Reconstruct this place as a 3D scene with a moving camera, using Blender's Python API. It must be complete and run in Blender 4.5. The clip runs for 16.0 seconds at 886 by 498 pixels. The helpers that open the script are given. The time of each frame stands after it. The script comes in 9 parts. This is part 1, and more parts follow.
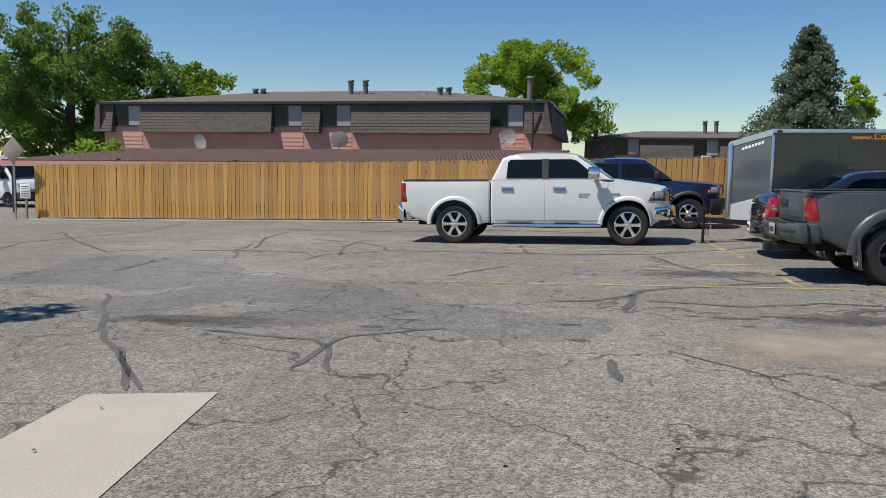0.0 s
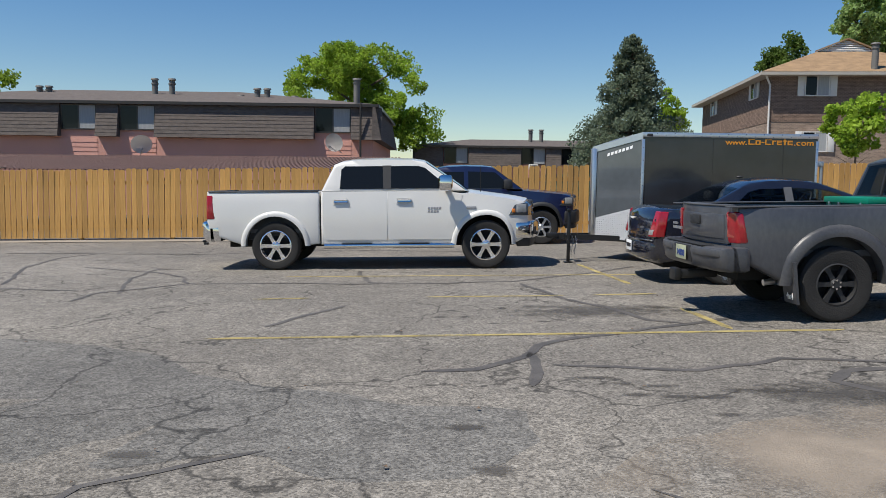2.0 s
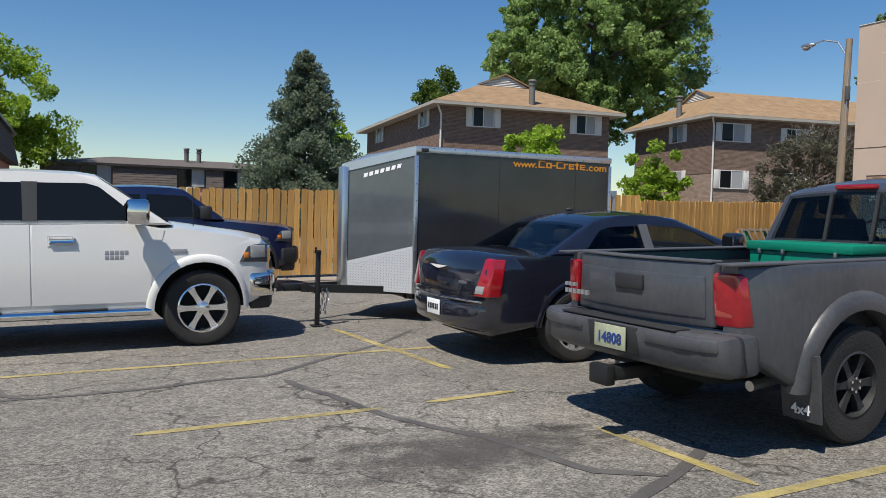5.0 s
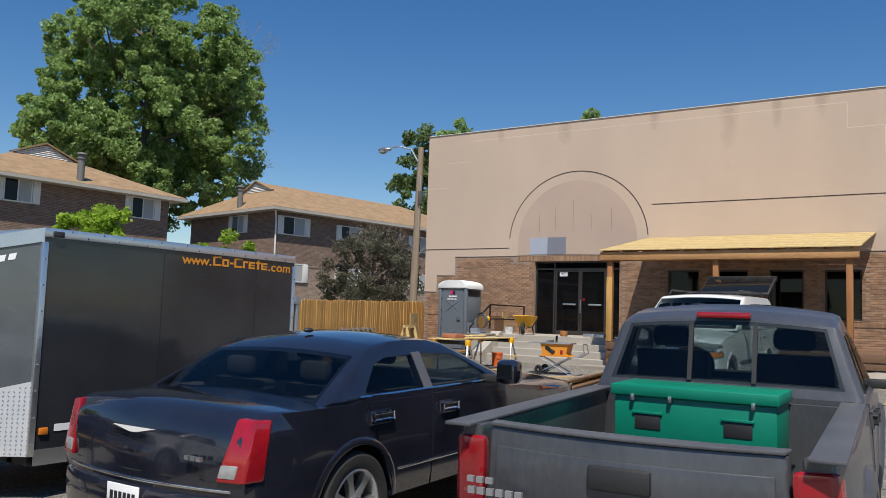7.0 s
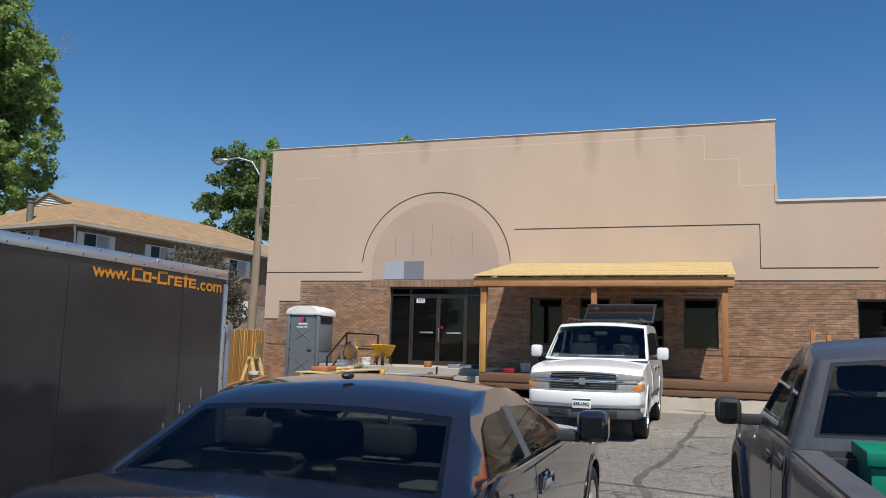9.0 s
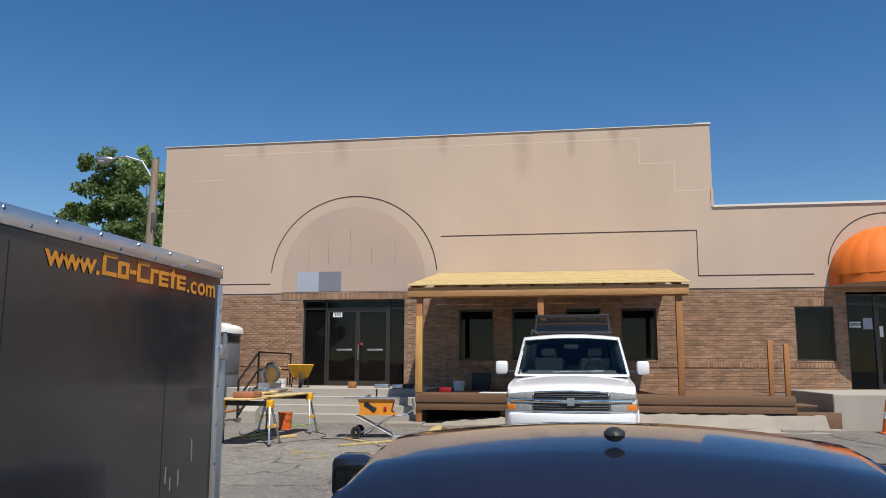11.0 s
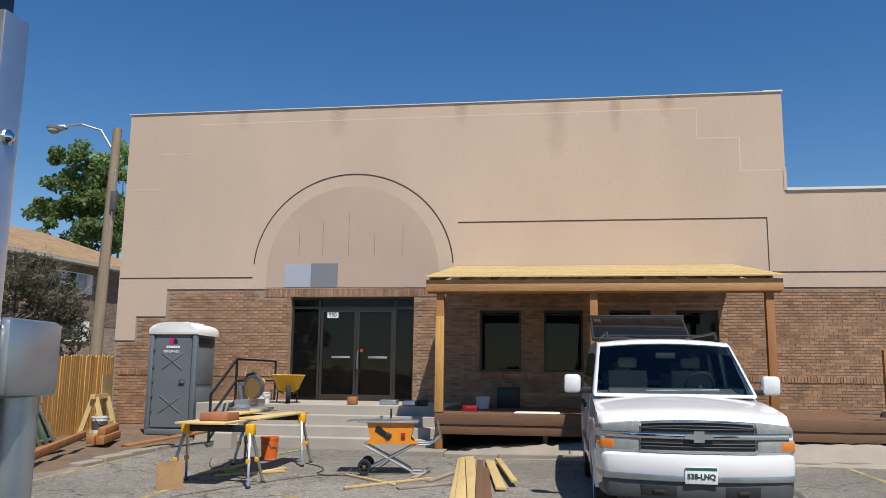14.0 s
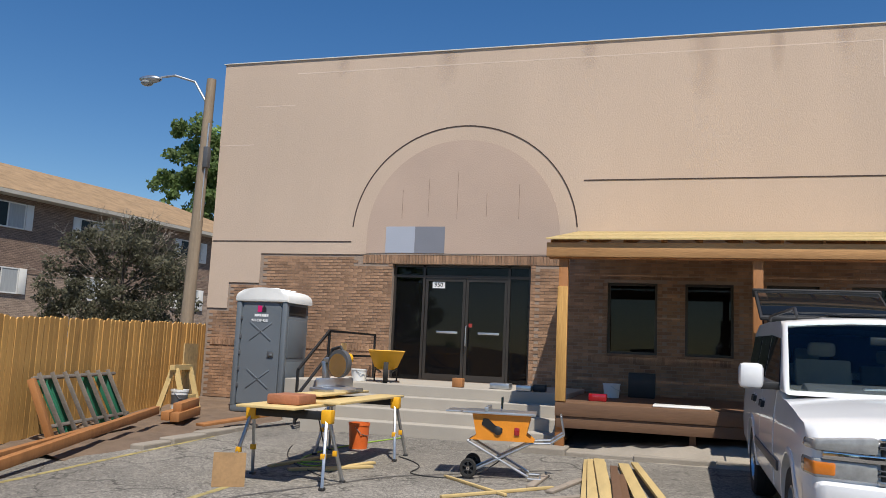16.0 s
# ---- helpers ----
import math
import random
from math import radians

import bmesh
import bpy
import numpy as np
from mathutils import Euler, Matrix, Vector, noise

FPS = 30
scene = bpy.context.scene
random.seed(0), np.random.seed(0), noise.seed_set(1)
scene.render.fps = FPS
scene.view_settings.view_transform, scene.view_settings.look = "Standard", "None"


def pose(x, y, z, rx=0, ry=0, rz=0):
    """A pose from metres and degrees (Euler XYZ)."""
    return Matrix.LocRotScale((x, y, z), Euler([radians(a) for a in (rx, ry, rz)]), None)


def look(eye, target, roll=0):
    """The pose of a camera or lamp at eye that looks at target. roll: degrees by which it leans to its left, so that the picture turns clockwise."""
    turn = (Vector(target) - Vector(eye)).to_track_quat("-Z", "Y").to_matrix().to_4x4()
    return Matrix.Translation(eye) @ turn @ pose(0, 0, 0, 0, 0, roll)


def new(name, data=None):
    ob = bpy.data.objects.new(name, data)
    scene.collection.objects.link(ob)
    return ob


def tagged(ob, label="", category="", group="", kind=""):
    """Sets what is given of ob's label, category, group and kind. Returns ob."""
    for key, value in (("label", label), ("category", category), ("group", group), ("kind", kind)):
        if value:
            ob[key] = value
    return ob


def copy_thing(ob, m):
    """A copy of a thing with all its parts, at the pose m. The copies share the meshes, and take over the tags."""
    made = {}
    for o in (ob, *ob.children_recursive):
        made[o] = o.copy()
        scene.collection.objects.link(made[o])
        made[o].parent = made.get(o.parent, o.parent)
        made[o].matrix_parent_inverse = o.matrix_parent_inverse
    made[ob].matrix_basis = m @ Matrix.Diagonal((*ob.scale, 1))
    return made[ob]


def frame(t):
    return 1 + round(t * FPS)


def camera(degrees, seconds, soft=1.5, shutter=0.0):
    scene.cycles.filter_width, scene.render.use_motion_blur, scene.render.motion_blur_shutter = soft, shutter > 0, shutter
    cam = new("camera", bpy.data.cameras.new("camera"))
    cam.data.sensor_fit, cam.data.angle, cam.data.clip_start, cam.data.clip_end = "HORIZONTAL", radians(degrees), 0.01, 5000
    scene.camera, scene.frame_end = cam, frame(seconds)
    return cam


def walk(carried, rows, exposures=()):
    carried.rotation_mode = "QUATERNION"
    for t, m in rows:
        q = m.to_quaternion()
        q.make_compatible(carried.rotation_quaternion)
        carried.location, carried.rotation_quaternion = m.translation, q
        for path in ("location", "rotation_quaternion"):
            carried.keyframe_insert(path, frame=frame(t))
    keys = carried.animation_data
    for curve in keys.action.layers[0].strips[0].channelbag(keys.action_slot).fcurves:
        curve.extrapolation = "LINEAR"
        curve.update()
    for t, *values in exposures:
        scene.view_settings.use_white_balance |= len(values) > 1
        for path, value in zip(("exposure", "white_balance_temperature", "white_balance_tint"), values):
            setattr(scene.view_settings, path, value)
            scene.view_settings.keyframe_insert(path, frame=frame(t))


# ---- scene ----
cam = camera(57.6, 16.0, soft=0.75)
PATH = [
    (0, (0.464, 0.342, 1.422), (0.031, 2.285, 1.23), 0.9),
    (0.5, (0.259, 1.083, 1.444), (-0.132, 3.039, 1.3), 0.9),
    (1, (0.118, 1.795, 1.408), (-0.178, 3.767, 1.259), 0.9),
    (1.5, (-0.034, 2.564, 1.42), (-0.229, 4.548, 1.264), 0.7),
    (2, (-0.133, 3.281, 1.431), (-0.136, 5.274, 1.267), 0.8),
    (2.5, (-0.202, 4.051, 1.428), (-0.114, 6.041, 1.258), 0.7),
    (3, (-0.321, 4.785, 1.43), (-0.201, 6.773, 1.249), 0.7),
    (3.5, (-0.447, 5.555, 1.461), (-0.308, 7.546, 1.326), 1.0),
    (4, (-0.637, 6.261, 1.453), (-0.422, 8.246, 1.333), 0.9),
    (4.5, (-0.705, 7.027, 1.453), (-0.28, 8.978, 1.346), 1.2),
    (5, (-0.72, 7.804, 1.476), (0.117, 9.618, 1.392), 1.5),
    (5.2, (-0.623, 8.092, 1.503), (0.387, 9.818, 1.448), 1.7),
    (7.3, (-0.558, 11.284, 1.718), (1.145, 12.313, 1.92), 2.0),
    (7.5, (-0.489, 11.514, 1.677), (1.231, 12.509, 1.9), 2.1),
    (8, (-0.29, 12.177, 1.724), (1.516, 13.004, 1.958), 1.9),
    (8.5, (-0.044, 12.801, 1.715), (1.812, 13.509, 1.953), 1.5),
    (9, (0.296, 13.406, 1.719), (2.178, 14.035, 1.969), 1.6),
    (9.5, (0.606, 13.866, 1.737), (2.521, 14.387, 1.985), 0.8),
    (11.8, (2.737, 16.058, 1.772), (4.699, 16.29, 2.082), -0.1),
    (12, (2.973, 16.216, 1.782), (4.939, 16.417, 2.09), -0.3),
    (12.5, (3.56, 16.44, 1.823), (5.532, 16.59, 2.125), -0.3),
    (13, (4.196, 16.623, 1.829), (6.168, 16.744, 2.139), -0.2),
    (13.5, (4.864, 16.694, 1.83), (6.831, 16.88, 2.143), 0.3),
    (14, (5.524, 16.772, 1.829), (7.479, 17.056, 2.143), 0.7),
    (14.5, (6.17, 16.776, 1.808), (8.106, 17.164, 2.126), 1.4),
    (15, (6.62, 16.867, 1.823), (8.539, 17.336, 2.133), 1.9),
    (15.5, (7.264, 17.055, 1.858), (9.171, 17.581, 2.147), 2.4),
    (16, (7.938, 17.256, 1.858), (9.84, 17.818, 2.111), 2.6),
]
walk(cam, [(t, look(eye, target, roll)) for t, eye, target, roll in PATH])

# ---- sun, sky ----
SUN_WAY = Vector((0.5, 0.3, -1.0)).normalized()
world = bpy.data.worlds.new("sky")
scene.world = world
world.use_nodes = True
wn = world.node_tree
sky = wn.nodes.new("ShaderNodeTexSky")
sky.sky_type = "NISHITA"
sky.sun_disc = False
sky.sun_elevation = math.asin(-SUN_WAY.z)
sky.sun_rotation = math.atan2(-SUN_WAY.x, -SUN_WAY.y)
sky.altitude = 300
sky.air_density, sky.dust_density, sky.ozone_density = 1.1, 0.0, 2.3
wn.nodes["Background"].inputs[1].default_value = 0.1
deep = wn.nodes.new("ShaderNodeHueSaturation")
deep.inputs["Saturation"].default_value = 1.33
deep.inputs["Hue"].default_value = 0.506
wn.links.new(sky.outputs[0], deep.inputs["Color"])
wn.links.new(deep.outputs[0], wn.nodes["Background"].inputs[0])
sun_data = bpy.data.lights.new("sun", "SUN")
sun_data.energy, sun_data.angle, sun_data.color = 5.4, radians(0.53), (1.0, 0.945, 0.85)
sun = new("sun", sun_data)
sun.matrix_world = look((0, 0, 60), Vector((0, 0, 60)) + SUN_WAY)
scene.view_settings.exposure = 0.0

# ---- materials ----


def mat(name, color, rough=0.6, metal=0.0, var=0.12, scale=1.5, fine=40.0, bump=0.1, coat=0.0, tint=None, rnd=0.0, spec=0.5, stretch=None):
    """Two scales of variation round one colour, with a fine relief."""
    m = bpy.data.materials.new(name)
    m.use_nodes = True
    nt = m.node_tree
    N, L = nt.nodes, nt.links
    bs = N["Principled BSDF"]
    bs.inputs["Metallic"].default_value = metal
    bs.inputs["Coat Weight"].default_value = coat
    bs.inputs["Coat Roughness"].default_value = 0.05
    bs.inputs["Specular IOR Level"].default_value = spec
    tc = N.new("ShaderNodeTexCoord")
    src = tc.outputs["Object"]
    if stretch:
        mp = N.new("ShaderNodeMapping")
        mp.inputs["Scale"].default_value = stretch
        L.new(src, mp.inputs[0])
        src = mp.outputs[0]
    n1 = N.new("ShaderNodeTexNoise")
    n1.inputs["Scale"].default_value, n1.inputs["Detail"].default_value = scale, 4
    n2 = N.new("ShaderNodeTexNoise")
    n2.inputs["Scale"].default_value, n2.inputs["Detail"].default_value = fine, 3
    L.new(src, n1.inputs["Vector"])
    L.new(src, n2.inputs["Vector"])
    add = N.new("ShaderNodeMath")
    add.operation = "MULTIPLY_ADD"
    L.new(n2.outputs["Fac"], add.inputs[0])
    add.inputs[1].default_value = 0.5
    L.new(n1.outputs["Fac"], add.inputs[2])
    ramp = N.new("ShaderNodeMapRange")
    ramp.inputs[1].default_value, ramp.inputs[2].default_value = 0.45, 1.05
    L.new(add.outputs[0], ramp.inputs[0])
    fac = ramp.outputs[0]
    mix = N.new("ShaderNodeMix")
    mix.data_type = "RGBA"
    c = color
    t = tint or color
    mix.inputs[6].default_value = (c[0] * (1 - var), c[1] * (1 - var), c[2] * (1 - var), 1)
    mix.inputs[7].default_value = (min(1, t[0] * (1 + var)), min(1, t[1] * (1 + var)), min(1, t[2] * (1 + var)), 1)
    L.new(fac, mix.inputs[0])
    out = mix.outputs[2]
    if rnd:
        oi = N.new("ShaderNodeObjectInfo")
        rr = N.new("ShaderNodeMapRange")
        rr.inputs[3].default_value, rr.inputs[4].default_value = 1 - rnd, 1 + rnd
        L.new(oi.outputs["Random"], rr.inputs[0])
        geo = N.new("ShaderNodeNewGeometry")
        r2 = N.new("ShaderNodeMapRange")
        r2.inputs[3].default_value, r2.inputs[4].default_value = 1 - rnd, 1 + rnd
        L.new(geo.outputs["Random Per Island"], r2.inputs[0])
        mu = N.new("ShaderNodeMath")
        mu.operation = "MULTIPLY"
        L.new(rr.outputs[0], mu.inputs[0])
        L.new(r2.outputs[0], mu.inputs[1])
        hsv = N.new("ShaderNodeHueSaturation")
        L.new(mu.outputs[0], hsv.inputs["Value"])
        L.new(out, hsv.inputs["Color"])
        out = hsv.outputs[0]
    L.new(out, bs.inputs["Base Color"])
    rg = N.new("ShaderNodeMapRange")
    rg.inputs[3].default_value, rg.inputs[4].default_value = max(0.02, rough - 0.06), min(1, rough + 0.06)
    L.new(n1.outputs["Fac"], rg.inputs[0])
    L.new(rg.outputs[0], bs.inputs["Roughness"])
    if bump:
        b = N.new("ShaderNodeBump")
        b.inputs["Strength"].default_value, b.inputs["Distance"].default_value = bump, 0.02
        L.new(n2.outputs["Fac"], b.inputs["Height"])
        L.new(b.outputs[0], bs.inputs["Normal"])
    return m


def asphalt_mat(name, color):
    m = mat(name, color, rough=0.9, var=0.1, scale=0.35, fine=120, bump=0.3)
    N, L = m.node_tree.nodes, m.node_tree.links
    bs = N["Principled BSDF"]
    base = bs.inputs["Base Color"].links[0].from_socket
    tc = N.new("ShaderNodeTexCoord")
    vor = N.new("ShaderNodeTexVoronoi")
    vor.inputs["Scale"].default_value = 80
    L.new(tc.outputs["Object"], vor.inputs["Vector"])
    hs = N.new("ShaderNodeSeparateColor")
    L.new(vor.outputs["Color"], hs.inputs[0])
    rr = N.new("ShaderNodeMapRange")
    rr.inputs[3].default_value, rr.inputs[4].default_value = 0.5, 1.5
    L.new(hs.outputs[0], rr.inputs[0])
    # hairline cracks: wandering cell borders
    warp = N.new("ShaderNodeTexNoise")
    warp.inputs["Scale"].default_value, warp.inputs["Detail"].default_value = 1.1, 5
    L.new(tc.outputs["Object"], warp.inputs["Vector"])
    vm = N.new("ShaderNodeVectorMath")
    vm.operation = "MULTIPLY_ADD"
    vm.inputs[1].default_value = (1.7, 1.7, 0)
    L.new(warp.outputs["Color"], vm.inputs[0])
    L.new(tc.outputs["Object"], vm.inputs[2])
    flat = N.new("ShaderNodeMapping")
    flat.inputs["Scale"].default_value = (1, 1, 0)
    L.new(vm.outputs[0], flat.inputs[0])
    cr = N.new("ShaderNodeTexVoronoi")
    cr.feature = "DISTANCE_TO_EDGE"
    cr.inputs["Scale"].default_value = 0.5
    L.new(flat.outputs[0], cr.inputs["Vector"])
    cm = N.new("ShaderNodeMapRange")
    cm.inputs[1].default_value, cm.inputs[2].default_value = 0.002, 0.009
    cm.inputs[3].default_value, cm.inputs[4].default_value = 0.38, 1.0
    L.new(cr.outputs["Distance"], cm.inputs[0])
    net = N.new("ShaderNodeTexVoronoi")
    net.feature = "DISTANCE_TO_EDGE"
    net.inputs["Scale"].default_value = 1.5
    L.new(flat.outputs[0], net.inputs["Vector"])
    nm = N.new("ShaderNodeMapRange")
    nm.inputs[1].default_value, nm.inputs[2].default_value = 0.003, 0.016
    nm.inputs[3].default_value, nm.inputs[4].default_value = 0.55, 0.0
    L.new(net.outputs["Distance"], nm.inputs[0])
    where = N.new("ShaderNodeTexNoise")
    where.inputs["Scale"].default_value, where.inputs["Detail"].default_value = 0.45, 3
    L.new(tc.outputs["Object"], where.inputs["Vector"])
    wm = N.new("ShaderNodeMapRange")
    wm.inputs[1].default_value, wm.inputs[2].default_value = 0.5, 0.62
    L.new(where.outputs["Fac"], wm.inputs[0])
    nx = N.new("ShaderNodeMath")
    nx.operation = "MULTIPLY"
    L.new(nm.outputs[0], nx.inputs[0])
    L.new(wm.outputs[0], nx.inputs[1])
    ny = N.new("ShaderNodeMath")
    ny.operation = "SUBTRACT"
    ny.inputs[0].default_value = 1.0
    L.new(nx.outputs[0], ny.inputs[1])
    nz = N.new("ShaderNodeMath")
    nz.operation = "MULTIPLY"
    L.new(cm.outputs[0], nz.inputs[0])
    L.new(ny.outputs[0], nz.inputs[1])
    cm = nz
    # worn, darker patches where traffic polished or oil dropped
    st = N.new("ShaderNodeTexNoise")
    st.inputs["Scale"].default_value, st.inputs["Detail"].default_value = 0.22, 3
    L.new(tc.outputs["Object"], st.inputs["Vector"])
    sm = N.new("ShaderNodeMapRange")
    sm.inputs[1].default_value, sm.inputs[2].default_value = 0.42, 0.62
    sm.inputs[3].default_value, sm.inputs[4].default_value = 0.8, 1.06
    L.new(st.outputs["Fac"], sm.inputs[0])
    m1 = N.new("ShaderNodeMath")
    m1.operation = "MULTIPLY"
    L.new(rr.outputs[0], m1.inputs[0])
    L.new(cm.outputs[0], m1.inputs[1])
    m2 = N.new("ShaderNodeMath")
    m2.operation = "MULTIPLY"
    L.new(m1.outputs[0], m2.inputs[0])
    L.new(sm.outputs[0], m2.inputs[1])
    grit = N.new("ShaderNodeTexVoronoi")
    grit.inputs["Scale"].default_value = 26
    L.new(tc.outputs["Object"], grit.inputs["Vector"])
    gs = N.new("ShaderNodeSeparateColor")
    L.new(grit.outputs["Color"], gs.inputs[0])
    gr = N.new("ShaderNodeMapRange")
    gr.inputs[3].default_value, gr.inputs[4].default_value = 0.8, 1.2
    L.new(gs.outputs[1], gr.inputs[0])
    blot = N.new("ShaderNodeTexNoise")
    blot.inputs["Scale"].default_value, blot.inputs["Detail"].default_value, blot.inputs["Roughness"].default_value = 3.0, 8, 0.8
    L.new(tc.outputs["Object"], blot.inputs["Vector"])
    br = N.new("ShaderNodeMapRange")
    br.inputs[1].default_value, br.inputs[2].default_value = 0.3, 0.7
    br.inputs[3].default_value, br.inputs[4].default_value = 0.78, 1.22
    L.new(blot.outputs["Fac"], br.inputs[0])
    m3 = N.new("ShaderNodeMath")
    m3.operation = "MULTIPLY"
    L.new(gr.outputs[0], m3.inputs[0])
    L.new(br.outputs[0], m3.inputs[1])
    m4 = N.new("ShaderNodeMath")
    m4.operation = "MULTIPLY"
    L.new(m2.outputs[0], m4.inputs[0])
    L.new(m3.outputs[0], m4.inputs[1])
    hsv = N.new("ShaderNodeHueSaturation")
    L.new(m4.outputs[0], hsv.inputs["Value"])
    L.new(base, hsv.inputs["Color"])
    L.new(hsv.outputs[0], bs.inputs["Base Color"])
    return m


def glass_mat(name, tint, rough=0.02, alpha=1.0, spec=0.38):
    """Dark tinted or clear pane: a glossy sheet over what shows through it."""
    m = bpy.data.materials.new(name)
    m.use_nodes = True
    N, L = m.node_tree.nodes, m.node_tree.links
    bs = N["Principled BSDF"]
    bs.inputs["Base Color"].default_value = (*tint, 1)
    bs.inputs["Roughness"].default_value = rough
    bs.inputs["Specular IOR Level"].default_value = spec
    bs.inputs["Alpha"].default_value = alpha
    return m


def thin_glass(name, tint, gloss=0.45):
    """A pane that lets tinted light through and mirrors at a slant."""
    m = bpy.data.materials.new(name)
    m.use_nodes = True
    N, L = m.node_tree.nodes, m.node_tree.links
    N.remove(N["Principled BSDF"])
    tr = N.new("ShaderNodeBsdfTransparent")
    tr.inputs["Color"].default_value = (*tint, 1)
    gl = N.new("ShaderNodeBsdfGlossy")
    gl.inputs["Roughness"].default_value = 0.015
    lw = N.new("ShaderNodeLayerWeight")
    lw.inputs["Blend"].default_value = 0.5
    pw = N.new("ShaderNodeMath")
    pw.operation = "POWER"
    pw.inputs[1].default_value = 4.0
    L.new(lw.outputs["Facing"], pw.inputs[0])
    ma = N.new("ShaderNodeMath")
    ma.operation = "MULTIPLY_ADD"
    ma.inputs[1].default_value, ma.inputs[2].default_value = gloss, 0.022
    L.new(pw.outputs[0], ma.inputs[0])
    mx = N.new("ShaderNodeMixShader")
    L.new(ma.outputs[0], mx.inputs[0])
    L.new(tr.outputs[0], mx.inputs[1])
    L.new(gl.outputs[0], mx.inputs[2])
    L.new(mx.outputs[0], N["Material Output"].inputs["Surface"])
    return m


def faded(m, down=False, patch=5.0):
    """Lets a stain thin out unevenly towards its rim, or down a wall."""
    N, L = m.node_tree.nodes, m.node_tree.links
    tc = N.new("ShaderNodeTexCoord")
    mp = N.new("ShaderNodeMapping")
    mp.inputs["Location"].default_value = (0, -1, -2) if down else (-1, -1, 0)
    mp.inputs["Scale"].default_value = (0, 2, 2) if down else (2, 2, 0)
    L.new(tc.outputs["Generated"], mp.inputs[0])
    ln = N.new("ShaderNodeVectorMath")
    ln.operation = "LENGTH"
    L.new(mp.outputs[0], ln.inputs[0])
    nz = N.new("ShaderNodeTexNoise")
    nz.inputs["Scale"].default_value, nz.inputs["Detail"].default_value = patch, 5
    L.new(tc.outputs["Object"], nz.inputs["Vector"])
    ad = N.new("ShaderNodeMath")
    ad.operation = "MULTIPLY_ADD"
    L.new(nz.outputs["Fac"], ad.inputs[0])
    ad.inputs[1].default_value = 1.6
    L.new(ln.outputs["Value"], ad.inputs[2])
    rg = N.new("ShaderNodeMapRange")
    rg.inputs[1].default_value, rg.inputs[2].default_value = (0.75, 1.8) if down else (0.8, 1.75)
    rg.inputs[3].default_value, rg.inputs[4].default_value = 0.11 if down else 0.85, 0.0
    L.new(ad.outputs[0], rg.inputs[0])
    L.new(rg.outputs[0], N["Principled BSDF"].inputs["Alpha"])
    return m


def worn(m):
    """Paint rubbed through in spots, so that the ground shows."""
    N, L = m.node_tree.nodes, m.node_tree.links
    tc = N.new("ShaderNodeTexCoord")
    nz = N.new("ShaderNodeTexNoise")
    nz.inputs["Scale"].default_value, nz.inputs["Detail"].default_value, nz.inputs["Roughness"].default_value = 2.2, 9, 0.75
    L.new(tc.outputs["Object"], nz.inputs["Vector"])
    rg = N.new("ShaderNodeMapRange")
    rg.inputs[1].default_value, rg.inputs[2].default_value = 0.4, 0.6
    rg.inputs[3].default_value, rg.inputs[4].default_value = 0.4, 0.95
    L.new(nz.outputs["Fac"], rg.inputs[0])
    L.new(rg.outputs[0], N["Principled BSDF"].inputs["Alpha"])
    return m


ASPHALT = asphalt_mat("asphalt", (0.208, 0.19, 0.164))
OLD_ASPHALT = asphalt_mat("old_asphalt", (0.158, 0.15, 0.136))
TAR = mat("tar", (0.075, 0.07, 0.066), rough=0.75, var=0.3, scale=2.5, fine=50, bump=0.3, tint=(0.1, 0.092, 0.085))
YELLOW_LINE = worn(mat("yellow_line", (0.46, 0.36, 0.1), rough=0.85, var=0.22, scale=5, fine=40, bump=0.2, tint=(0.4, 0.33, 0.15)))
CONCRETE = mat("concrete", (0.38, 0.345, 0.295), rough=0.88, var=0.12, scale=1.2, fine=60, bump=0.25)
CONCRETE_OLD = mat("concrete_old", (0.29, 0.255, 0.21), rough=0.9, var=0.2, scale=1.5, fine=50, bump=0.35)
DIRT = mat("dirt", (0.16, 0.11, 0.075), rough=0.95, var=0.35, scale=3, fine=50, bump=0.8)
STUCCO = mat("stucco", (0.525, 0.405, 0.315), rough=0.9, var=0.075, scale=0.6, fine=70, bump=0.25, stretch=(1, 1, 0.35))
STUCCO_HIGHLIGHT = mat("pale_stucco_ridge", (0.62, 0.5, 0.41), rough=0.9, var=0.08, scale=2, bump=0.1)
STUCCO_PATCH = mat("stucco_patch", (0.46, 0.345, 0.275), rough=0.85, var=0.06, scale=0.8, fine=60, bump=0.2)
STUCCO_PATCH2 = mat("crack_shade", (0.2, 0.14, 0.11), rough=0.9, bump=0)
STUCCO_LINE = mat("reveal", (0.06, 0.04, 0.035), rough=0.9, bump=0)
BRICK = mat("brick", (0.225, 0.132, 0.08), rough=0.88, var=0.22, scale=3, fine=60, bump=0.35, rnd=0.24, tint=(0.28, 0.168, 0.102))
MORTAR = mat("mortar", (0.3, 0.23, 0.18), rough=0.95, var=0.12, scale=3, fine=60, bump=0.3)
FENCE = mat("fence_wood", (0.52, 0.27, 0.07), rough=0.75, var=0.2, scale=1.2, fine=9, bump=0.25, rnd=0.2, tint=(0.6, 0.345, 0.105), stretch=(6, 6, 0.6))
WOOD_NEW = mat("new_lumber", (0.56, 0.41, 0.18), rough=0.75, var=0.14, scale=1.5, fine=14, bump=0.15, rnd=0.1, stretch=(1, 6, 6))
WOOD_CEDAR = mat("cedar_stain", (0.33, 0.14, 0.045), rough=0.7, var=0.2, scale=1.5, fine=12, bump=0.2, rnd=0.1, stretch=(5, 5, 0.8))
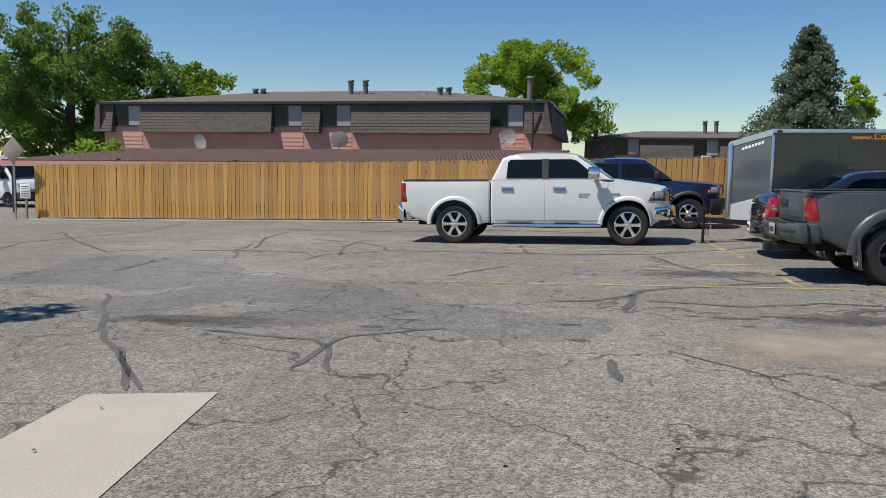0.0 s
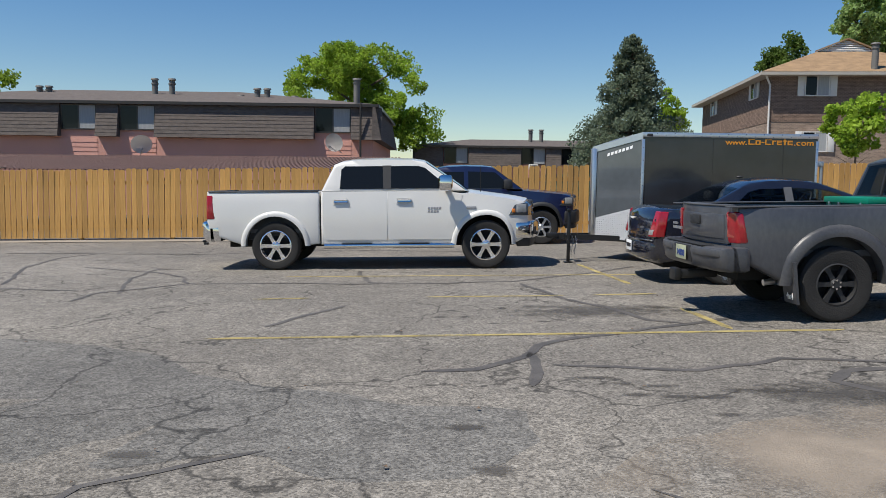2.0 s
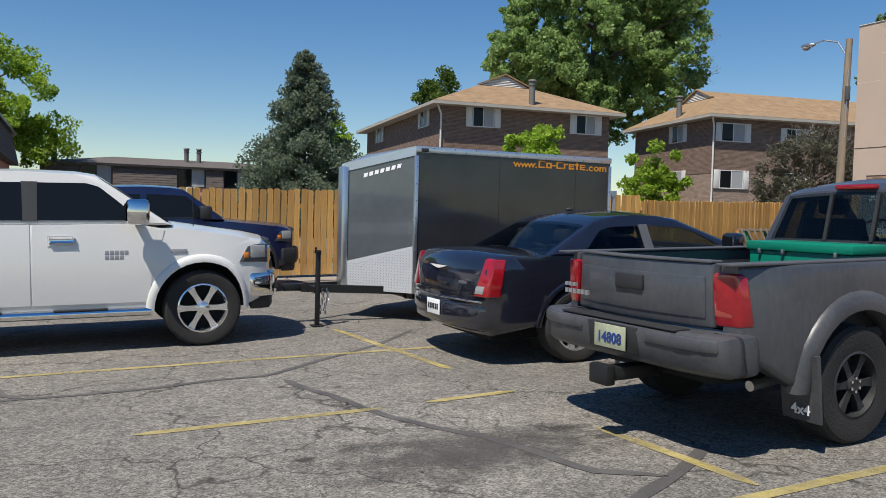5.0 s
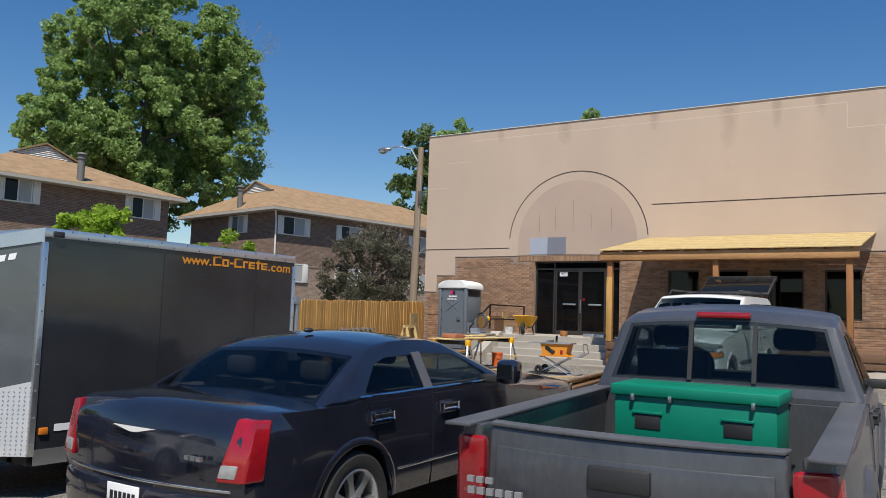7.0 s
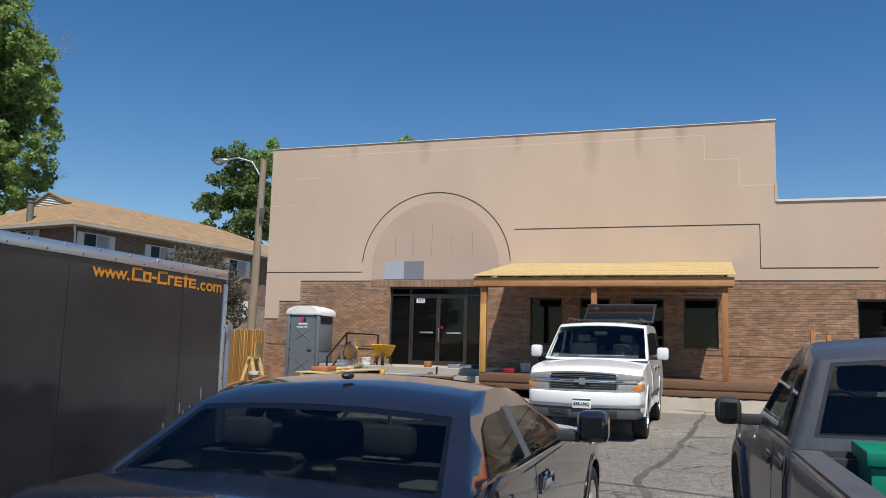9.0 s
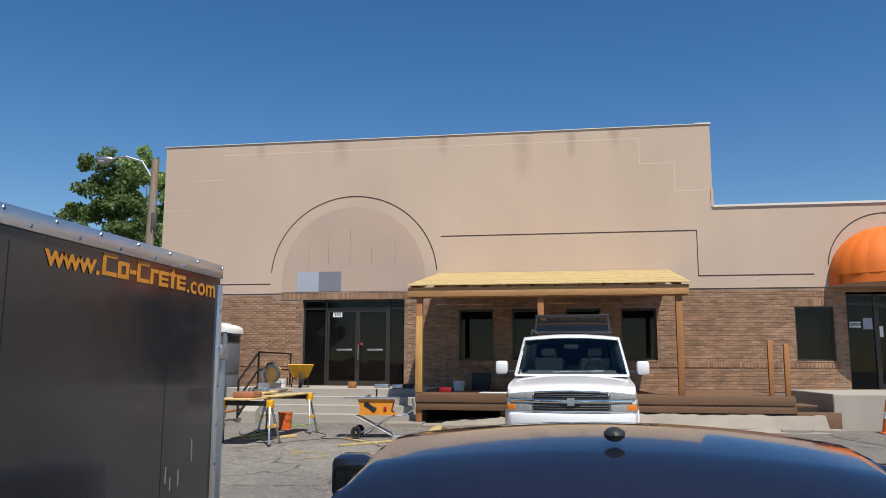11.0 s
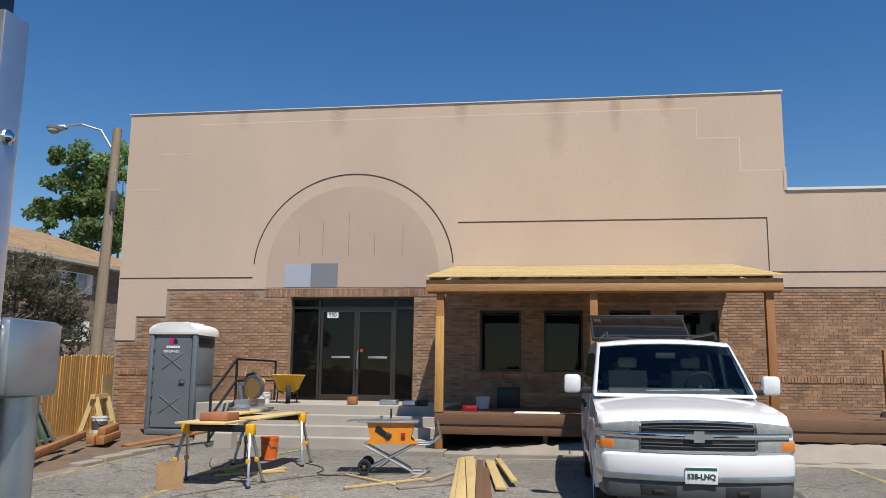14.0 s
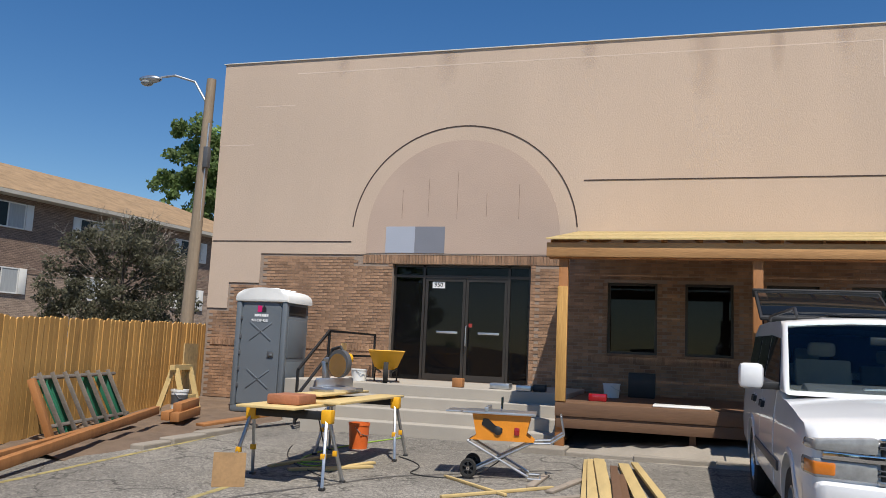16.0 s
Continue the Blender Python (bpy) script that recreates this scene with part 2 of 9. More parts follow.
DECK_WOOD = mat("deck_boards", (0.15, 0.08, 0.043), rough=0.7, var=0.15, scale=1.5, fine=16, bump=0.2, rnd=0.1, stretch=(6, 0.6, 6))
WOOD_GREY = mat("weathered_wood", (0.3, 0.25, 0.2), rough=0.85, var=0.25, scale=2, fine=20, bump=0.3)
OSB = mat("osb", (0.5, 0.34, 0.15), rough=0.8, var=0.3, scale=9, fine=30, bump=0.15)
GALV = mat("galvanised", (0.5, 0.52, 0.54), rough=0.38, metal=0.9, var=0.15, scale=6, fine=30, bump=0.05)
ALU = mat("aluminium", (0.68, 0.69, 0.7), rough=0.3, metal=0.9, var=0.08, scale=3, fine=60, bump=0.05)
CHROME = mat("chrome", (0.75, 0.75, 0.76), rough=0.08, metal=1.0, var=0.03, bump=0)
STEEL_DARK = mat("dark_bronze", (0.062, 0.054, 0.048), rough=0.4, metal=0.5, var=0.15, bump=0.03)
BLACK_METAL = mat("black_steel", (0.02, 0.02, 0.021), rough=0.45, metal=0.3, var=0.2, bump=0.05)
BLACK_PLASTIC = mat("black_plastic", (0.025, 0.025, 0.026), rough=0.55, var=0.2, scale=4, bump=0.08)
GREY_PLASTIC = mat("grey_plastic", (0.08, 0.082, 0.088), rough=0.5, var=0.2, scale=4, bump=0.06)
RUBBER = mat("rubber", (0.022, 0.021, 0.02), rough=0.85, var=0.25, scale=8, fine=60, bump=0.3)
CABIN_TRIM = mat("cabin_trim", (0.07, 0.072, 0.075), rough=0.85, var=0.3, scale=4, bump=0.1)
SEAT_CLOTH = mat("seat_cloth", (0.035, 0.035, 0.038), rough=0.9, var=0.2, scale=6, bump=0.1)
SEAT_TAN = mat("seat_tan_cloth", (0.2, 0.18, 0.15), rough=0.9, var=0.15, scale=6, bump=0.1)
# near-black for seams, cavities and underbodies; their darkness is put into the colour
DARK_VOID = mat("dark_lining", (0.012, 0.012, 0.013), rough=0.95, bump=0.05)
WHITE_PAINT = mat("white_car_paint", (0.66, 0.65, 0.62), rough=0.3, var=0.03, scale=1.2, coat=0.7, bump=0.0)
WHITE_PAINT2 = mat("white_suv_paint", (0.78, 0.78, 0.78), rough=0.3, var=0.03, scale=1.2, coat=0.7, bump=0.0)
BLACK_PAINT = mat("black_car_paint", (0.012, 0.013, 0.021), rough=0.15, var=0.3, scale=2, coat=1.0, bump=0.0)
NAVY_PAINT = mat("navy_car_paint", (0.008, 0.012, 0.05), rough=0.3, var=0.2, scale=2, coat=0.8, bump=0.0)
GREY_PAINT = mat("grey_truck_paint", (0.062, 0.066, 0.078), rough=0.38, metal=0.25, var=0.22, scale=1.6, fine=30, coat=0.35, bump=0.02, tint=(0.08, 0.082, 0.09), stretch=(1, 1, 0.5))
BUMPER_GREY = mat("dark_grey_bumper", (0.05, 0.053, 0.062), rough=0.4, var=0.25, scale=3, fine=40, bump=0.05, tint=(0.075, 0.075, 0.078))
TRAILER_PAINT = mat("charcoal_trailer_skin", (0.02, 0.022, 0.028), rough=0.15, var=0.35, scale=1.2, fine=2.2, coat=0.3, bump=0.3, tint=(0.028, 0.029, 0.033))
TRAILER_NOSE = mat("grey_trailer_nose", (0.085, 0.096, 0.105), rough=0.2, var=0.15, scale=1.5, fine=8, coat=0.5, bump=0.02)
GLASS_TINT = glass_mat("tinted_glass", (0.009, 0.011, 0.013), spec=0.24)
GLASS_CAR = glass_mat("car_glass", (0.01, 0.017, 0.016), spec=0.35)
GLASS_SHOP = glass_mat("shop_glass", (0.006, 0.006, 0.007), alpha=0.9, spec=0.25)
GLASS_SMOKE = thin_glass("smoked_glass", (0.5, 0.54, 0.54))
GLASS_CLEAR = thin_glass("clear_car_glass", (0.86, 0.92, 0.9), 0.35)
RED_LENS = mat("red_lens", (0.3, 0.008, 0.014), rough=0.12, var=0.2, scale=12, coat=0.8, bump=0.05)
CLEAR_LENS = mat("clear_lens", (0.3, 0.3, 0.29), rough=0.15, var=0.2, scale=15, coat=0.8, bump=0.05)
BADGE = mat("badge_metal", (0.3, 0.3, 0.31), rough=0.35, metal=0.3, var=0.08, bump=0)
RED_PALE = mat("pale_red_lens", (0.36, 0.06, 0.045), rough=0.12, var=0.2, scale=12, coat=0.8, bump=0.05)
PLATE_INK = mat("dark_green_ink", (0.02, 0.06, 0.045), rough=0.5, var=0.05, bump=0)
PLATE_GREEN = mat("green_plate", (0.03, 0.13, 0.08), rough=0.5, var=0.25, scale=14, bump=0)
LAMP_DARK = mat("lamp_housing", (0.05, 0.055, 0.06), rough=0.08, var=0.2, scale=12, coat=1.0, bump=0.0)
AMBER_LENS = mat("amber_lens", (0.7, 0.2, 0.02), rough=0.2, var=0.1, coat=0.6, bump=0.05)
SHINGLE_GREY = mat("grey_shingle", (0.12, 0.1, 0.088), rough=0.95, var=0.3, scale=4, fine=22, bump=0.6, stretch=(1, 1, 2.5))
SHINGLE_TAN = mat("tan_shingle", (0.29, 0.19, 0.105), rough=0.95, var=0.3, scale=2, fine=18, bump=0.5)
PINK_WALL = mat("pink_siding", (0.6, 0.31, 0.25), rough=0.85, var=0.06, scale=0.6, fine=30, bump=0.1)
CARPORT_ROOF = mat("carport_roof", (0.16, 0.095, 0.075), rough=0.7, var=0.15, scale=1, fine=20, bump=0.1)
WHITE_TRIM = mat("white_trim", (0.66, 0.64, 0.6), rough=0.6, var=0.06, bump=0.05)
CURTAIN = mat("curtain", (0.35, 0.36, 0.36), rough=0.9, var=0.12, scale=3, bump=0.1, stretch=(8, 8, 0.5))
ORANGE = mat("orange_fabric", (0.75, 0.16, 0.012), rough=0.7, var=0.1, scale=2, fine=60, bump=0.1)
ORANGE_PLASTIC = mat("orange_plastic", (0.72, 0.14, 0.025), rough=0.45, var=0.12, scale=5, bump=0.05)
SAW_ORANGE = mat("saw_orange", (0.7, 0.25, 0.02), rough=0.4, var=0.12, scale=5, bump=0.03)
YELLOW_PLASTIC = mat("yellow_plastic", (0.75, 0.37, 0.012), rough=0.45, var=0.12, scale=5, bump=0.04)
TOILET_GREY = mat("toilet_grey", (0.13, 0.15, 0.17), rough=0.5, var=0.08, scale=1.5, bump=0.05)
WHITE_PLASTIC = mat("white_plastic", (0.72, 0.72, 0.7), rough=0.5, var=0.05, scale=3, bump=0.03)
GREEN_BOX = mat("green_toolbox", (0.0, 0.19, 0.115), rough=0.45, var=0.12, scale=3, fine=30, bump=0.04)
PAINT_BLUE = mat("pale_blue_sample", (0.36, 0.39, 0.46), rough=0.85, var=0.05, bump=0.1)
PAINT_SLATE = mat("slate_sample", (0.19, 0.2, 0.235), rough=0.85, var=0.05, bump=0.1)
WHITE_INK = mat("white_ink", (0.8, 0.8, 0.8), rough=0.6, var=0.02, bump=0)
BLACK_INK = mat("black_ink", (0.015, 0.015, 0.02), rough=0.6, var=0.02, bump=0)
ORANGE_INK = mat("orange_ink", (0.72, 0.28, 0.02), rough=0.4, var=0.05, bump=0)
PINK_INK = mat("magenta_ink", (0.6, 0.01, 0.14), rough=0.5, var=0.03, bump=0)
TREAD = mat("tread_plate", (0.6, 0.61, 0.62), rough=0.4, metal=0.2, var=0.08, scale=4, bump=0.05)
BARK = mat("bark", (0.13, 0.1, 0.075), rough=0.95, var=0.3, scale=4, fine=20, bump=0.6, stretch=(4, 4, 0.7))
POLE_WOOD = mat("utility_pole_wood", (0.26, 0.2, 0.14), rough=0.9, var=0.2, scale=3, fine=20, bump=0.3, stretch=(5, 5, 0.5))
# ---- building helpers ----
SLOPE = 0.022


def gz(x):
    """The lot climbs gently towards the shop."""
    return SLOPE * max(-24.0, min(25.0, x))


SLOPE_DEG = math.degrees(math.atan(SLOPE))


def mesh_of(bm, name, smooth=0.0):
    me = bpy.data.meshes.new(name)
    bmesh.ops.recalc_face_normals(bm, faces=bm.faces)
    bm.to_mesh(me)
    bm.free()
    if smooth:
        for p in me.polygons:
            p.use_smooth = True
        me.set_sharp_from_angle(angle=radians(smooth))
    return me


def part(name, bm, material, parent, label="", smooth=35.0, m=None):
    me = mesh_of(bm, name, smooth)
    me.materials.append(material)
    ob = new(name, me)
    ob.parent = parent
    if m is not None:
        ob.matrix_basis = m
    if label:
        ob["label"] = label
    return ob


def single(name, bm, material, label, category, m=None, group="", kind="", smooth=35.0):
    me = mesh_of(bm, name, smooth)
    me.materials.append(material)
    ob = new(name, me)
    if m is not None:
        ob.matrix_basis = m
    return tagged(ob, label, category, group, kind)


def thing(name, label, category, m=None, group="", kind=""):
    ob = new(name)
    ob.empty_display_size = 0.2
    if m is not None:
        ob.matrix_basis = m
    return tagged(ob, label, category, group, kind)


def pieces(name, me, places, parent):
    """Alike pieces on one mesh, each an object of its own."""
    for p in places:
        ob = new(name, me)
        ob.parent = parent
        ob.matrix_basis = p


def box(bm, x0, x1, y0, y1, z0, z1, bev=0.0, m=None):
    r = bmesh.ops.create_cube(bm, size=1)
    vs = r["verts"]
    for v in vs:
        v.co = Vector((x0 + (v.co.x + 0.5) * (x1 - x0), y0 + (v.co.y + 0.5) * (y1 - y0), z0 + (v.co.z + 0.5) * (z1 - z0)))
    if m is not None:
        bmesh.ops.transform(bm, matrix=m, verts=vs)
    if bev:
        es = list({e for v in vs for e in v.link_edges})
        bmesh.ops.bevel(bm, geom=es, offset=bev, segments=2, profile=0.5, affect="EDGES")
    return bm


def boxes(*specs, bev=0.0):
    bm = bmesh.new()
    for s in specs:
        box(bm, *s, bev=bev)
    return bm


def rod(bm, a, b, r0, r1=None, seg=10, caps=True):
    a, b = Vector(a), Vector(b)
    r1 = r0 if r1 is None else r1
    d = b - a
    q = d.to_track_quat("Z", "Y").to_matrix().to_4x4()
    bmesh.ops.create_cone(bm, cap_ends=caps, cap_tris=False, segments=seg, radius1=r0, radius2=r1, depth=d.length, matrix=Matrix.Translation((a + b) / 2) @ q)
    return bm


def pipe(bm, pts, r, seg=8):
    for a, b in zip(pts, pts[1:]):
        rod(bm, a, b, r, seg=seg)
    for p in pts[1:-1]:
        bmesh.ops.create_uvsphere(bm, u_segments=seg, v_segments=6, radius=r, matrix=Matrix.Translation(p))
    return bm


def beam(bm, a, b, w, h, bev=0.0):
    """A squared timber from a to b, w across and h high."""
    a, b = Vector(a), Vector(b)
    d = b - a
    x = d.normalized()
    up = Vector((0, 0, 1)) if abs(x.z) < 0.95 else Vector((0, 1, 0))
    y = up.cross(x).normalized()
    z = x.cross(y)
    m = Matrix((x, y, z)).transposed().to_4x4()
    m.translation = a
    return box(bm, 0, d.length, -w / 2, w / 2, -h / 2, h / 2, bev, m)


def prism(bm, pts, lo, hi, axis="y"):
    """A flat outline carried along one axis. pts are (x, z) for y, (y, z) for x, (x, y) for z."""
    def at(p, k):
        return {"y": (p[0], k, p[1]), "x": (k, p[0], p[1]), "z": (p[0], p[1], k)}[axis]
    a = [bm.verts.new(at(p, lo)) for p in pts]
    b = [bm.verts.new(at(p, hi)) for p in pts]
    fs = [bm.faces.new(a), bm.faces.new(b[::-1])]
    for i in range(len(pts)):
        j = (i + 1) % len(pts)
        fs.append(bm.faces.new((a[i], a[j], b[j], b[i])))
    return fs, a + b


def lathe(bm, prof, seg=24, m=None):
    """Turns (r, z) pairs round the z axis."""
    rings = []
    for r, z in prof:
        rings.append([bm.verts.new((r * math.cos(2 * math.pi * k / seg), r * math.sin(2 * math.pi * k / seg), z)) for k in range(seg)])
    fs = []
    for p, q in zip(rings, rings[1:]):
        for k in range(seg):
            fs.append(bm.faces.new((p[k], p[(k + 1) % seg], q[(k + 1) % seg], q[k])))
    vs = [v for r in rings for v in r]
    if m is not None:
        bmesh.ops.transform(bm, matrix=m, verts=vs)
    return bm


def shell(poly, w, defo=None, bev=0.04, xs=(), ys=(), zs=(), y0=None, y1=None, wheels=()):
    """A body panel: a side outline (x, z) carried across, rounded at the rims, sliced, then bent by defo."""
    bm = bmesh.new()
    lo, hi = (-w / 2, w / 2) if y0 is None else (y0, y1)
    prism(bm, poly, lo, hi)
    if bev:
        es = [e for e in bm.edges if abs(e.verts[0].co.y - e.verts[1].co.y) < 1e-6 and not any(max(math.hypot(v.co.x - c[0], v.co.z - c[1]) for v in e.verts) < c[2] + 0.03 for c in wheels)]
        bmesh.ops.bevel(bm, geom=es, offset=bev, segments=3, profile=0.5, affect="EDGES", clamp_overlap=True)
    for n, ks in (((1, 0, 0), xs), ((0, 1, 0), ys), ((0, 0, 1), zs)):
        for k in ks:
            bmesh.ops.bisect_plane(bm, geom=bm.verts[:] + bm.edges[:] + bm.faces[:], plane_co=[c * k for c in n], plane_no=n)
    if defo:
        for v in bm.verts:
            v.co = Vector(defo(v.co.x, v.co.y, v.co.z))
    return bm


def arc(cx, cz, r, a0, a1, n=9):
    return [(cx + r * math.cos(radians(a0 + (a1 - a0) * k / n)), cz + r * math.sin(radians(a0 + (a1 - a0) * k / n))) for k in range(n + 1)]


def lettering(name, text, size, material, parent, m, label="", bold=0.0):
    cu = bpy.data.curves.new(name, "FONT")
    cu.body, cu.size, cu.extrude, cu.align_x, cu.align_y = text, size, 0.002, "CENTER", "CENTER"
    cu.offset = bold
    tmp = bpy.data.objects.new(name, cu)
    scene.collection.objects.link(tmp)
    me = bpy.data.meshes.new_from_object(tmp.evaluated_get(bpy.context.evaluated_depsgraph_get()))
    bpy.data.objects.remove(tmp)
    me.materials.append(material)
    ob = new(name, me)
    ob.parent = parent
    ob.matrix_basis = m
    if label:
        ob["label"] = label
    return ob


def soup(name, verts, faces, material, smooth=False):
    me = bpy.data.meshes.new(name)
    me.from_pydata(verts, [], faces)
    me.materials.append(material)
    if smooth:
        for p in me.polygons:
            p.use_smooth = True
    return me
# ---- ground ----
bm = bmesh.new()
gx = [-900, -60, -24, -12, 0, 12, 25, 60, 900]
gy = [-900, -40, 0, 24.5, 60, 900]
grid = {}
for i, x in enumerate(gx):
    for j, y in enumerate(gy):
        grid[i, j] = bm.verts.new((x, y, gz(x)))
for i in range(len(gx) - 1):
    for j in range(len(gy) - 1):
        bm.faces.new((grid[i, j], grid[i + 1, j], grid[i + 1, j + 1], grid[i, j + 1]))
single("ground", bm, ASPHALT, "weathered grey cracked asphalt of a parking lot", "ground", kind="structure", smooth=0)


def ground_strip(name, pts, w, material, label, category, lift=0.004, jag=0.0, seed=0, kind="structure", sway=1.6):
    """A flat band along a line on the lot; jag frays its rims."""
    rng = random.Random(seed)
    fine = []
    for (ax, ay), (bx, by) in zip(pts, pts[1:]):
        n = max(2, int(math.hypot(bx - ax, by - ay) / 0.12)) if jag else 1
        fine += [(ax + (bx - ax) * k / n, ay + (by - ay) * k / n) for k in range(n)]
    fine.append(pts[-1])
    bm = bmesh.new()
    prev = None
    for k, (x, y) in enumerate(fine):
        a, b = fine[max(0, k - 1)], fine[min(len(fine) - 1, k + 1)]
        d = Vector((b[0] - a[0], b[1] - a[1], 0)).normalized()
        n = Vector((-d.y, d.x, 0))
        off = noise.noise(Vector((x * 1.7, y * 1.7, seed * 3.1))) * jag * sway
        wl = w / 2 * (1 + jag * 4 * (rng.random() - 0.5)) if jag else w / 2
        wr = w / 2 * (1 + jag * 4 * (rng.random() - 0.5)) if jag else w / 2
        if jag and k in (0, len(fine) - 1):
            wl = wr = w * 0.12
        p, q = Vector((x, y, 0)) + n * (wl + off), Vector((x, y, 0)) - n * (wr - off)
        p.z, q.z = gz(p.x) + lift, gz(q.x) + lift
        cur = (bm.verts.new(p), bm.verts.new(q))
        if prev:
            bm.faces.new((prev[0], prev[1], cur[1], cur[0]))
        prev = cur
    return single(name, bm, material, label, category, kind=kind, smooth=0)


def ground_blob(name, x, y, rx, ry, material, label, category, seed, lift=0.003, rot=0.0):
    bm = bmesh.new()
    vs = []
    for k in range(40):
        a = 2 * math.pi * k / 40
        r = 1 + 0.55 * noise.noise(Vector((math.cos(a) * 1.3, math.sin(a) * 1.3, seed * 2.7))) + 0.2 * noise.noise(Vector((math.cos(a) * 5, math.sin(a) * 5, seed)))
        px, py = rx * r * math.cos(a), ry * r * math.sin(a)
        px, py = px * math.cos(rot) - py * math.sin(rot) + x, px * math.sin(rot) + py * math.cos(rot) + y
        vs.append(bm.verts.new((px, py, gz(px) + lift)))
    bm.faces.new(vs)
    bmesh.ops.triangulate(bm, faces=bm.faces)
    return single(name, bm, material, label, category, kind="structure", smooth=0)


# ---- the shop front ----
FX = 24.46
TOP, TOP2, BRICK_TOP, LAND = 8.5, 6.14, 3.92, 1.25
OPEN_DOOR = (20.21, 23.26, LAND, 3.72)
WINS = [(17.66, 18.63, 1.98, 3.4), (16.23, 17.13, 1.98, 3.4), (14.7, 15.63, 1.98, 3.4), (13.21, 14.15, 1.98, 3.4), (8.68, 9.65, 1.98, 3.4)]
OPEN_DOOR2 = (6.2, 8.36, LAND, 3.78)
OPENINGS = [OPEN_DOOR, OPEN_DOOR2] + WINS
Y_END, Y_STEP, Y_FAR = 27.8, 11.6, -8.0


def holed_wall(bm, x0, x1, y0, y1, z0, z1, holes):
    ys = sorted({y0, y1, *[h[0] for h in holes], *[h[1] for h in holes]})
    zs = sorted({z0, z1, *[h[2] for h in holes], *[h[3] for h in holes]})
    ys = [y for y in ys if y0 <= y <= y1]
    zs = [z for z in zs if z0 <= z <= z1]
    for a, b in zip(ys, ys[1:]):
        for c, d in zip(zs, zs[1:]):
            m = ((a + b) / 2, (c + d) / 2)
            if not any(h[0] < m[0] < h[1] and h[2] < m[1] < h[3] for h in holes):
                box(bm, x0, x1, a, b, c, d)
    bmesh.ops.remove_doubles(bm, verts=bm.verts, dist=0.0005)


bm = bmesh.new()
holed_wall(bm, FX, FX + 0.3, Y_FAR, Y_END, 0.3, BRICK_TOP, OPENINGS)
wall_brick = single("wall_front_brick", bm, MORTAR, "lower shop wall of brown brick with sandy mortar", "wall", kind="structure", smooth=0)
bm = bmesh.new()
box(bm, FX - 0.02, FX + 0.3, Y_STEP, Y_END, BRICK_TOP, TOP)
box(bm, FX - 0.02, FX + 0.3, Y_FAR, Y_STEP, BRICK_TOP, TOP2)
box(bm, FX - 0.022, FX - 0.002, 26.49, Y_END, 3.24, BRICK_TOP)
box(bm, FX - 0.022, FX - 0.002, 27.27, Y_END, 2.64, 3.24)
box(bm, FX - 0.035, FX - 0.02, Y_STEP - 0.02, Y_STEP + 0.05, 6.14, 6.68)
wall_stucco = single("wall_front_stucco", bm, STUCCO, "tall upper shop wall of weathered pinkish tan stucco", "wall", kind="structure", smooth=0)
bm = bmesh.new()
box(bm, FX + 0.3, 46, Y_END - 0.3, Y_END, 0.3, TOP)
single("wall_side_north", bm, STUCCO, "plain tan stucco side wall of the shop", "wall", kind="structure", smooth=0)
bm = bmesh.new()
box(bm, FX + 0.3, 46, Y_STEP, Y_STEP + 0.3, TOP2 - 0.3, TOP)
box(bm, 46, 46.3, Y_FAR, Y_END, 0.3, TOP2)
box(bm, FX + 0.3, 46, Y_FAR, Y_FAR + 0.3, 0.3, TOP2)
single("wall_back", bm, STUCCO, "plain stucco walls closing the shop behind", "wall", kind="structure", smooth=0)
bm = bmesh.new()
box(bm, FX + 0.3, 46, Y_STEP + 0.3, Y_END - 0.3, TOP - 0.7, TOP - 0.5)
box(bm, FX + 0.3, 46, Y_FAR + 0.3, Y_STEP, TOP2 - 0.5, TOP2 - 0.3)
single("roof_deck", bm, CONCRETE_OLD, "flat gravelled roof behind the parapet", "roof", kind="structure", smooth=0)
bm = bmesh.new()
box(bm, FX + 0.3, 46, Y_FAR, Y_END, 4.0, 4.1)
single("ceiling", bm, CONCRETE_OLD, "dim interior ceiling behind the shop windows", "ceiling", kind="structure", smooth=0)
bm = bmesh.new()
box(bm, FX + 0.3, 46, Y_FAR + 0.3, Y_END - 0.3, LAND - 0.1, LAND)
single("floor", bm, CONCRETE_OLD, "dim interior floor behind the shop windows", "floor", kind="structure", smooth=0)
# added inner wall; its near-black colour stands in for the dim inside
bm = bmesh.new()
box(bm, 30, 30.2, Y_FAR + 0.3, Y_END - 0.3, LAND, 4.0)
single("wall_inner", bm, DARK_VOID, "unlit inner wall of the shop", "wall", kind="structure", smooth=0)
bm = bmesh.new()
box(bm, FX - 0.05, FX + 0.34, Y_STEP - 0.03, Y_END + 0.04, TOP, TOP + 0.018)
box(bm, FX - 0.05, FX + 0.34, Y_STEP - 0.03, Y_STEP + 0.4, TOP + 0.018, TOP + 0.04)
coping = single("trim_coping", bm, WHITE_TRIM, "thin pale metal coping along the tall parapet", "trim", kind="structure", smooth=0)
bm = bmesh.new()
box(bm, FX - 0.06, FX + 0.34, Y_FAR, Y_STEP, TOP2, TOP2 + 0.06)
single("trim_coping_low", bm, WHITE_TRIM, "white metal coping along the lower parapet", "trim", kind="structure", smooth=0)

# dark reveals, and faint raised bands whose highlight is a paler stucco colour
bm = bmesh.new()
fx = FX - 0.024
for y0, y1, z0, z1 in ((24.27, 27.78, 4.19, 4.215), (12.06, 19.16, 5.5, 5.525), (12.05, 12.07, 4.26, 5.52), (9.1, 12.06, 4.25, 4.275), (Y_FAR, 5.6, 4.25, 4.275)):
    box(bm, fx - 0.004, fx + 0.006, y0, y1, z0, z1)


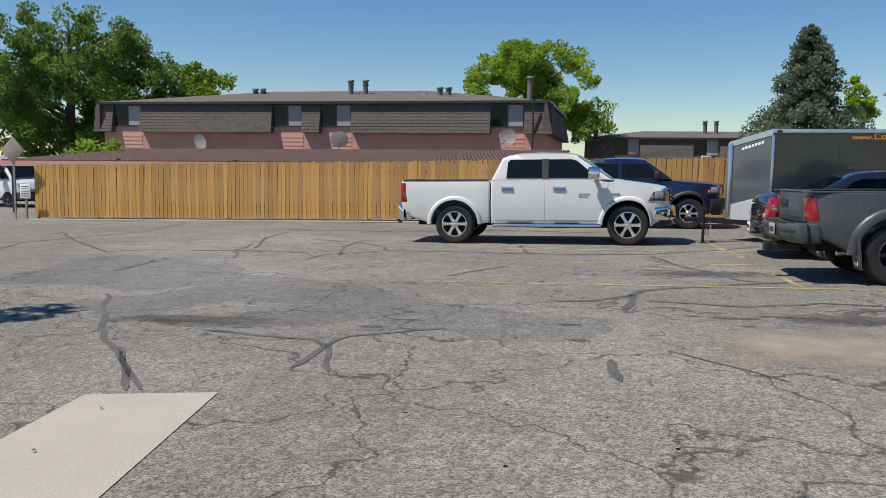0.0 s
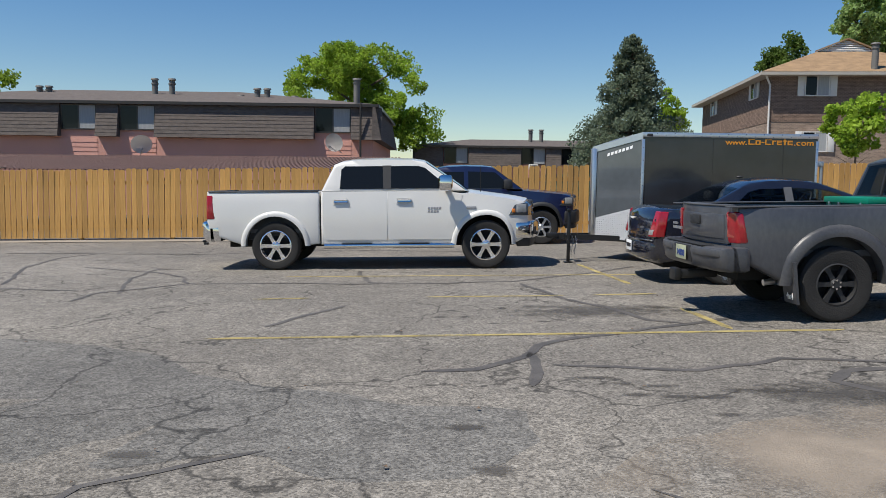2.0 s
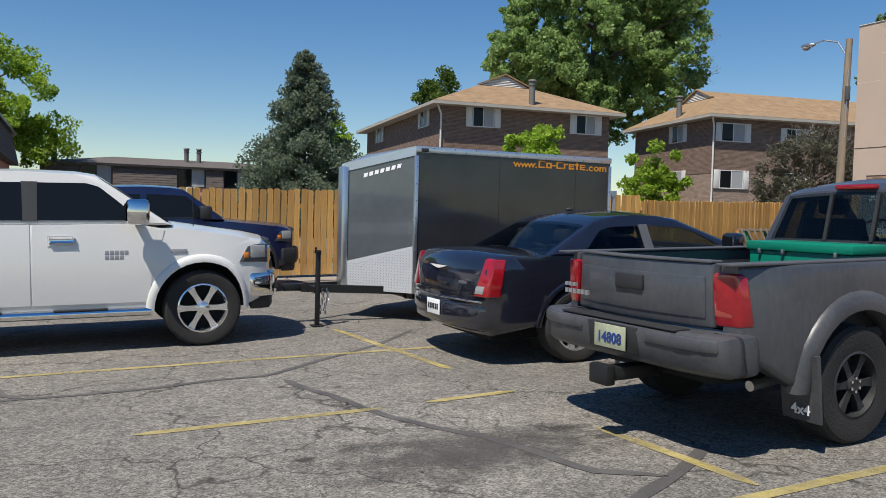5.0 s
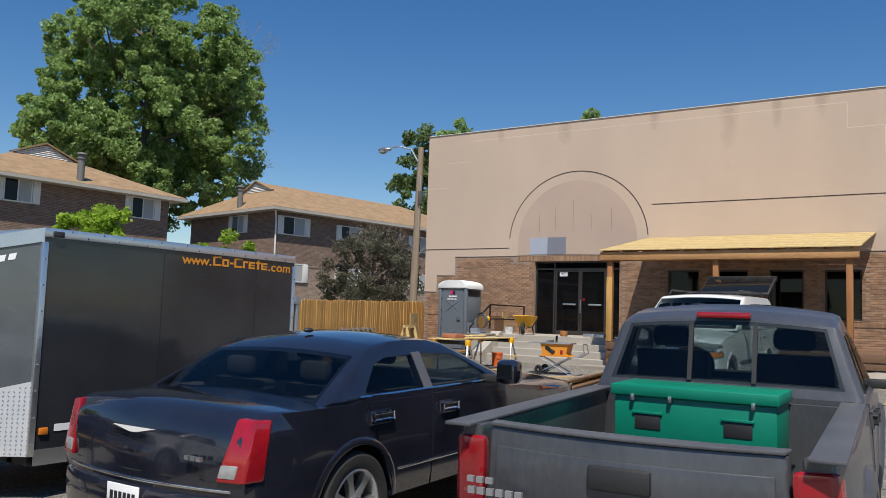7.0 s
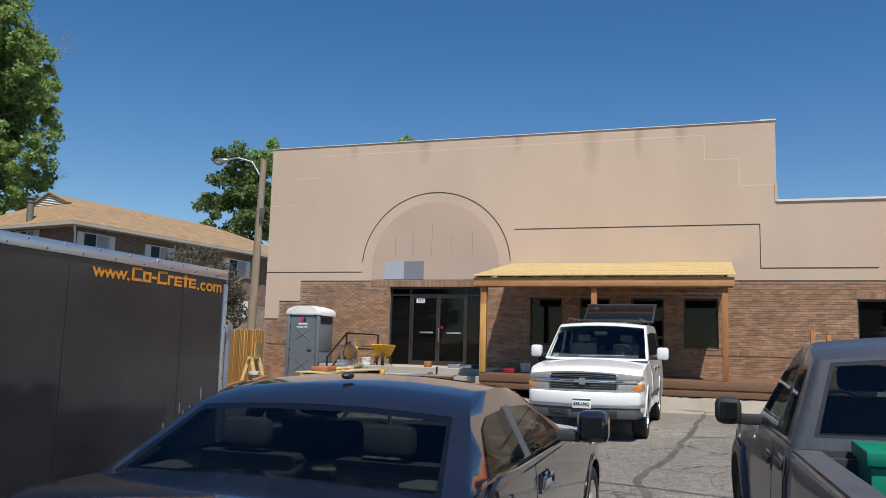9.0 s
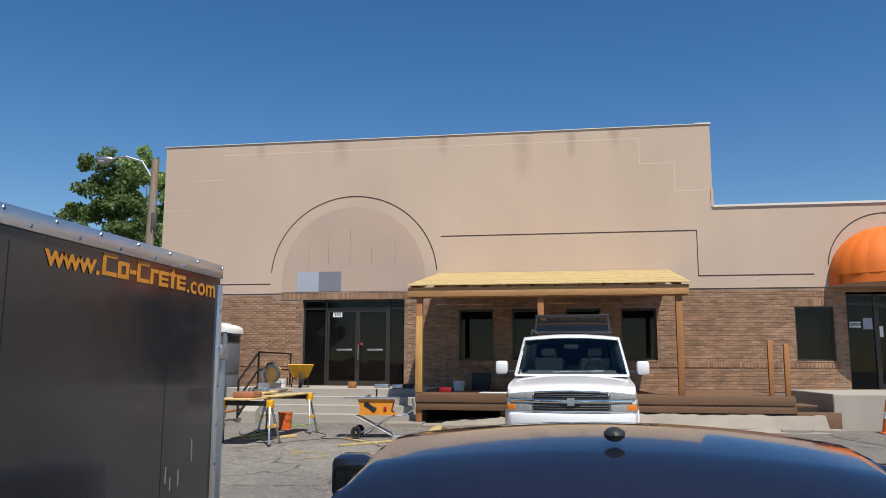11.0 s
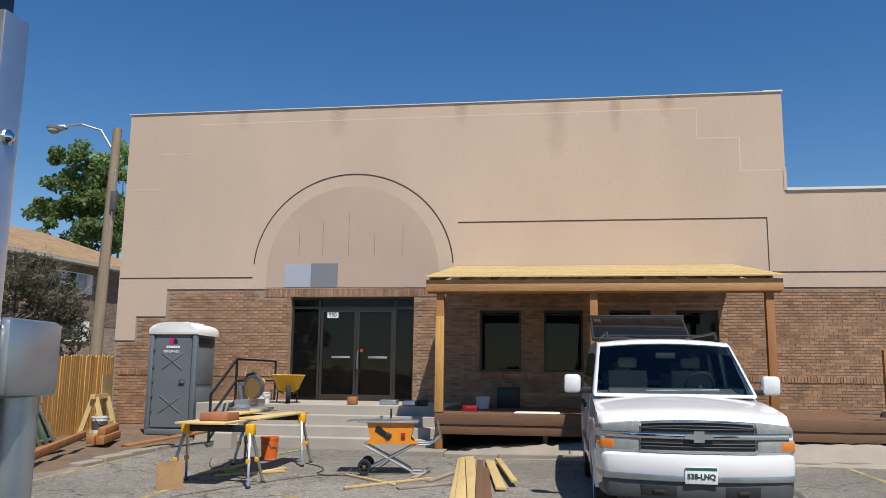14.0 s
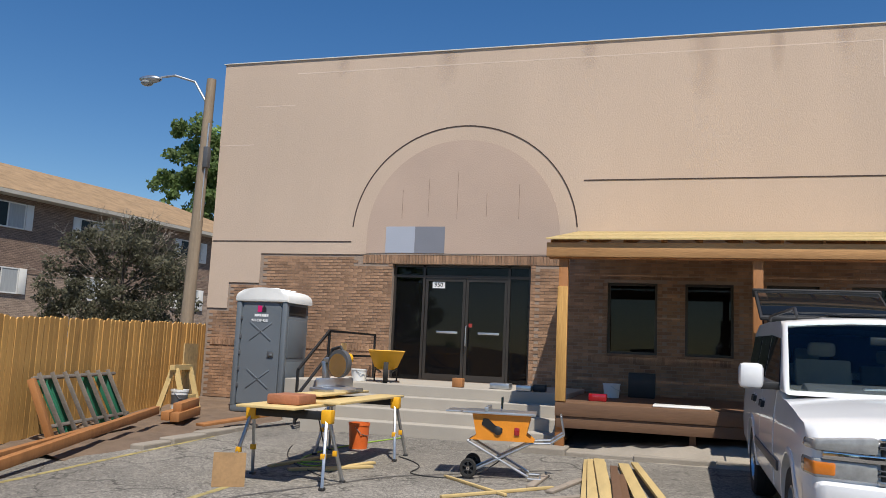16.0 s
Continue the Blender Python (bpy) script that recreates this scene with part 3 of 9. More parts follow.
def arch_strip(bm, cy, cz, r0, r1, a0, a1, x0, x1, n=40, wide=1.0):
    pts = [(cy + wide * r1 * math.cos(radians(a0 + (a1 - a0) * k / n)), cz + r1 * math.sin(radians(a0 + (a1 - a0) * k / n))) for k in range(n + 1)]
    pts2 = [(cy + wide * r0 * math.cos(radians(a0 + (a1 - a0) * k / n)), cz + r0 * math.sin(radians(a0 + (a1 - a0) * k / n))) for k in range(n + 1)]
    for k in range(n):
        prism(bm, [pts[k], pts[k + 1], pts2[k + 1], pts2[k]], x0, x1, "x")


arch_strip(bm, 21.76, 4.37, 2.385, 2.41, 4, 176, fx - 0.004, fx + 0.006, wide=1.04)
arch_strip(bm, 7.28, 4.4, 1.45, 1.475, 4, 176, fx - 0.004, fx + 0.006)
single("trim_reveal", bm, STUCCO_LINE, "thin dark reveal lines and arch grooves in stucco", "trim", kind="structure", smooth=0)
bm = bmesh.new()
pts = [(21.76 + 2.14 * math.cos(radians(k * 180 / 30)), 4.37 + 2.08 * math.sin(radians(k * 180 / 30))) for k in range(31)] + [(19.62, 3.95), (23.9, 3.95)]
prism(bm, pts, FX - 0.03, FX - 0.012, "x")
single("trim_arch_panel", bm, STUCCO_PATCH, "half-round patched stucco panel above the doors", "trim", kind="structure", smooth=0)
# barely proud of the wall; the band's bright edge is painted paler
bm = bmesh.new()
for y0, y1, z0, z1 in ((13.53, 25.88, 8.16, 8.185), (13.515, 13.54, 7.43, 8.17), (12.58, 13.53, 7.42, 7.445), (12.57, 12.595, 6.63, 7.43), (11.6, 12.58, 6.62, 6.645), (25.88, 26.9, 7.4, 7.42), (26.9, 27.78, 6.48, 6.5)):
    box(bm, FX - 0.0218, FX - 0.01, y0, y1, z0, z1)
single("trim_band", bm, STUCCO_HIGHLIGHT, "faint raised stepped band in the stucco", "trim", kind="structure", smooth=0)

# ---- concrete landing and steps ----
steps = thing("steps", "pale concrete entry landing with four worn steps", "steps", kind="structure")
part("landing", boxes((21.75, FX + 0.5, 19.05, 24.3, 0.3, LAND - 0.004), bev=0.015), CONCRETE, steps, smooth=0)
for k in range(3):
    part("step", boxes((20.7 + 0.35 * k, 20.7 + 0.35 * (k + 1) if k < 2 else 21.748, 19.05, 22.95, 0.3, 0.665 + 0.195 * k), bev=0.015), CONCRETE, steps, smooth=0)
bm = bmesh.new()
prism(bm, [(20.45, 0.3), (21.746, 0.3), (21.746, 1.33), (21.6, 1.33), (20.45, 0.72)], 22.952, 23.3)
part("cheek_wall", bm, CONCRETE, steps, smooth=0)
bm = bmesh.new()
box(bm, 20.75, FX, 5.0, 9.9, 0.3, 1.235, bev=0.03)
single("pavement", bm, CONCRETE, "raised concrete walk before the second shop door", "pavement", kind="structure", smooth=0)
bm = bmesh.new()
rng = random.Random(4)
k = 9.9
while k < 19.0:
    w = 0.5 + rng.random() * 0.7
    box(bm, 19.95 + rng.random() * 0.08, 20.5, k, k + w, 0.3, 0.5 + rng.random() * 0.04, bev=0.02)
    k += w
single("kerb", bm, CONCRETE_OLD, "broken concrete kerb along the foot of the deck", "kerb", kind="structure", smooth=0)
bm = bmesh.new()
vs = {}
for i in range(41):
    for j in range(17):
        x, y = 16.2 + i * 0.205, 23.6 + j * 0.26
        edge = min(1, max(0, (y - 24.15 - 0.25 * noise.noise(Vector((x, 0, 2)))) * 2))
        vs[i, j] = bm.verts.new((x, y, gz(x) - 0.03 + edge * (0.09 + 0.07 * noise.noise(Vector((x * 2, y * 2, 1))))))
for i in range(40):
    for j in range(16):
        bm.faces.new((vs[i, j], vs[i + 1, j], vs[i + 1, j + 1], vs[i, j + 1]))
single("ground_dirt", bm, DIRT, "strip of bare brown dirt and rubble beside the fence", "ground", kind="structure")
bm = bmesh.new()
rng = random.Random(9)
k = 17.4
while k < 20.4:
    w = 0.4 + rng.random() * 0.5
    box(bm, k, k + w, 24.05 + rng.random() * 0.1, 24.3, 0.3, gz(k) + 0.06 + rng.random() * 0.05, bev=0.02)
    k += w
single("kerb_side", bm, CONCRETE_OLD, "crumbling low concrete kerb beside the dirt", "kerb", kind="structure", smooth=0)

# concrete slab near the start of the walk
bm = bmesh.new()
sl = [(-2.08, 5.06), (-2.91, 4.84), (-2.77, 3.94), (-2.42, 1.7), (-1.4, 1.5), (-1.75, 3.38)]
prism(bm, [(x, y) for x, y in sl], -0.3, 0.0, "z")
for v in bm.verts:
    if v.co.z > -0.1:
        v.co.z = gz(v.co.x) + 0.006
single("pavement_slab", bm, CONCRETE, "pale concrete slab let into the asphalt", "pavement", kind="structure", smooth=0)


# ---- doors and windows of the shop ----
def shop_window(n, y0, y1, z0, z1):
    w = thing("window_%d" % n, "dark shop window in a black metal frame", "window", kind="structure")
    part("window_frame", boxes((FX + 0.1, FX + 0.16, y0, y0 + 0.05, z0, z1), (FX + 0.1, FX + 0.16, y1 - 0.05, y1, z0, z1), (FX + 0.1, FX + 0.16, y0 + 0.05, y1 - 0.05, z0, z0 + 0.05), (FX + 0.1, FX + 0.16, y0 + 0.05, y1 - 0.05, z1 - 0.05, z1)), STEEL_DARK, w)
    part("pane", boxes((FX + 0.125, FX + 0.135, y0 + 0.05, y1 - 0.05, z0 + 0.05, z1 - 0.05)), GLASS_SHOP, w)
    part("window_sill", boxes((FX - 0.03, FX + 0.1, y0, y1, z0 - 0.05, z0), bev=0.008), BRICK, w)


for n, o in enumerate(WINS):
    shop_window(n + 1, *o)


def glazed_door(n, y0, y1, leaves, label):
    """A storefront: frame, transom, side lights and swing doors."""
    z0, z1 = LAND, 3.72
    d = thing("door_%d" % n, label, "door", kind="structure")
    x = FX + 0.12
    bm = bmesh.new()
    lz = leaves[0][2]
    for y in (y0, y1 - 0.05, leaves[0][0] - 0.06, leaves[-1][1] + 0.01):
        box(bm, x, x + 0.1, y, y + 0.05, z0, z1)
    box(bm, x, x + 0.1, y0 + 0.05, y1 - 0.05, z1 - 0.05, z1)
    box(bm, x + 0.002, x + 0.098, y0 + 0.05, y1 - 0.05, lz + 0.002, lz + 0.06)
    part("door_frame", bm, STEEL_DARK, d)
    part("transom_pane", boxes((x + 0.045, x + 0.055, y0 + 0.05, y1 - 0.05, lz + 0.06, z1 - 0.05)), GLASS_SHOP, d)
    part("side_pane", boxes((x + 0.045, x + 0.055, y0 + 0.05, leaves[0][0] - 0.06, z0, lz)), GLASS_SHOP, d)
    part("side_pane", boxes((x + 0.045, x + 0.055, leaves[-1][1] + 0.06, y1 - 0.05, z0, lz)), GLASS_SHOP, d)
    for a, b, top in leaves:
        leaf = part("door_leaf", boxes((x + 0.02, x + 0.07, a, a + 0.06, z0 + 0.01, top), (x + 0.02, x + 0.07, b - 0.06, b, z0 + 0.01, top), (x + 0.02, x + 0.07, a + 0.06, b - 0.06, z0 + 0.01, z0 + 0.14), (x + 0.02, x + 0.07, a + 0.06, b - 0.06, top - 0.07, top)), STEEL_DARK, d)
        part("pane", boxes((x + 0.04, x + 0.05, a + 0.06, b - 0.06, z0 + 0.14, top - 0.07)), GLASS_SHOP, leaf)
        part("push_bar", boxes((x - 0.03, x + 0.0, a + 0.14, b - 0.3, z0 + 1.0, z0 + 1.05), bev=0.008), ALU, leaf, "aluminium push bar")
    return d


d1 = glazed_door(1, OPEN_DOOR[0], OPEN_DOOR[1], ((20.72, 21.62, 3.44), (21.63, 22.53, 3.44)), "bronze-framed double glass shop door with a house number")
bm = bmesh.new()
pipe(bm, [(FX + 0.08, 21.57, 2.0), (FX + 0.03, 21.57, 2.02), (FX + 0.03, 21.57, 2.4), (FX + 0.08, 21.57, 2.42)], 0.014)
part("door_handle", bm, ALU, d1, "aluminium pull handle")
part("number_plate", boxes((FX + 0.155, FX + 0.158, 22.1, 22.38, 3.22, 3.36)), WHITE_INK, d1, "white house number plate")
lettering("house_number", "950", 0.13, BLACK_INK, d1, pose(FX + 0.152, 22.24, 3.29, 90, 0, -90), "black numerals", bold=0.0)
part("red_sticker", boxes((FX + 0.155, FX + 0.158, 21.46, 21.54, 2.4, 2.48)), RED_LENS, d1, "small red sticker")
d2 = glazed_door(2, OPEN_DOOR2[0], OPEN_DOOR2[1], ((6.7, 7.6, 3.44),), "dark glass shop door under an orange awning")
part("open_sign", boxes((FX + 0.15, FX + 0.156, 7.98, 8.27, 2.85, 3.0)), WHITE_INK, d2, "small white sign")
lettering("sign_text", "OPEN", 0.11, BLACK_INK, d2, pose(FX + 0.146, 8.125, 2.925, 90, 0, -90), "black letters", bold=0.003)
part("notice", boxes((FX + 0.15, FX + 0.156, 7.7, 7.93, 2.8, 3.1)), PAINT_BLUE, d2, "pale blue paper notice")
part("notice", boxes((FX + 0.15, FX + 0.156, 7.45, 7.66, 2.6, 2.88)), WHITE_INK, d2, "white paper notice")

# paint samples above the doors
for y0, y1, mt, lab in ((22.78, 23.45, PAINT_BLUE, "pale blue paint sample square on stucco"), (22.1, 22.779, PAINT_SLATE, "slate grey paint sample square on stucco")):
    single("paint_sample", boxes((FX - 0.036, FX - 0.03, y0, y1, 3.96, 4.54)), mt, lab, "paint sample", group="paint samples", smooth=0)

# ---- fences ----
def plank_mesh(w, h, seed):
    """A dog-eared fence plank standing on its base at the origin."""
    rng = random.Random(seed)
    bm = bmesh.new()
    e = 0.03
    prism(bm, [(-w / 2, 0), (w / 2, 0), (w / 2, h - e), (w / 2 - e, h), (-w / 2 + e, h), (-w / 2, h - e)], -0.011, 0.011)
    return mesh_of(bm, "fence_board")


def fence(name, x0, y0, x1, y1, h, label, gaps=(), pitch=0.145, lift=0.05):
    f = thing(name, label, "fence", kind="structure")
    rng = random.Random(int(abs(x0) * 10))
    L = math.hypot(x1 - x0, y1 - y0)
    ang = math.degrees(math.atan2(y1 - y0, x1 - x0))
    meshes = [plank_mesh(pitch - 0.01 - 0.004 * k, h + 0.012 * (k - 1), k) for k in range(4)]
    for me in meshes:
        me.materials.append(FENCE)
    n = int(L / pitch)
    for k in range(n):
        u = (k + 0.5) * pitch
        x, y = x0 + (x1 - x0) * u / L, y0 + (y1 - y0) * u / L
        p = new("board", meshes[rng.randrange(4)])
        p.parent = f
        p.matrix_basis = pose(x, y, gz(x) + lift, rng.uniform(-0.5, 0.5), rng.uniform(-0.5, 0.5), ang + rng.uniform(-1, 1))
    d = Vector((x1 - x0, y1 - y0, 0)).normalized()
    nrm = Vector((-d.y, d.x, 0))
    for zz in (0.35, h - 0.3):
        bm = bmesh.new()
        a, b = Vector((x0, y0, gz(x0) + zz)) + nrm * 0.035, Vector((x1, y1, gz(x1) + zz)) + nrm * 0.035
        beam(bm, a, b, 0.04, 0.09)
        part("rail", bm, FENCE, f)
    for k in range(int(L / 2.4) + 1):
        u = min(L - 0.05, k * 2.4 + 0.05)
        x, y = x0 + (x1 - x0) * u / L + nrm.x * 0.1, y0 + (y1 - y0) * u / L + nrm.y * 0.1
        part("post", boxes((x - 0.045, x + 0.045, y - 0.045, y + 0.045, gz(x) - 0.1, gz(x) + h - 0.1)), FENCE, f)
    return f


fence("fence_north", -19.4, 24.5, 12.6, 24.5, 1.8, "long golden cedar fence of upright dog-eared boards")
fence("fence_side", 12.6, 24.6, 24.4, 27.75, 1.66, "golden cedar fence running to the shop corner")
# ---- houses behind the fence ----
def house_window(parent, m, w, h, shutters=False, curtain=True):
    """Frame, dark pane and an inner curtain, on a wall whose outside looks along local -y."""
    win = part("window", boxes((-w / 2, w / 2, -0.03, 0.04, -h / 2, -h / 2 + 0.06), (-w / 2, w / 2, -0.03, 0.04, h / 2 - 0.06, h / 2), (-w / 2, -w / 2 + 0.06, -0.03, 0.04, -h / 2 + 0.06, h / 2 - 0.06), (w / 2 - 0.06, w / 2, -0.03, 0.04, -h / 2 + 0.06, h / 2 - 0.06), (-0.03, 0.03, -0.025, 0.035, -h / 2 + 0.06, h / 2 - 0.06)), STEEL_DARK if not shutters else WHITE_TRIM, parent, m=m)
    part("pane", boxes((-w / 2 + 0.06, -0.03, -0.012, -0.004, -h / 2 + 0.06, h / 2 - 0.06)), GLASS_TINT, win)
    part("pane", boxes((0.03, w / 2 - 0.06, -0.012, -0.004, -h / 2 + 0.06, h / 2 - 0.06)), CURTAIN if curtain else GLASS_TINT, win)
    if shutters:
        for s in (-1, 1):
            c = s * (w / 2 + 0.2)
            part("shutter", boxes((c - 0.18, c + 0.18, -0.04, 0.02, -h / 2, h / 2), bev=0.01), WHITE_TRIM, win, "white louvred shutter")
    return win


def hip_roof(parent, x0, x1, y0, y1, z, rise, over, material, run=None):
    bm = bmesh.new()
    X0, X1, Y0, Y1 = x0 - over, x1 + over, y0 - over, y1 + over
    r = run if run is not None else (Y1 - Y0) / 2
    ym = (Y0 + Y1) / 2
    pts = [(X0, Y0, z), (X1, Y0, z), (X1, Y1, z), (X0, Y1, z), (X0 + r, ym, z + rise), (X1 - r, ym, z + rise)]
    v = [bm.verts.new(p) for p in pts]
    for f in ((0, 1, 5, 4), (1, 2, 5), (2, 3, 4, 5), (3, 0, 4)):
        bm.faces.new([v[i] for i in f])
    bm.faces.new((v[3], v[2], v[1], v[0]))
    return part("roof", bm, material, parent, smooth=0)


VENT_GREY = mat("dull_zinc", (0.16, 0.155, 0.145), rough=0.7, metal=0.2, var=0.15, bump=0.05)


def vent_pipe(parent, x, y, z, h, r=0.16, material=GALV):
    bm = bmesh.new()
    rod(bm, (x, y, z - 0.5), (x, y, z + h), r, seg=12)
    rod(bm, (x, y, z + h * 0.8), (x, y, z + h * 0.86), r * 1.25, seg=12)
    rod(bm, (x, y, z + h), (x, y, z + h + 0.08), r * 1.45, r * 1.2, seg=12)
    part("vent_pipe", bm, material, parent, "grey metal vent pipe")


# town house with a shingled mansard upper floor
def mansard_house(name, m, W, D, wins, label, pipes, band=(3.4, 4.93), small=False):
    h = thing(name, label, "house", m=m)
    part("wall", boxes((0, W, 0, D, -0.8, band[1])), PINK_WALL, h)
    part("roof", boxes((-0.3, W + 0.3, -0.35, D + 0.3, band[1], band[1] + 0.14)), STEEL_DARK, h, "dark eave board")
    hip_roof(h, 0, W, 0, D, band[1] + 0.141, 1.15 if not small else 0.75, 0.25, SHINGLE_GREY, run=8.0 if not small else 4.0)
    # the mansard: shingle courses leaning out, cut away at the windows
    cuts = [(c - 0.88, c + 0.88) for c in wins]
    edges = [-0.42] + [e for c in cuts for e in c] + [W + 0.42]
    courses = 9
    for a, b in zip(edges[::2], edges[1::2]):
        for k in range(courses):
            bm = bmesh.new()
            z0 = band[0] + (band[1] - band[0]) * k / courses
            z1 = band[0] + (band[1] - band[0]) * (k + 1) / courses
            o0 = 0.42 - 0.3 * k / courses
            prism(bm, [(-o0 - 0.018, z0), (0, z0), (0, z1), (-o0 + 0.03, z1)], a, b, "x")
            part("shingle_course", bm, SHINGLE_GREY, h, "weathered grey-brown shingles", smooth=0)
    for e, s in ((0, -1), (W, 1)):
        for k in range(courses):
            bm = bmesh.new()
            z0 = band[0] + (band[1] - band[0]) * k / courses
            z1 = band[0] + (band[1] - band[0]) * (k + 1) / courses
            o0 = 0.42 - 0.3 * k / courses
            prism(bm, [(e + s * (o0 + 0.018), z0), (e, z0), (e, z1), (e + s * (o0 - 0.03), z1)], -0.42, D)
            part("shingle_course", bm, SHINGLE_GREY, h, "weathered grey-brown shingles", smooth=0)
    for k, c in enumerate(wins):
        house_window(h, pose(c, -0.06, (band[0] + band[1]) / 2 + 0.15), 1.7, 1.2, curtain=True)
    if small:
        for c in wins[1:]:
            ac = part("air_conditioner", boxes((c - 0.32, c + 0.32, -0.42, 0.0, band[0] - 0.12, band[0] + 0.24), bev=0.02), WHITE_TRIM, h, "white window air conditioner")
            for k in range(5):
                part("vent_slot", boxes((c - 0.26, c + 0.26, -0.426, -0.415, band[0] - 0.07 + 0.055 * k, band[0] - 0.045 + 0.055 * k)), STEEL_DARK, ac)
    # lap siding under the windows
    for c in wins:
        bm = bmesh.new()
        for k in range(5):
            z = band[0] - 1.15 + 0.22 * k
            prism(bm, [(-0.022, z), (0, z), (0, z + 0.22), (-0.004, z + 0.22)], c - 0.85, c + 0.85, "x")
        part("siding", bm, PINK_WALL, h, "pink lap siding", smooth=0)
    for x, y, hh in pipes:
        vent_pipe(h, x, y, band[1] + 0.5, hh, 0.15, VENT_GREY)
    return h


hA = mansard_house("town_house", pose(-29.0, 42.0, 0), 25.4, 12.0, (1.6, 11.4, 14.2, 23.5), "long pink two-storey town house with grey shingled mansard", ((13.6, 4, 1.15), (14.5, 4, 1.15), (7.3, 4.5, 0.75), (7.8, 4.5, 0.75), (19.2, 3, 0.6), (19.7, 3, 0.6), (24.6, 0.1, 0.8), (10.2, 4.5, 0.35), (16.5, 4, 0.3), (18.2, 3.6, 0.3), (21, 3.6, 0.3)))
bm = bmesh.new()
rod(bm, (24.85, -0.48, 2.4), (24.85, -0.48, 5.1), 0.05)
part("downpipe", bm, STEEL_DARK, hA)
mansard_house("apartment_block", pose(-2.0, 60.0, 0), 16.0, 12.0, (2.6, 8.0, 10.8), "distant low pink town house with shingled upper floor", ((8.2, 4, 1.0), (9.0, 4, 1.0), (0.3, 1, 1.2)), band=(2.55, 3.9), small=True)


def dish(m, label):
    d = thing("satellite_dish", label, "satellite dish", m=m, group="satellite dishes")
    bm = bmesh.new()
    n = 16
    rings = []
    for r in range(5):
        rr = 0.11 * r
        rings.append([bm.verts.new((rr * 1.1 * math.cos(2 * math.pi * k / n), -0.35 * rr * rr, rr * math.sin(2 * math.pi * k / n))) for k in range(n)] if r else [bm.verts.new((0, 0, 0))])
    for k in range(n):
        bm.faces.new((rings[0][0], rings[1][k], rings[1][(k + 1) % n]))
    for a, b in zip(rings[1:], rings[2:]):
        for k in range(n):
            bm.faces.new((a[k], a[(k + 1) % n], b[(k + 1) % n], b[k]))
    geo = bmesh.ops.solidify(bm, geom=bm.faces[:], thickness=0.02)
    part("reflector", bm, WHITE_TRIM, d)
    bm = bmesh.new()
    pipe(bm, [(0, 0.0, -0.4), (0, -0.45, -0.15)], 0.015)
    box(bm, -0.04, 0.04, -0.52, -0.42, -0.19, -0.1)
    part("feed_arm", bm, GALV, d)
    bm = bmesh.new()
    pipe(bm, [(0, 0.03, 0), (0, 0.15, -0.35), (0, 0.5, -0.6)], 0.025)
    part("mount", bm, GALV, d)
    return d


dish(pose(-14.4, 41.3, 3.04, 12, 0, 25), "white satellite dish bracketed to pink siding")
dish(pose(-5.33, 41.3, 3.25, 12, 0, -25), "white satellite dish bracketed to pink siding")
dish(pose(-22.6, 41.5, 2.84, 10, 0, -20), "grey satellite dish bracketed to pink siding")

# carport roof behind the fence
cp = thing("carport", "low reddish corrugated carport roof behind the fence", "carport")
bm = bmesh.new()
n = 150
for k in range(n):
    x = -24.2 + k * 22.2 / n
    xx = x + 22.2 / n
    prism(bm, [(28.5, 1.72 + 0.018 * x / 3), (38.0, 2.45 + 0.018 * x / 3), (38.0, 2.5 + 0.018 * x / 3), (28.5, 1.77 + 0.018 * x / 3)], x, x + 22.2 / n * 0.55, "x")
    prism(bm, [(28.5, 1.70 + 0.018 * x / 3), (38.0, 2.43 + 0.018 * x / 3), (38.0, 2.45 + 0.018 * x / 3), (28.5, 1.72 + 0.018 * x / 3)], x + 22.2 / n * 0.55, xx, "x")
part("roof", bm, CARPORT_ROOF, cp, smooth=0)
bm = bmesh.new()
prism(bm, [(-24.3, 1.36), (-1.9, 1.5), (-1.9, 1.72), (-24.3, 1.58)], 28.42, 28.5)
part("fascia", bm, PINK_WALL, cp, "reddish fascia board")
for x in (-23.8, -19, -14, -9, -4):
    part("post", boxes((x - 0.06, x + 0.06, 28.6, 28.72, gz(x) - 0.1, 1.72)), STEEL_DARK, cp)

BRICK_HOUSE = mat("house_brick", (0.135, 0.09, 0.068), rough=0.9, var=0.25, scale=2, fine=14, bump=0.3, tint=(0.17, 0.115, 0.085), stretch=(1, 1, 3))


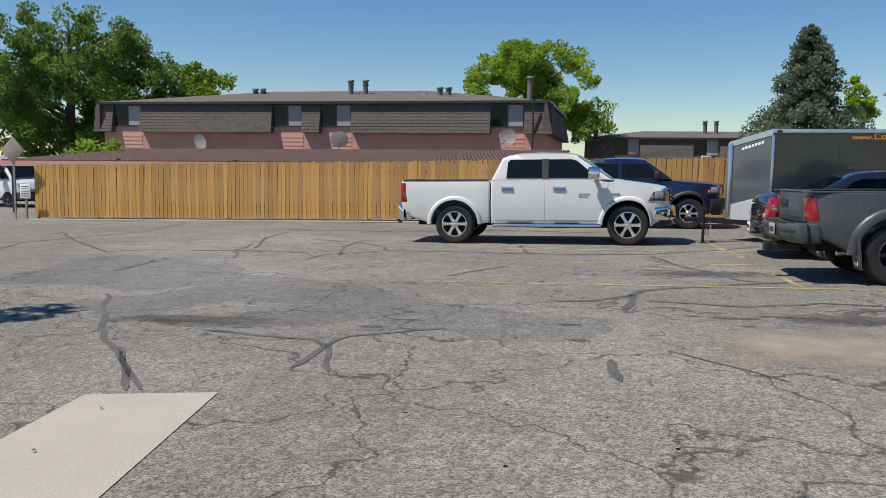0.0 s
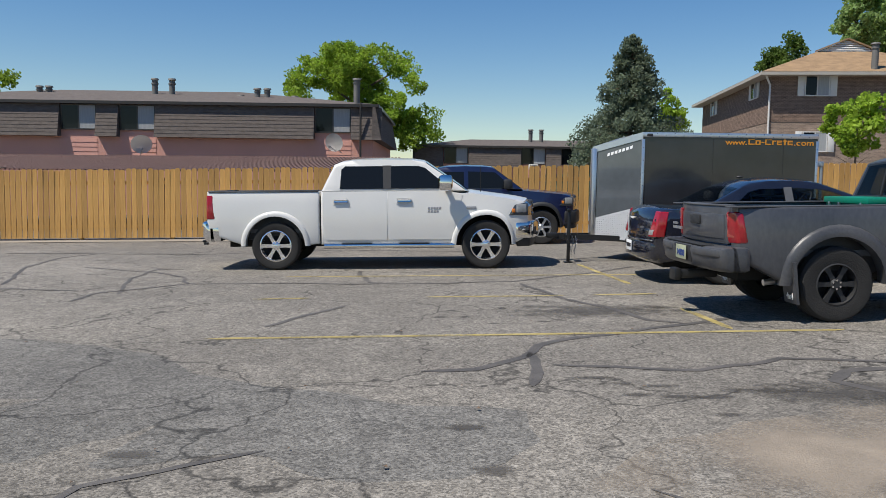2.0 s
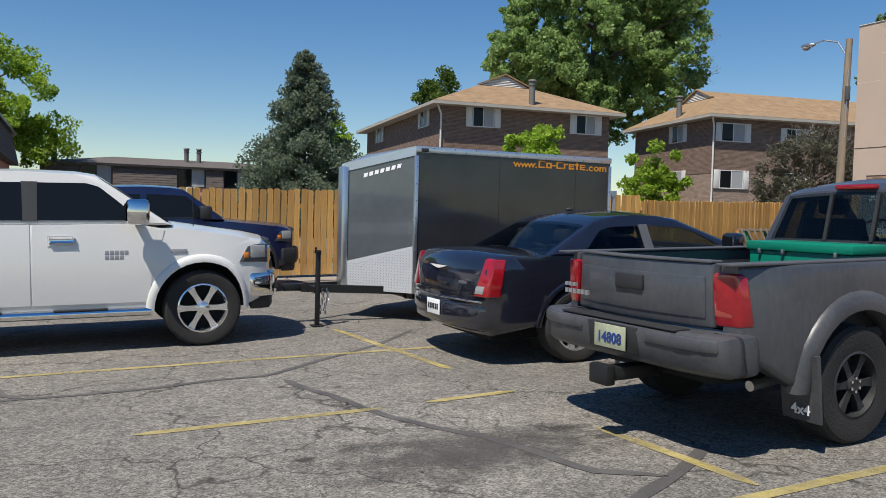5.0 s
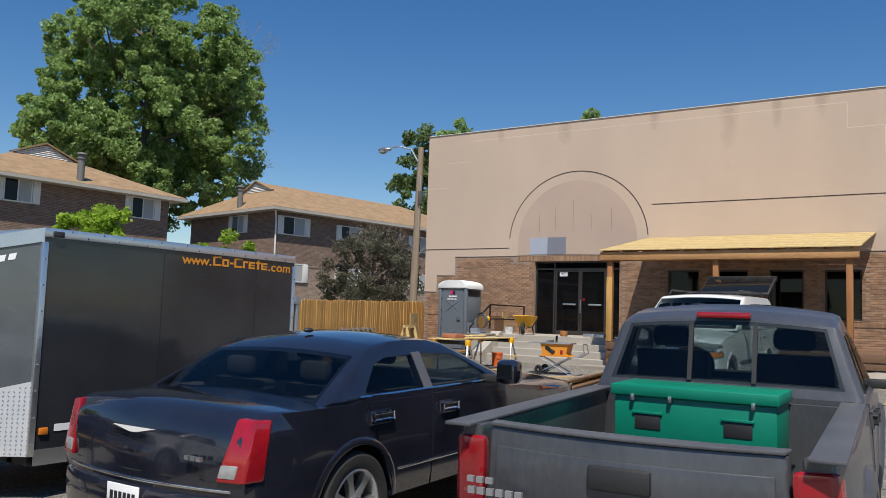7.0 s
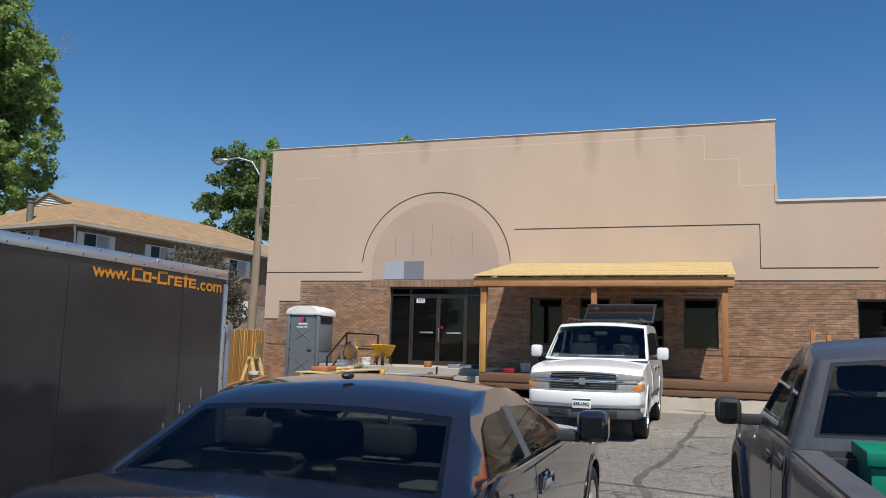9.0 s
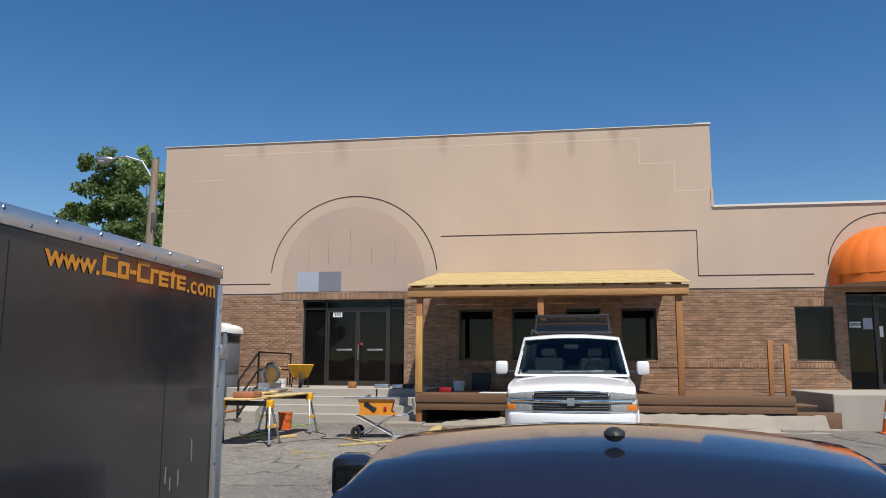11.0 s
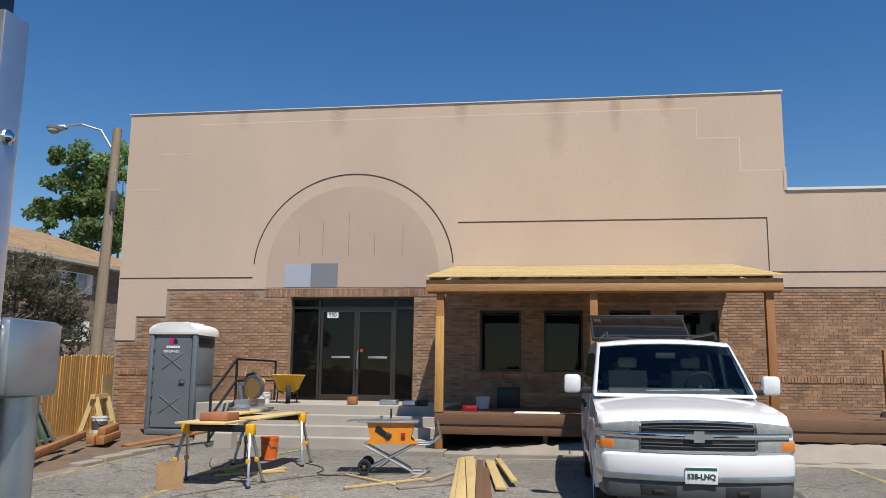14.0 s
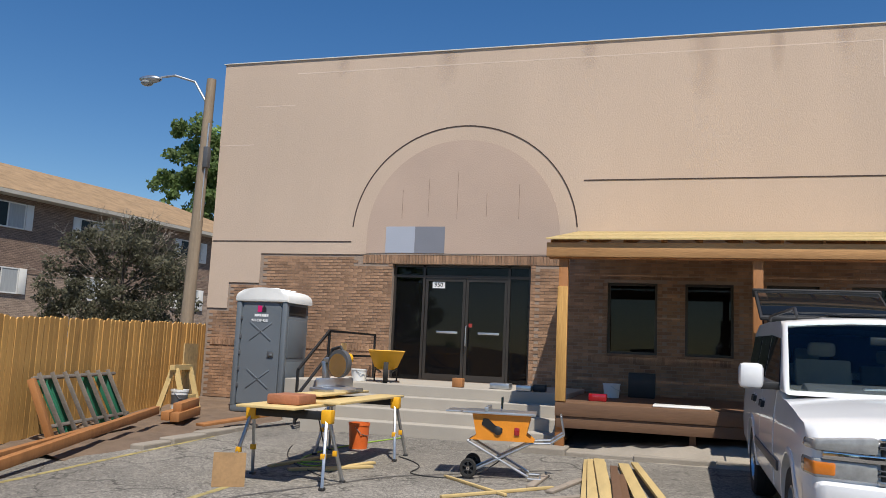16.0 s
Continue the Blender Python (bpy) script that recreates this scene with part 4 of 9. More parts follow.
def brick_courses(m, lift):
    """Adds brick courses to a far wall's material by size."""
    N, L = m.node_tree.nodes, m.node_tree.links
    bs = N["Principled BSDF"]
    base = bs.inputs["Base Color"].links[0].from_socket
    tc = N.new("ShaderNodeTexCoord")
    sep = N.new("ShaderNodeSeparateXYZ")
    L.new(tc.outputs["Object"], sep.inputs[0])
    ad = N.new("ShaderNodeMath")
    L.new(sep.outputs[0], ad.inputs[0])
    L.new(sep.outputs[1], ad.inputs[1])
    cb = N.new("ShaderNodeCombineXYZ")
    L.new(ad.outputs[0], cb.inputs[0])
    L.new(sep.outputs[2], cb.inputs[1])
    bt = N.new("ShaderNodeTexBrick")
    bt.inputs["Scale"].default_value = 1.0
    bt.inputs["Brick Width"].default_value, bt.inputs["Row Height"].default_value = 0.21, 0.075
    bt.inputs["Mortar Size"].default_value = 0.008
    bt.inputs["Color1"].default_value = (0.8, 0.8, 0.8, 1)
    bt.inputs["Color2"].default_value = (1.15, 1.15, 1.15, 1)
    bt.inputs["Mortar"].default_value = (lift, lift, lift, 1)
    L.new(cb.outputs[0], bt.inputs["Vector"])
    mx = N.new("ShaderNodeMix")
    mx.data_type, mx.blend_type = "RGBA", "MULTIPLY"
    mx.inputs[0].default_value = 1.0
    L.new(base, mx.inputs[6])
    L.new(bt.outputs["Color"], mx.inputs[7])
    L.new(mx.outputs[2], bs.inputs["Base Color"])


brick_courses(BRICK_HOUSE, 1.9)


def dutch_roof(parent, W, D, z, rise, over, material, along, run, gable=1.7):
    """A hipped roof whose ridge ends in a small louvred gable. along: the axis of the ridge; run: how far in the gable stands."""
    X0, X1, Y0, Y1 = -over, W + over, -over, D + over
    bm = bmesh.new()

    def at(u, v, h):
        """u along the ridge from the gabled end, v across it from the middle."""
        return (X0 + u, (Y0 + Y1) / 2 + v, z + h) if along == "x" else ((X0 + X1) / 2 + v, Y0 + u, z + h)
    half = (Y1 - Y0 if along == "x" else X1 - X0) / 2
    long = X1 - X0 if along == "x" else Y1 - Y0
    hg = rise * (1 - gable / half)
    p = {k: bm.verts.new(at(*q)) for k, q in {"a": (0, -half, 0), "b": (0, half, 0), "c": (long, half, 0), "d": (long, -half, 0), "e": (run, -gable, hg), "f": (run, gable, hg), "g": (run, 0, rise), "h": (long - half, 0, rise)}.items()}
    for f in ("abfe", "aegh", "bfgh", "cdh", "efg", "dcba"):
        bm.faces.new([p[k] for k in (f if f not in ("aegh", "bfgh") else (f[0] + f[1] + f[2] + f[3] + ("d" if f[0] == "a" else "c")))])
    roof = part("roof", bm, material, parent, smooth=0)
    # pale triangular gable with louvre slats and a small verge
    for k in range(6):
        h0, h1 = (rise - hg) * k / 6.6, (rise - hg) * (k + 0.8) / 6.6
        w0 = gable * (1 - h0 / (rise - hg)) * 0.94
        w1 = gable * (1 - h1 / (rise - hg)) * 0.94
        bm = bmesh.new()
        q = [at(run - 0.08, -w0, hg + h0), at(run - 0.08, w0, hg + h0), at(run - 0.03, w1, hg + h1), at(run - 0.03, -w1, hg + h1)]
        q2 = [at(run + 0.02, -w0, hg + h0), at(run + 0.02, w0, hg + h0), at(run + 0.02, w1, hg + h1), at(run + 0.02, -w1, hg + h1)]
        va, vb = [bm.verts.new(c) for c in q], [bm.verts.new(c) for c in q2]
        bm.faces.new(va)
        bm.faces.new(vb[::-1])
        for i in range(4):
            bm.faces.new((va[i], va[(i + 1) % 4], vb[(i + 1) % 4], vb[i]))
        part("gable_slat", bm, WHITE_TRIM, roof, "white louvre slat of the roof gable", smooth=0)
    bm = bmesh.new()
    beam(bm, at(run - 0.05, -gable - 0.1, hg + 0.02), at(run - 0.05, 0, rise + 0.06), 0.25, 0.08)
    beam(bm, at(run - 0.05, gable + 0.1, hg + 0.02), at(run - 0.05, 0, rise + 0.06), 0.25, 0.08)
    part("verge", bm, material, roof, smooth=0)
    return roof


def brick_house(name, m, W, D, H, front, side, label, rise=2.3, pipes=(), along="y", run=4.3, split=3.9):
    """Two-storey brick house, dark brick over tan. front: (x, z, w, h) looks along -y, side along -x."""
    h = thing(name, label, "house", m=m)
    part("wall", boxes((0, W, 0, D, -1.0, split)), BRICK_TAN, h, "tan brick lower storey", smooth=0)
    part("upper_wall", boxes((-0.02, W + 0.02, -0.02, D + 0.02, split, H)), BRICK_HOUSE, h, "dark brown brick upper storey", smooth=0)
    dutch_roof(h, W, D, H + 0.16, rise, 0.75, SHINGLE_TAN, along, run)
    part("soffit", boxes((-0.75, W + 0.75, -0.75, D + 0.75, H - 0.02, H + 0.15)), EAVE, h, "pale eave and gutter", smooth=0)
    for x, z, w, hh in front:
        house_window(h, pose(x, -0.05, z), w, hh, shutters=True)
    for y, z, w, hh in side:
        house_window(h, pose(-0.05, y, z, 0, 0, -90), w, hh, shutters=True)
    for x, y, hh in pipes:
        vent_pipe(h, x, y, H + 0.5, hh, 0.18, VENT_GREY)
    bm = bmesh.new()
    pipe(bm, [(-0.08, -0.08, -0.8), (-0.08, -0.08, H - 0.5), (-0.4, -0.4, H - 0.02)], 0.055)
    part("downpipe", bm, WHITE_TRIM, h, "white downpipe")
    return h


EAVE = mat("eave_paint", (0.42, 0.385, 0.33), rough=0.7, var=0.1, bump=0.05)
BRICK_TAN = mat("house_brick_tan", (0.23, 0.165, 0.125), rough=0.9, var=0.25, scale=2, fine=14, bump=0.3, tint=(0.28, 0.21, 0.16), stretch=(1, 1, 3))
brick_courses(BRICK_TAN, 1.5)
brick_house("brick_house", pose(18.1, 49.2, 0.5, 0, 0, -6), 10.6, 18.0, 7.15, ((2.48, 6.61, 1.35, 1.15), (9.04, 6.56, 1.35, 1.15), (9.04, 3.51, 1.35, 1.15), (2.48, 3.51, 1.35, 1.15)), ((3.25, 6.77, 1.4, 1.15), (14.0, 6.7, 1.4, 1.15)), "two-storey brown brick house with white shutters and tan roof", rise=2.45, pipes=((5.4, -0.2, 1.2),), along="y", run=4.4, split=4.6)
brick_house("brick_house", pose(34.9, 45.9, 0.5, 0, 0, -10), 20.0, 9.9, 7.35, ((1.3, 6.51, 1.7, 1.15), (1.28, 3.63, 1.7, 1.15), (5.81, 6.39, 1.5, 1.15), (12.54, 6.33, 1.7, 1.15), (12.54, 3.63, 1.7, 1.15), (5.81, 3.63, 1.5, 1.15)), ((4.08, 6.71, 1.4, 1.15), (4.08, 3.71, 1.4, 1.15)), "dark brick apartment house with white shutters and tan roof", rise=2.3, pipes=((-0.3, 3.6, 1.2),), along="x", run=2.6, split=4.0)

# ---- vehicles: local x ahead, y to the left, origin on the ground under the rear axle ----
def wheel(car, x, y, side, r, w, rim_mat, spokes=6, rr=0.62):
    m = pose(x, y, r, -90 * side, 0, 0)
    bm = bmesh.new()
    h = w / 2
    lathe(bm, [(r * rr, -h * 0.9), (r * 0.92, -h), (r * 0.985, -h * 0.8), (r, -h * 0.3), (r * 0.99, -h * 0.28), (r * 0.99, -h * 0.2), (r, -h * 0.18), (r, h * 0.18), (r * 0.99, h * 0.2), (r * 0.99, h * 0.28), (r, h * 0.3), (r * 0.985, h * 0.8), (r * 0.92, h), (r * 0.8, h * 1.03), (r * rr, h * 0.9)], 40)
    wh = part("wheel", bm, RUBBER, car, "black rubber tyre", m=m)
    bm = bmesh.new()
    R = r * rr
    lathe(bm, [(R, -h * 0.9), (R, h * 0.9), (R * 0.94, h * 0.95), (R * 0.9, h * 0.6), (R * 0.88, -h * 0.2)], 40)
    part("rim", bm, rim_mat, wh)
    bm = bmesh.new()
    lathe(bm, [(R * 0.89, -h * 0.1), (R * 0.2, -h * 0.05), (0.001, -h * 0.05)], 30)
    part("brake_disc", bm, DARK_VOID, wh)
    bm = bmesh.new()
    for k in range(spokes):
        a = 360 * k / spokes
        mm = Matrix.Rotation(radians(a), 4, "Z")
        fs, vs = prism(bm, [(R * 0.15, -R * 0.12), (R * 0.6, -R * 0.1), (R * 0.93, -R * 0.15), (R * 0.93, R * 0.15), (R * 0.6, R * 0.1), (R * 0.15, R * 0.12)], h * 0.35, h * 0.72, "z")
        bmesh.ops.transform(bm, matrix=mm, verts=vs)
    lathe(bm, [(R * 0.27, h * 0.3), (R * 0.27, h * 0.78), (R * 0.2, h * 0.88), (0.001, h * 0.88)], 20)
    part("spokes", bm, rim_mat, wh)
    bm = bmesh.new()
    for k in range(spokes):
        a = 2 * math.pi * (k + 0.5) / spokes
        rod(bm, (R * 0.2 * math.cos(a), R * 0.2 * math.sin(a), h * 0.5), (R * 0.2 * math.cos(a), R * 0.2 * math.sin(a), h * 0.92), 0.011, seg=6)
    part("wheel_nuts", bm, CHROME, wh)
    return wh


def dbox(x0, x1, y0, y1, z0, z1, defo, bev=0.012, n=4):
    bm = bmesh.new()
    box(bm, x0, x1, y0, y1, z0, z1, bev=bev)
    for k in range(1, n):
        for c, d in (((x0 + (x1 - x0) * k / n, 0, 0), (1, 0, 0)), ((0, y0 + (y1 - y0) * k / n, 0), (0, 1, 0))):
            bmesh.ops.bisect_plane(bm, geom=bm.verts[:] + bm.edges[:] + bm.faces[:], plane_co=c, plane_no=d)
    for v in bm.verts:
        v.co = Vector(defo(*v.co))
    return bm


def slab(name, car, corners, material, t=0.012, label="", out=0.004, bulge=0.016, defo=None):
    """A pane laid on four corners, given round its rim, moved out along its normal."""
    p = [Vector(c) for c in corners]
    e = [Vector(defo(*c)) for c in corners] if defo else p
    n = (e[1] - e[0]).cross(e[3] - e[0]).normalized()
    bm = bmesh.new()
    nn = 6
    a, b = {}, {}
    for i in range(nn + 1):
        for j in range(nn + 1):
            u, v = i / nn, j / nn
            q = (p[0] * (1 - u) + p[1] * u) * (1 - v) + (p[3] * (1 - u) + p[2] * u) * v
            if defo:
                q = Vector(defo(*q))
            bow = bulge * (1 - (2 * u - 1) ** 2)
            a[i, j] = bm.verts.new(q + n * (out + bow))
            b[i, j] = bm.verts.new(q + n * (out + bow - t))
    for i in range(nn):
        for j in range(nn):
            bm.faces.new((a[i, j], a[i + 1, j], a[i + 1, j + 1], a[i, j + 1]))
            bm.faces.new((b[i, j + 1], b[i + 1, j + 1], b[i + 1, j], b[i, j]))
    for i in range(nn):
        bm.faces.new((a[i, 0], b[i, 0], b[i + 1, 0], a[i + 1, 0]))
        bm.faces.new((a[i + 1, nn], b[i + 1, nn], b[i, nn], a[i, nn]))
        bm.faces.new((a[0, i + 1], b[0, i + 1], b[0, i], a[0, i]))
        bm.faces.new((a[nn, i], b[nn, i], b[nn, i + 1], a[nn, i + 1]))
    return part(name, bm, material, car, label)


def frange(a, b, n):
    return [a + (b - a) * k / n for k in range(1, n)]


class Car:
    """Numbers of one vehicle and the ways in which its body bends."""

    def __init__(self, wb, tail, nose, cab0, roof0, roof1, wsb, hw, r, rr, gap, sill, belt, bed, roof, hood, taper, tumble, round_tail, rgb, handle, mirror, mirror_mat, flare, lamp, lampz, rear_bumper, lampw=0.125, glass0=0.16, glass1=0.96):
        self.wb, self.tail, self.nose, self.cab0, self.roof0, self.roof1 = wb, tail, nose, cab0, roof0, roof1
        self.wsb, self.hw, self.r, self.rr, self.gap, self.sill = wsb, hw, r, rr, gap, sill
        self.belt, self.bed, self.roof, self.hood, self.taper, self.tumble = belt, bed, roof, hood, taper, tumble
        self.round_tail, self.rgb, self.handle, self.mirror, self.mirror_mat, self.flare = round_tail, rgb, handle, mirror, mirror_mat, flare
        self.lamp, self.lampz, self.rear_bumper, self.lampw = lamp, lampz, rear_bumper, lampw
        self.glass0, self.glass1 = glass0, glass1

    def bend(self, x, y, z):
        """Body below the windows: bulged sides, narrowed ends, crowned hood."""
        s = 1 - 0.045 * ((z - 0.75) / 0.5) ** 2 * (1 if z < 2 else 0)
        f = max(0.0, (x - self.wb - 0.25) / max(0.1, self.nose - self.wb - 0.25))
        g = max(0.0, (self.tail + 0.6 - x) / 0.6) if self.round_tail else 0.0
        s *= 1 - self.taper * f ** 2 - 0.07 * g ** 2
        yy = y / self.hw
        x2 = x - (0.16 * f * yy * yy) + 0.12 * g * yy * yy
        z2 = z
        if x > self.wsb - 0.3 and z > self.hood - 0.12:
            z2 = z - 0.06 * yy * yy
        if self.round_tail and x < self.rgb + 0.2 and z > self.belt - 0.15:
            z2 = z - 0.05 * yy * yy * min(1.0, max(0.0, (z - self.belt + 0.15) / 0.15))
        return x2, y * s, z2

    def lean(self, x, y, z):
        """Cab: sides that lean in towards the roof."""
        u = (z - self.belt) / (self.roof - self.belt)
        s = 0.955 - self.tumble * max(-0.2, u)
        yy = y / self.hw
        zz = z - 0.05 * yy * yy * max(0, u)
        f = max(0.0, (x - self.roof1 - 0.0) / max(0.1, self.wsb - self.roof1))
        return x - 0.08 * yy * yy * f, y * s, zz


def side_bits(car, C, wins, doors, handles, body, glass):
    """Doors with handles and side windows on both flanks."""
    hw = C.hw
    for s in (-1, 1):
        for k, (x0, x1, poly) in enumerate(doors):
            bm = shell(poly, 0, None, 0.0, frange(x0, x1, 4), (), frange(C.sill, C.belt, 4), y0=s * (hw - 0.03), y1=s * (hw + 0.007))
            for v in bm.verts:
                v.co = Vector(C.bend(*v.co))
            d = part("door", bm, body, car)
            hx, hz = handles[k]
            bm = dbox(hx - 0.11, hx + 0.11, s * (hw + 0.005), s * (hw + 0.032), hz - 0.022, hz + 0.022, C.bend, bev=0.01)
            part("door_handle", bm, C.handle, d)
            bm = dbox(hx - 0.13, hx + 0.09, s * (hw + 0.004), s * (hw + 0.012), hz - 0.05, hz + 0.045, C.bend, bev=0.004)
            part("handle_cup", bm, body, d)
        for poly in wins:
            bm = shell(poly, 0, None, 0.0, (), (), frange(C.belt, C.roof, 4), y0=s * (hw - 0.03), y1=s * (hw + 0.009))
            for v in bm.verts:
                v.co = Vector(C.lean(*v.co))
            part("side_window", bm, glass, car, "dark tinted side window").visible_shadow = glass is not GLASS_SMOKE


def flare(car, C, cx, ra, w, out, material, s, lo=0.0):
    """A lip round the wheel opening, lofted along the arc."""
    bm = bmesh.new()
    n = 18
    sec = [(0.0, -0.08), (0.0, out), (w * 0.3, out + 0.004), (w * 0.75, out * 0.9), (w, 0.004), (w, -0.05)]
    rows = []
    for k in range(n + 1):
        a = radians(lo + (180 - 2 * lo) * k / n)
        rows.append([bm.verts.new(C.bend(cx + (ra + d) * math.cos(a), s * (C.hw + o), C.r + (ra + d) * math.sin(a))) for d, o in sec])
    for p, q in zip(rows, rows[1:]):
        for k in range(len(sec) - 1):
            bm.faces.new((p[k], p[k + 1], q[k + 1], q[k]))
    for r in (rows[0], rows[-1]):
        bm.faces.new(r)
    part("wheel_arch", bm, material, car, smooth=50)


def mirror(car, C, x, z, s, material, big=1.0):
    y = s * (C.hw + 0.02)
    bm = bmesh.new()
    box(bm, x - 0.1 * big, x + 0.08 * big, *sorted((y + s * 0.06, y + s * (0.06 + 0.2 * big))), z - 0.02, z + 0.19 * big, bev=0.045)
    mr = part("side_mirror", bm, material, car)
    part("mirror_arm", boxes((x - 0.03, x + 0.05, *sorted((y - s * 0.14, y + s * 0.09)), z - 0.02, z + 0.045), bev=0.012), BLACK_PLASTIC, mr)
    part("mirror_glass", boxes((x - 0.104 * big, x - 0.1 * big, *sorted((y + s * 0.09, y + s * (0.03 + 0.2 * big))), z + 0.02, z + 0.15 * big)), GLASS_TINT, mr)


def carve(bm, cutters):
    """Takes solid cutters out of a solid and gives back the mesh that is left."""
    obs = []
    for k in (bm, *cutters):
        o = bpy.data.objects.new("carving", mesh_of(k, "carving"))
        scene.collection.objects.link(o)
        obs.append(o)
    for o in obs[1:]:
        md = obs[0].modifiers.new("cut", "BOOLEAN")
        md.operation, md.solver, md.object = "DIFFERENCE", "EXACT", o
    me = bpy.data.meshes.new_from_object(obs[0].evaluated_get(bpy.context.evaluated_depsgraph_get()))
    for o in obs:
        bpy.data.objects.remove(o)
    for p in me.polygons:
        p.use_smooth = True
    me.set_sharp_from_angle(angle=radians(35))
    return me


def cab(car, C, body, glass_front, glass_back, wins=(), lining=None):
    poly = [(C.cab0, C.belt - 0.02), (C.roof0 - 0.02, C.roof - 0.075), (C.roof0 + 0.1, C.roof - 0.025), (C.roof0 + 0.3, C.roof + 0.005), ((C.roof0 + C.roof1) / 2, C.roof + 0.02), (C.roof1 - 0.25, C.roof + 0.003), (C.roof1 - 0.05, C.roof - 0.025), (C.wsb, C.belt - 0.02)]
    bm = shell(poly, 2 * C.hw, C.lean, 0.05, frange(C.cab0, C.wsb, 10), frange(-C.hw, C.hw, 8), frange(C.belt, C.roof, 4))
    rise = C.roof - C.belt - 0.005
    fx, fz = C.wsb, C.belt - 0.02
    xa, za = fx + (C.roof1 - 0.05 - fx) * 0.06, fz + rise * 0.06
    xb, zb = fx + (C.roof1 - 0.05 - fx) * 0.95, fz + rise * 0.95
    rise2 = C.roof - C.belt - 0.055
    ra_, rz = C.cab0 + (C.roof0 - 0.02 - C.cab0) * C.glass0, C.belt - 0.02 + rise2 * C.glass0
    rb, rz2 = C.cab0 + (C.roof0 - 0.02 - C.cab0) * C.glass1, C.belt - 0.02 + rise2 * C.glass1
    h = C.hw * 0.955
    if wins:
        # a hollow cabin with real openings for the glass
        room = [(C.cab0 + 0.11, C.belt + 0.004), (C.roof0 + 0.06, C.roof - 0.12), (C.roof0 + 0.3, C.roof - 0.06), ((C.roof0 + C.roof1) / 2, C.roof - 0.045), (C.roof1 - 0.12, C.roof - 0.075), (C.wsb - 0.13, C.belt + 0.004)]
        cuts = [shell(room, 2 * (C.hw - 0.06), C.lean, 0.0, frange(C.cab0, C.wsb, 6), frange(-C.hw, C.hw, 6), frange(C.belt, C.roof, 3))]
        for w in wins:
            cuts.append(shell(w, 2.2 * C.hw, C.lean, 0.0, (), frange(-1.1 * C.hw, 1.1 * C.hw, 8), frange(C.belt, C.roof, 3)))
        for x0, z0, x1, z1, wide in ((xa, za - 0.005, xb, zb - 0.005, 0.995), (ra_, rz + 0.015, rb, rz2 - 0.02, 0.9)):
            cuts.append(shell([(x0 - 0.16, z0), (x0 + 0.16, z0), (x1 + 0.16, z1), (x1 - 0.16, z1)], 2 * h * wide, C.lean, 0.0, (), frange(-h, h, 6), frange(z0, z1, 3)))
        me = carve(bm, cuts)
        me.materials.append(body)
        ob = new("cab", me)
        ob.parent = car
        part("cabin_floor", boxes((C.cab0 + 0.14, C.wsb - 0.2, -h * 0.86, h * 0.86, C.belt + 0.004, C.belt + 0.012)), CABIN_TRIM, car, "dark cabin lining")
        part("dashboard", shell([(C.wsb - 0.62, C.belt + 0.0), (C.wsb - 0.2, C.belt + 0.0), (C.wsb - 0.24, C.belt + 0.03), (C.wsb - 0.5, C.belt + 0.07), (C.wsb - 0.6, C.belt + 0.06)], 2 * h * 0.82, C.lean, 0.01, (), frange(-h, h, 6)), lining, car, "dark dashboard")
    else:
        part("cab", bm, body, car)

    def corner(x, z, y):
        return x, y, z
    slab("windscreen", car, (corner(xa, za, -h), corner(xa, za, h), corner(xb, zb, h * 0.99), corner(xb, zb, -h * 0.99)), glass_front, label="glossy windscreen", out=0.008, bulge=0.0, defo=C.lean).visible_shadow = not wins
    slab("rear_window", car, (corner(ra_, rz, h * 0.93), corner(ra_, rz, -h * 0.93), corner(rb, rz2, -h * 0.93), corner(rb, rz2, h * 0.93)), glass_back, label="dark tinted rear window", out=0.007, bulge=0.0, defo=C.lean).visible_shadow = not wins


def cabin_seat(car, C, x, y, w, cloth, top=0.22, rest=True):
    """The part of a seat that stands above the belt line."""
    st = part("seat", shell([(x - 0.05, C.belt + 0.01), (x + 0.1, C.belt + 0.01), (x + 0.02, C.belt + top), (x - 0.09, C.belt + top)], 0, None, 0.03, y0=y - w / 2, y1=y + w / 2), cloth, car, "dark cloth seat back")
    if rest:
        part("headrest", boxes((x - 0.1, x, y - 0.13, y + 0.13, C.belt + top + 0.03, C.belt + top + 0.17), bev=0.04), cloth, st)


def steering_wheel(car, C, x, y, z):
    bm = bmesh.new()
    lathe(bm, [(0.175, -0.012), (0.19, 0), (0.175, 0.012), (0.16, 0), (0.175, -0.012)], 24, pose(x, y, z, 0, -62, 0))
    rod(bm, (x + 0.02, y, z - 0.02), (x + 0.2, y, z - 0.12), 0.03)
    part("steering_wheel", bm, BLACK_PLASTIC, car)


def plate(car, x, z, back, text, label="licence plate", ink=None, face=None):
    s = -1 if back else 1
    p = part("licence_plate", boxes((*sorted((x, x + s * 0.008)), -0.152, 0.152, z - 0.076, z + 0.076), bev=0.003), face or WHITE_INK, car, label)
    if text:
        lettering("plate_number", text, 0.095 * min(1, 5 / len(text)), ink or BLACK_INK, p, pose(x + s * 0.011, 0, z - 0.01, 90, 0, -90 if back else 90), bold=0.002)


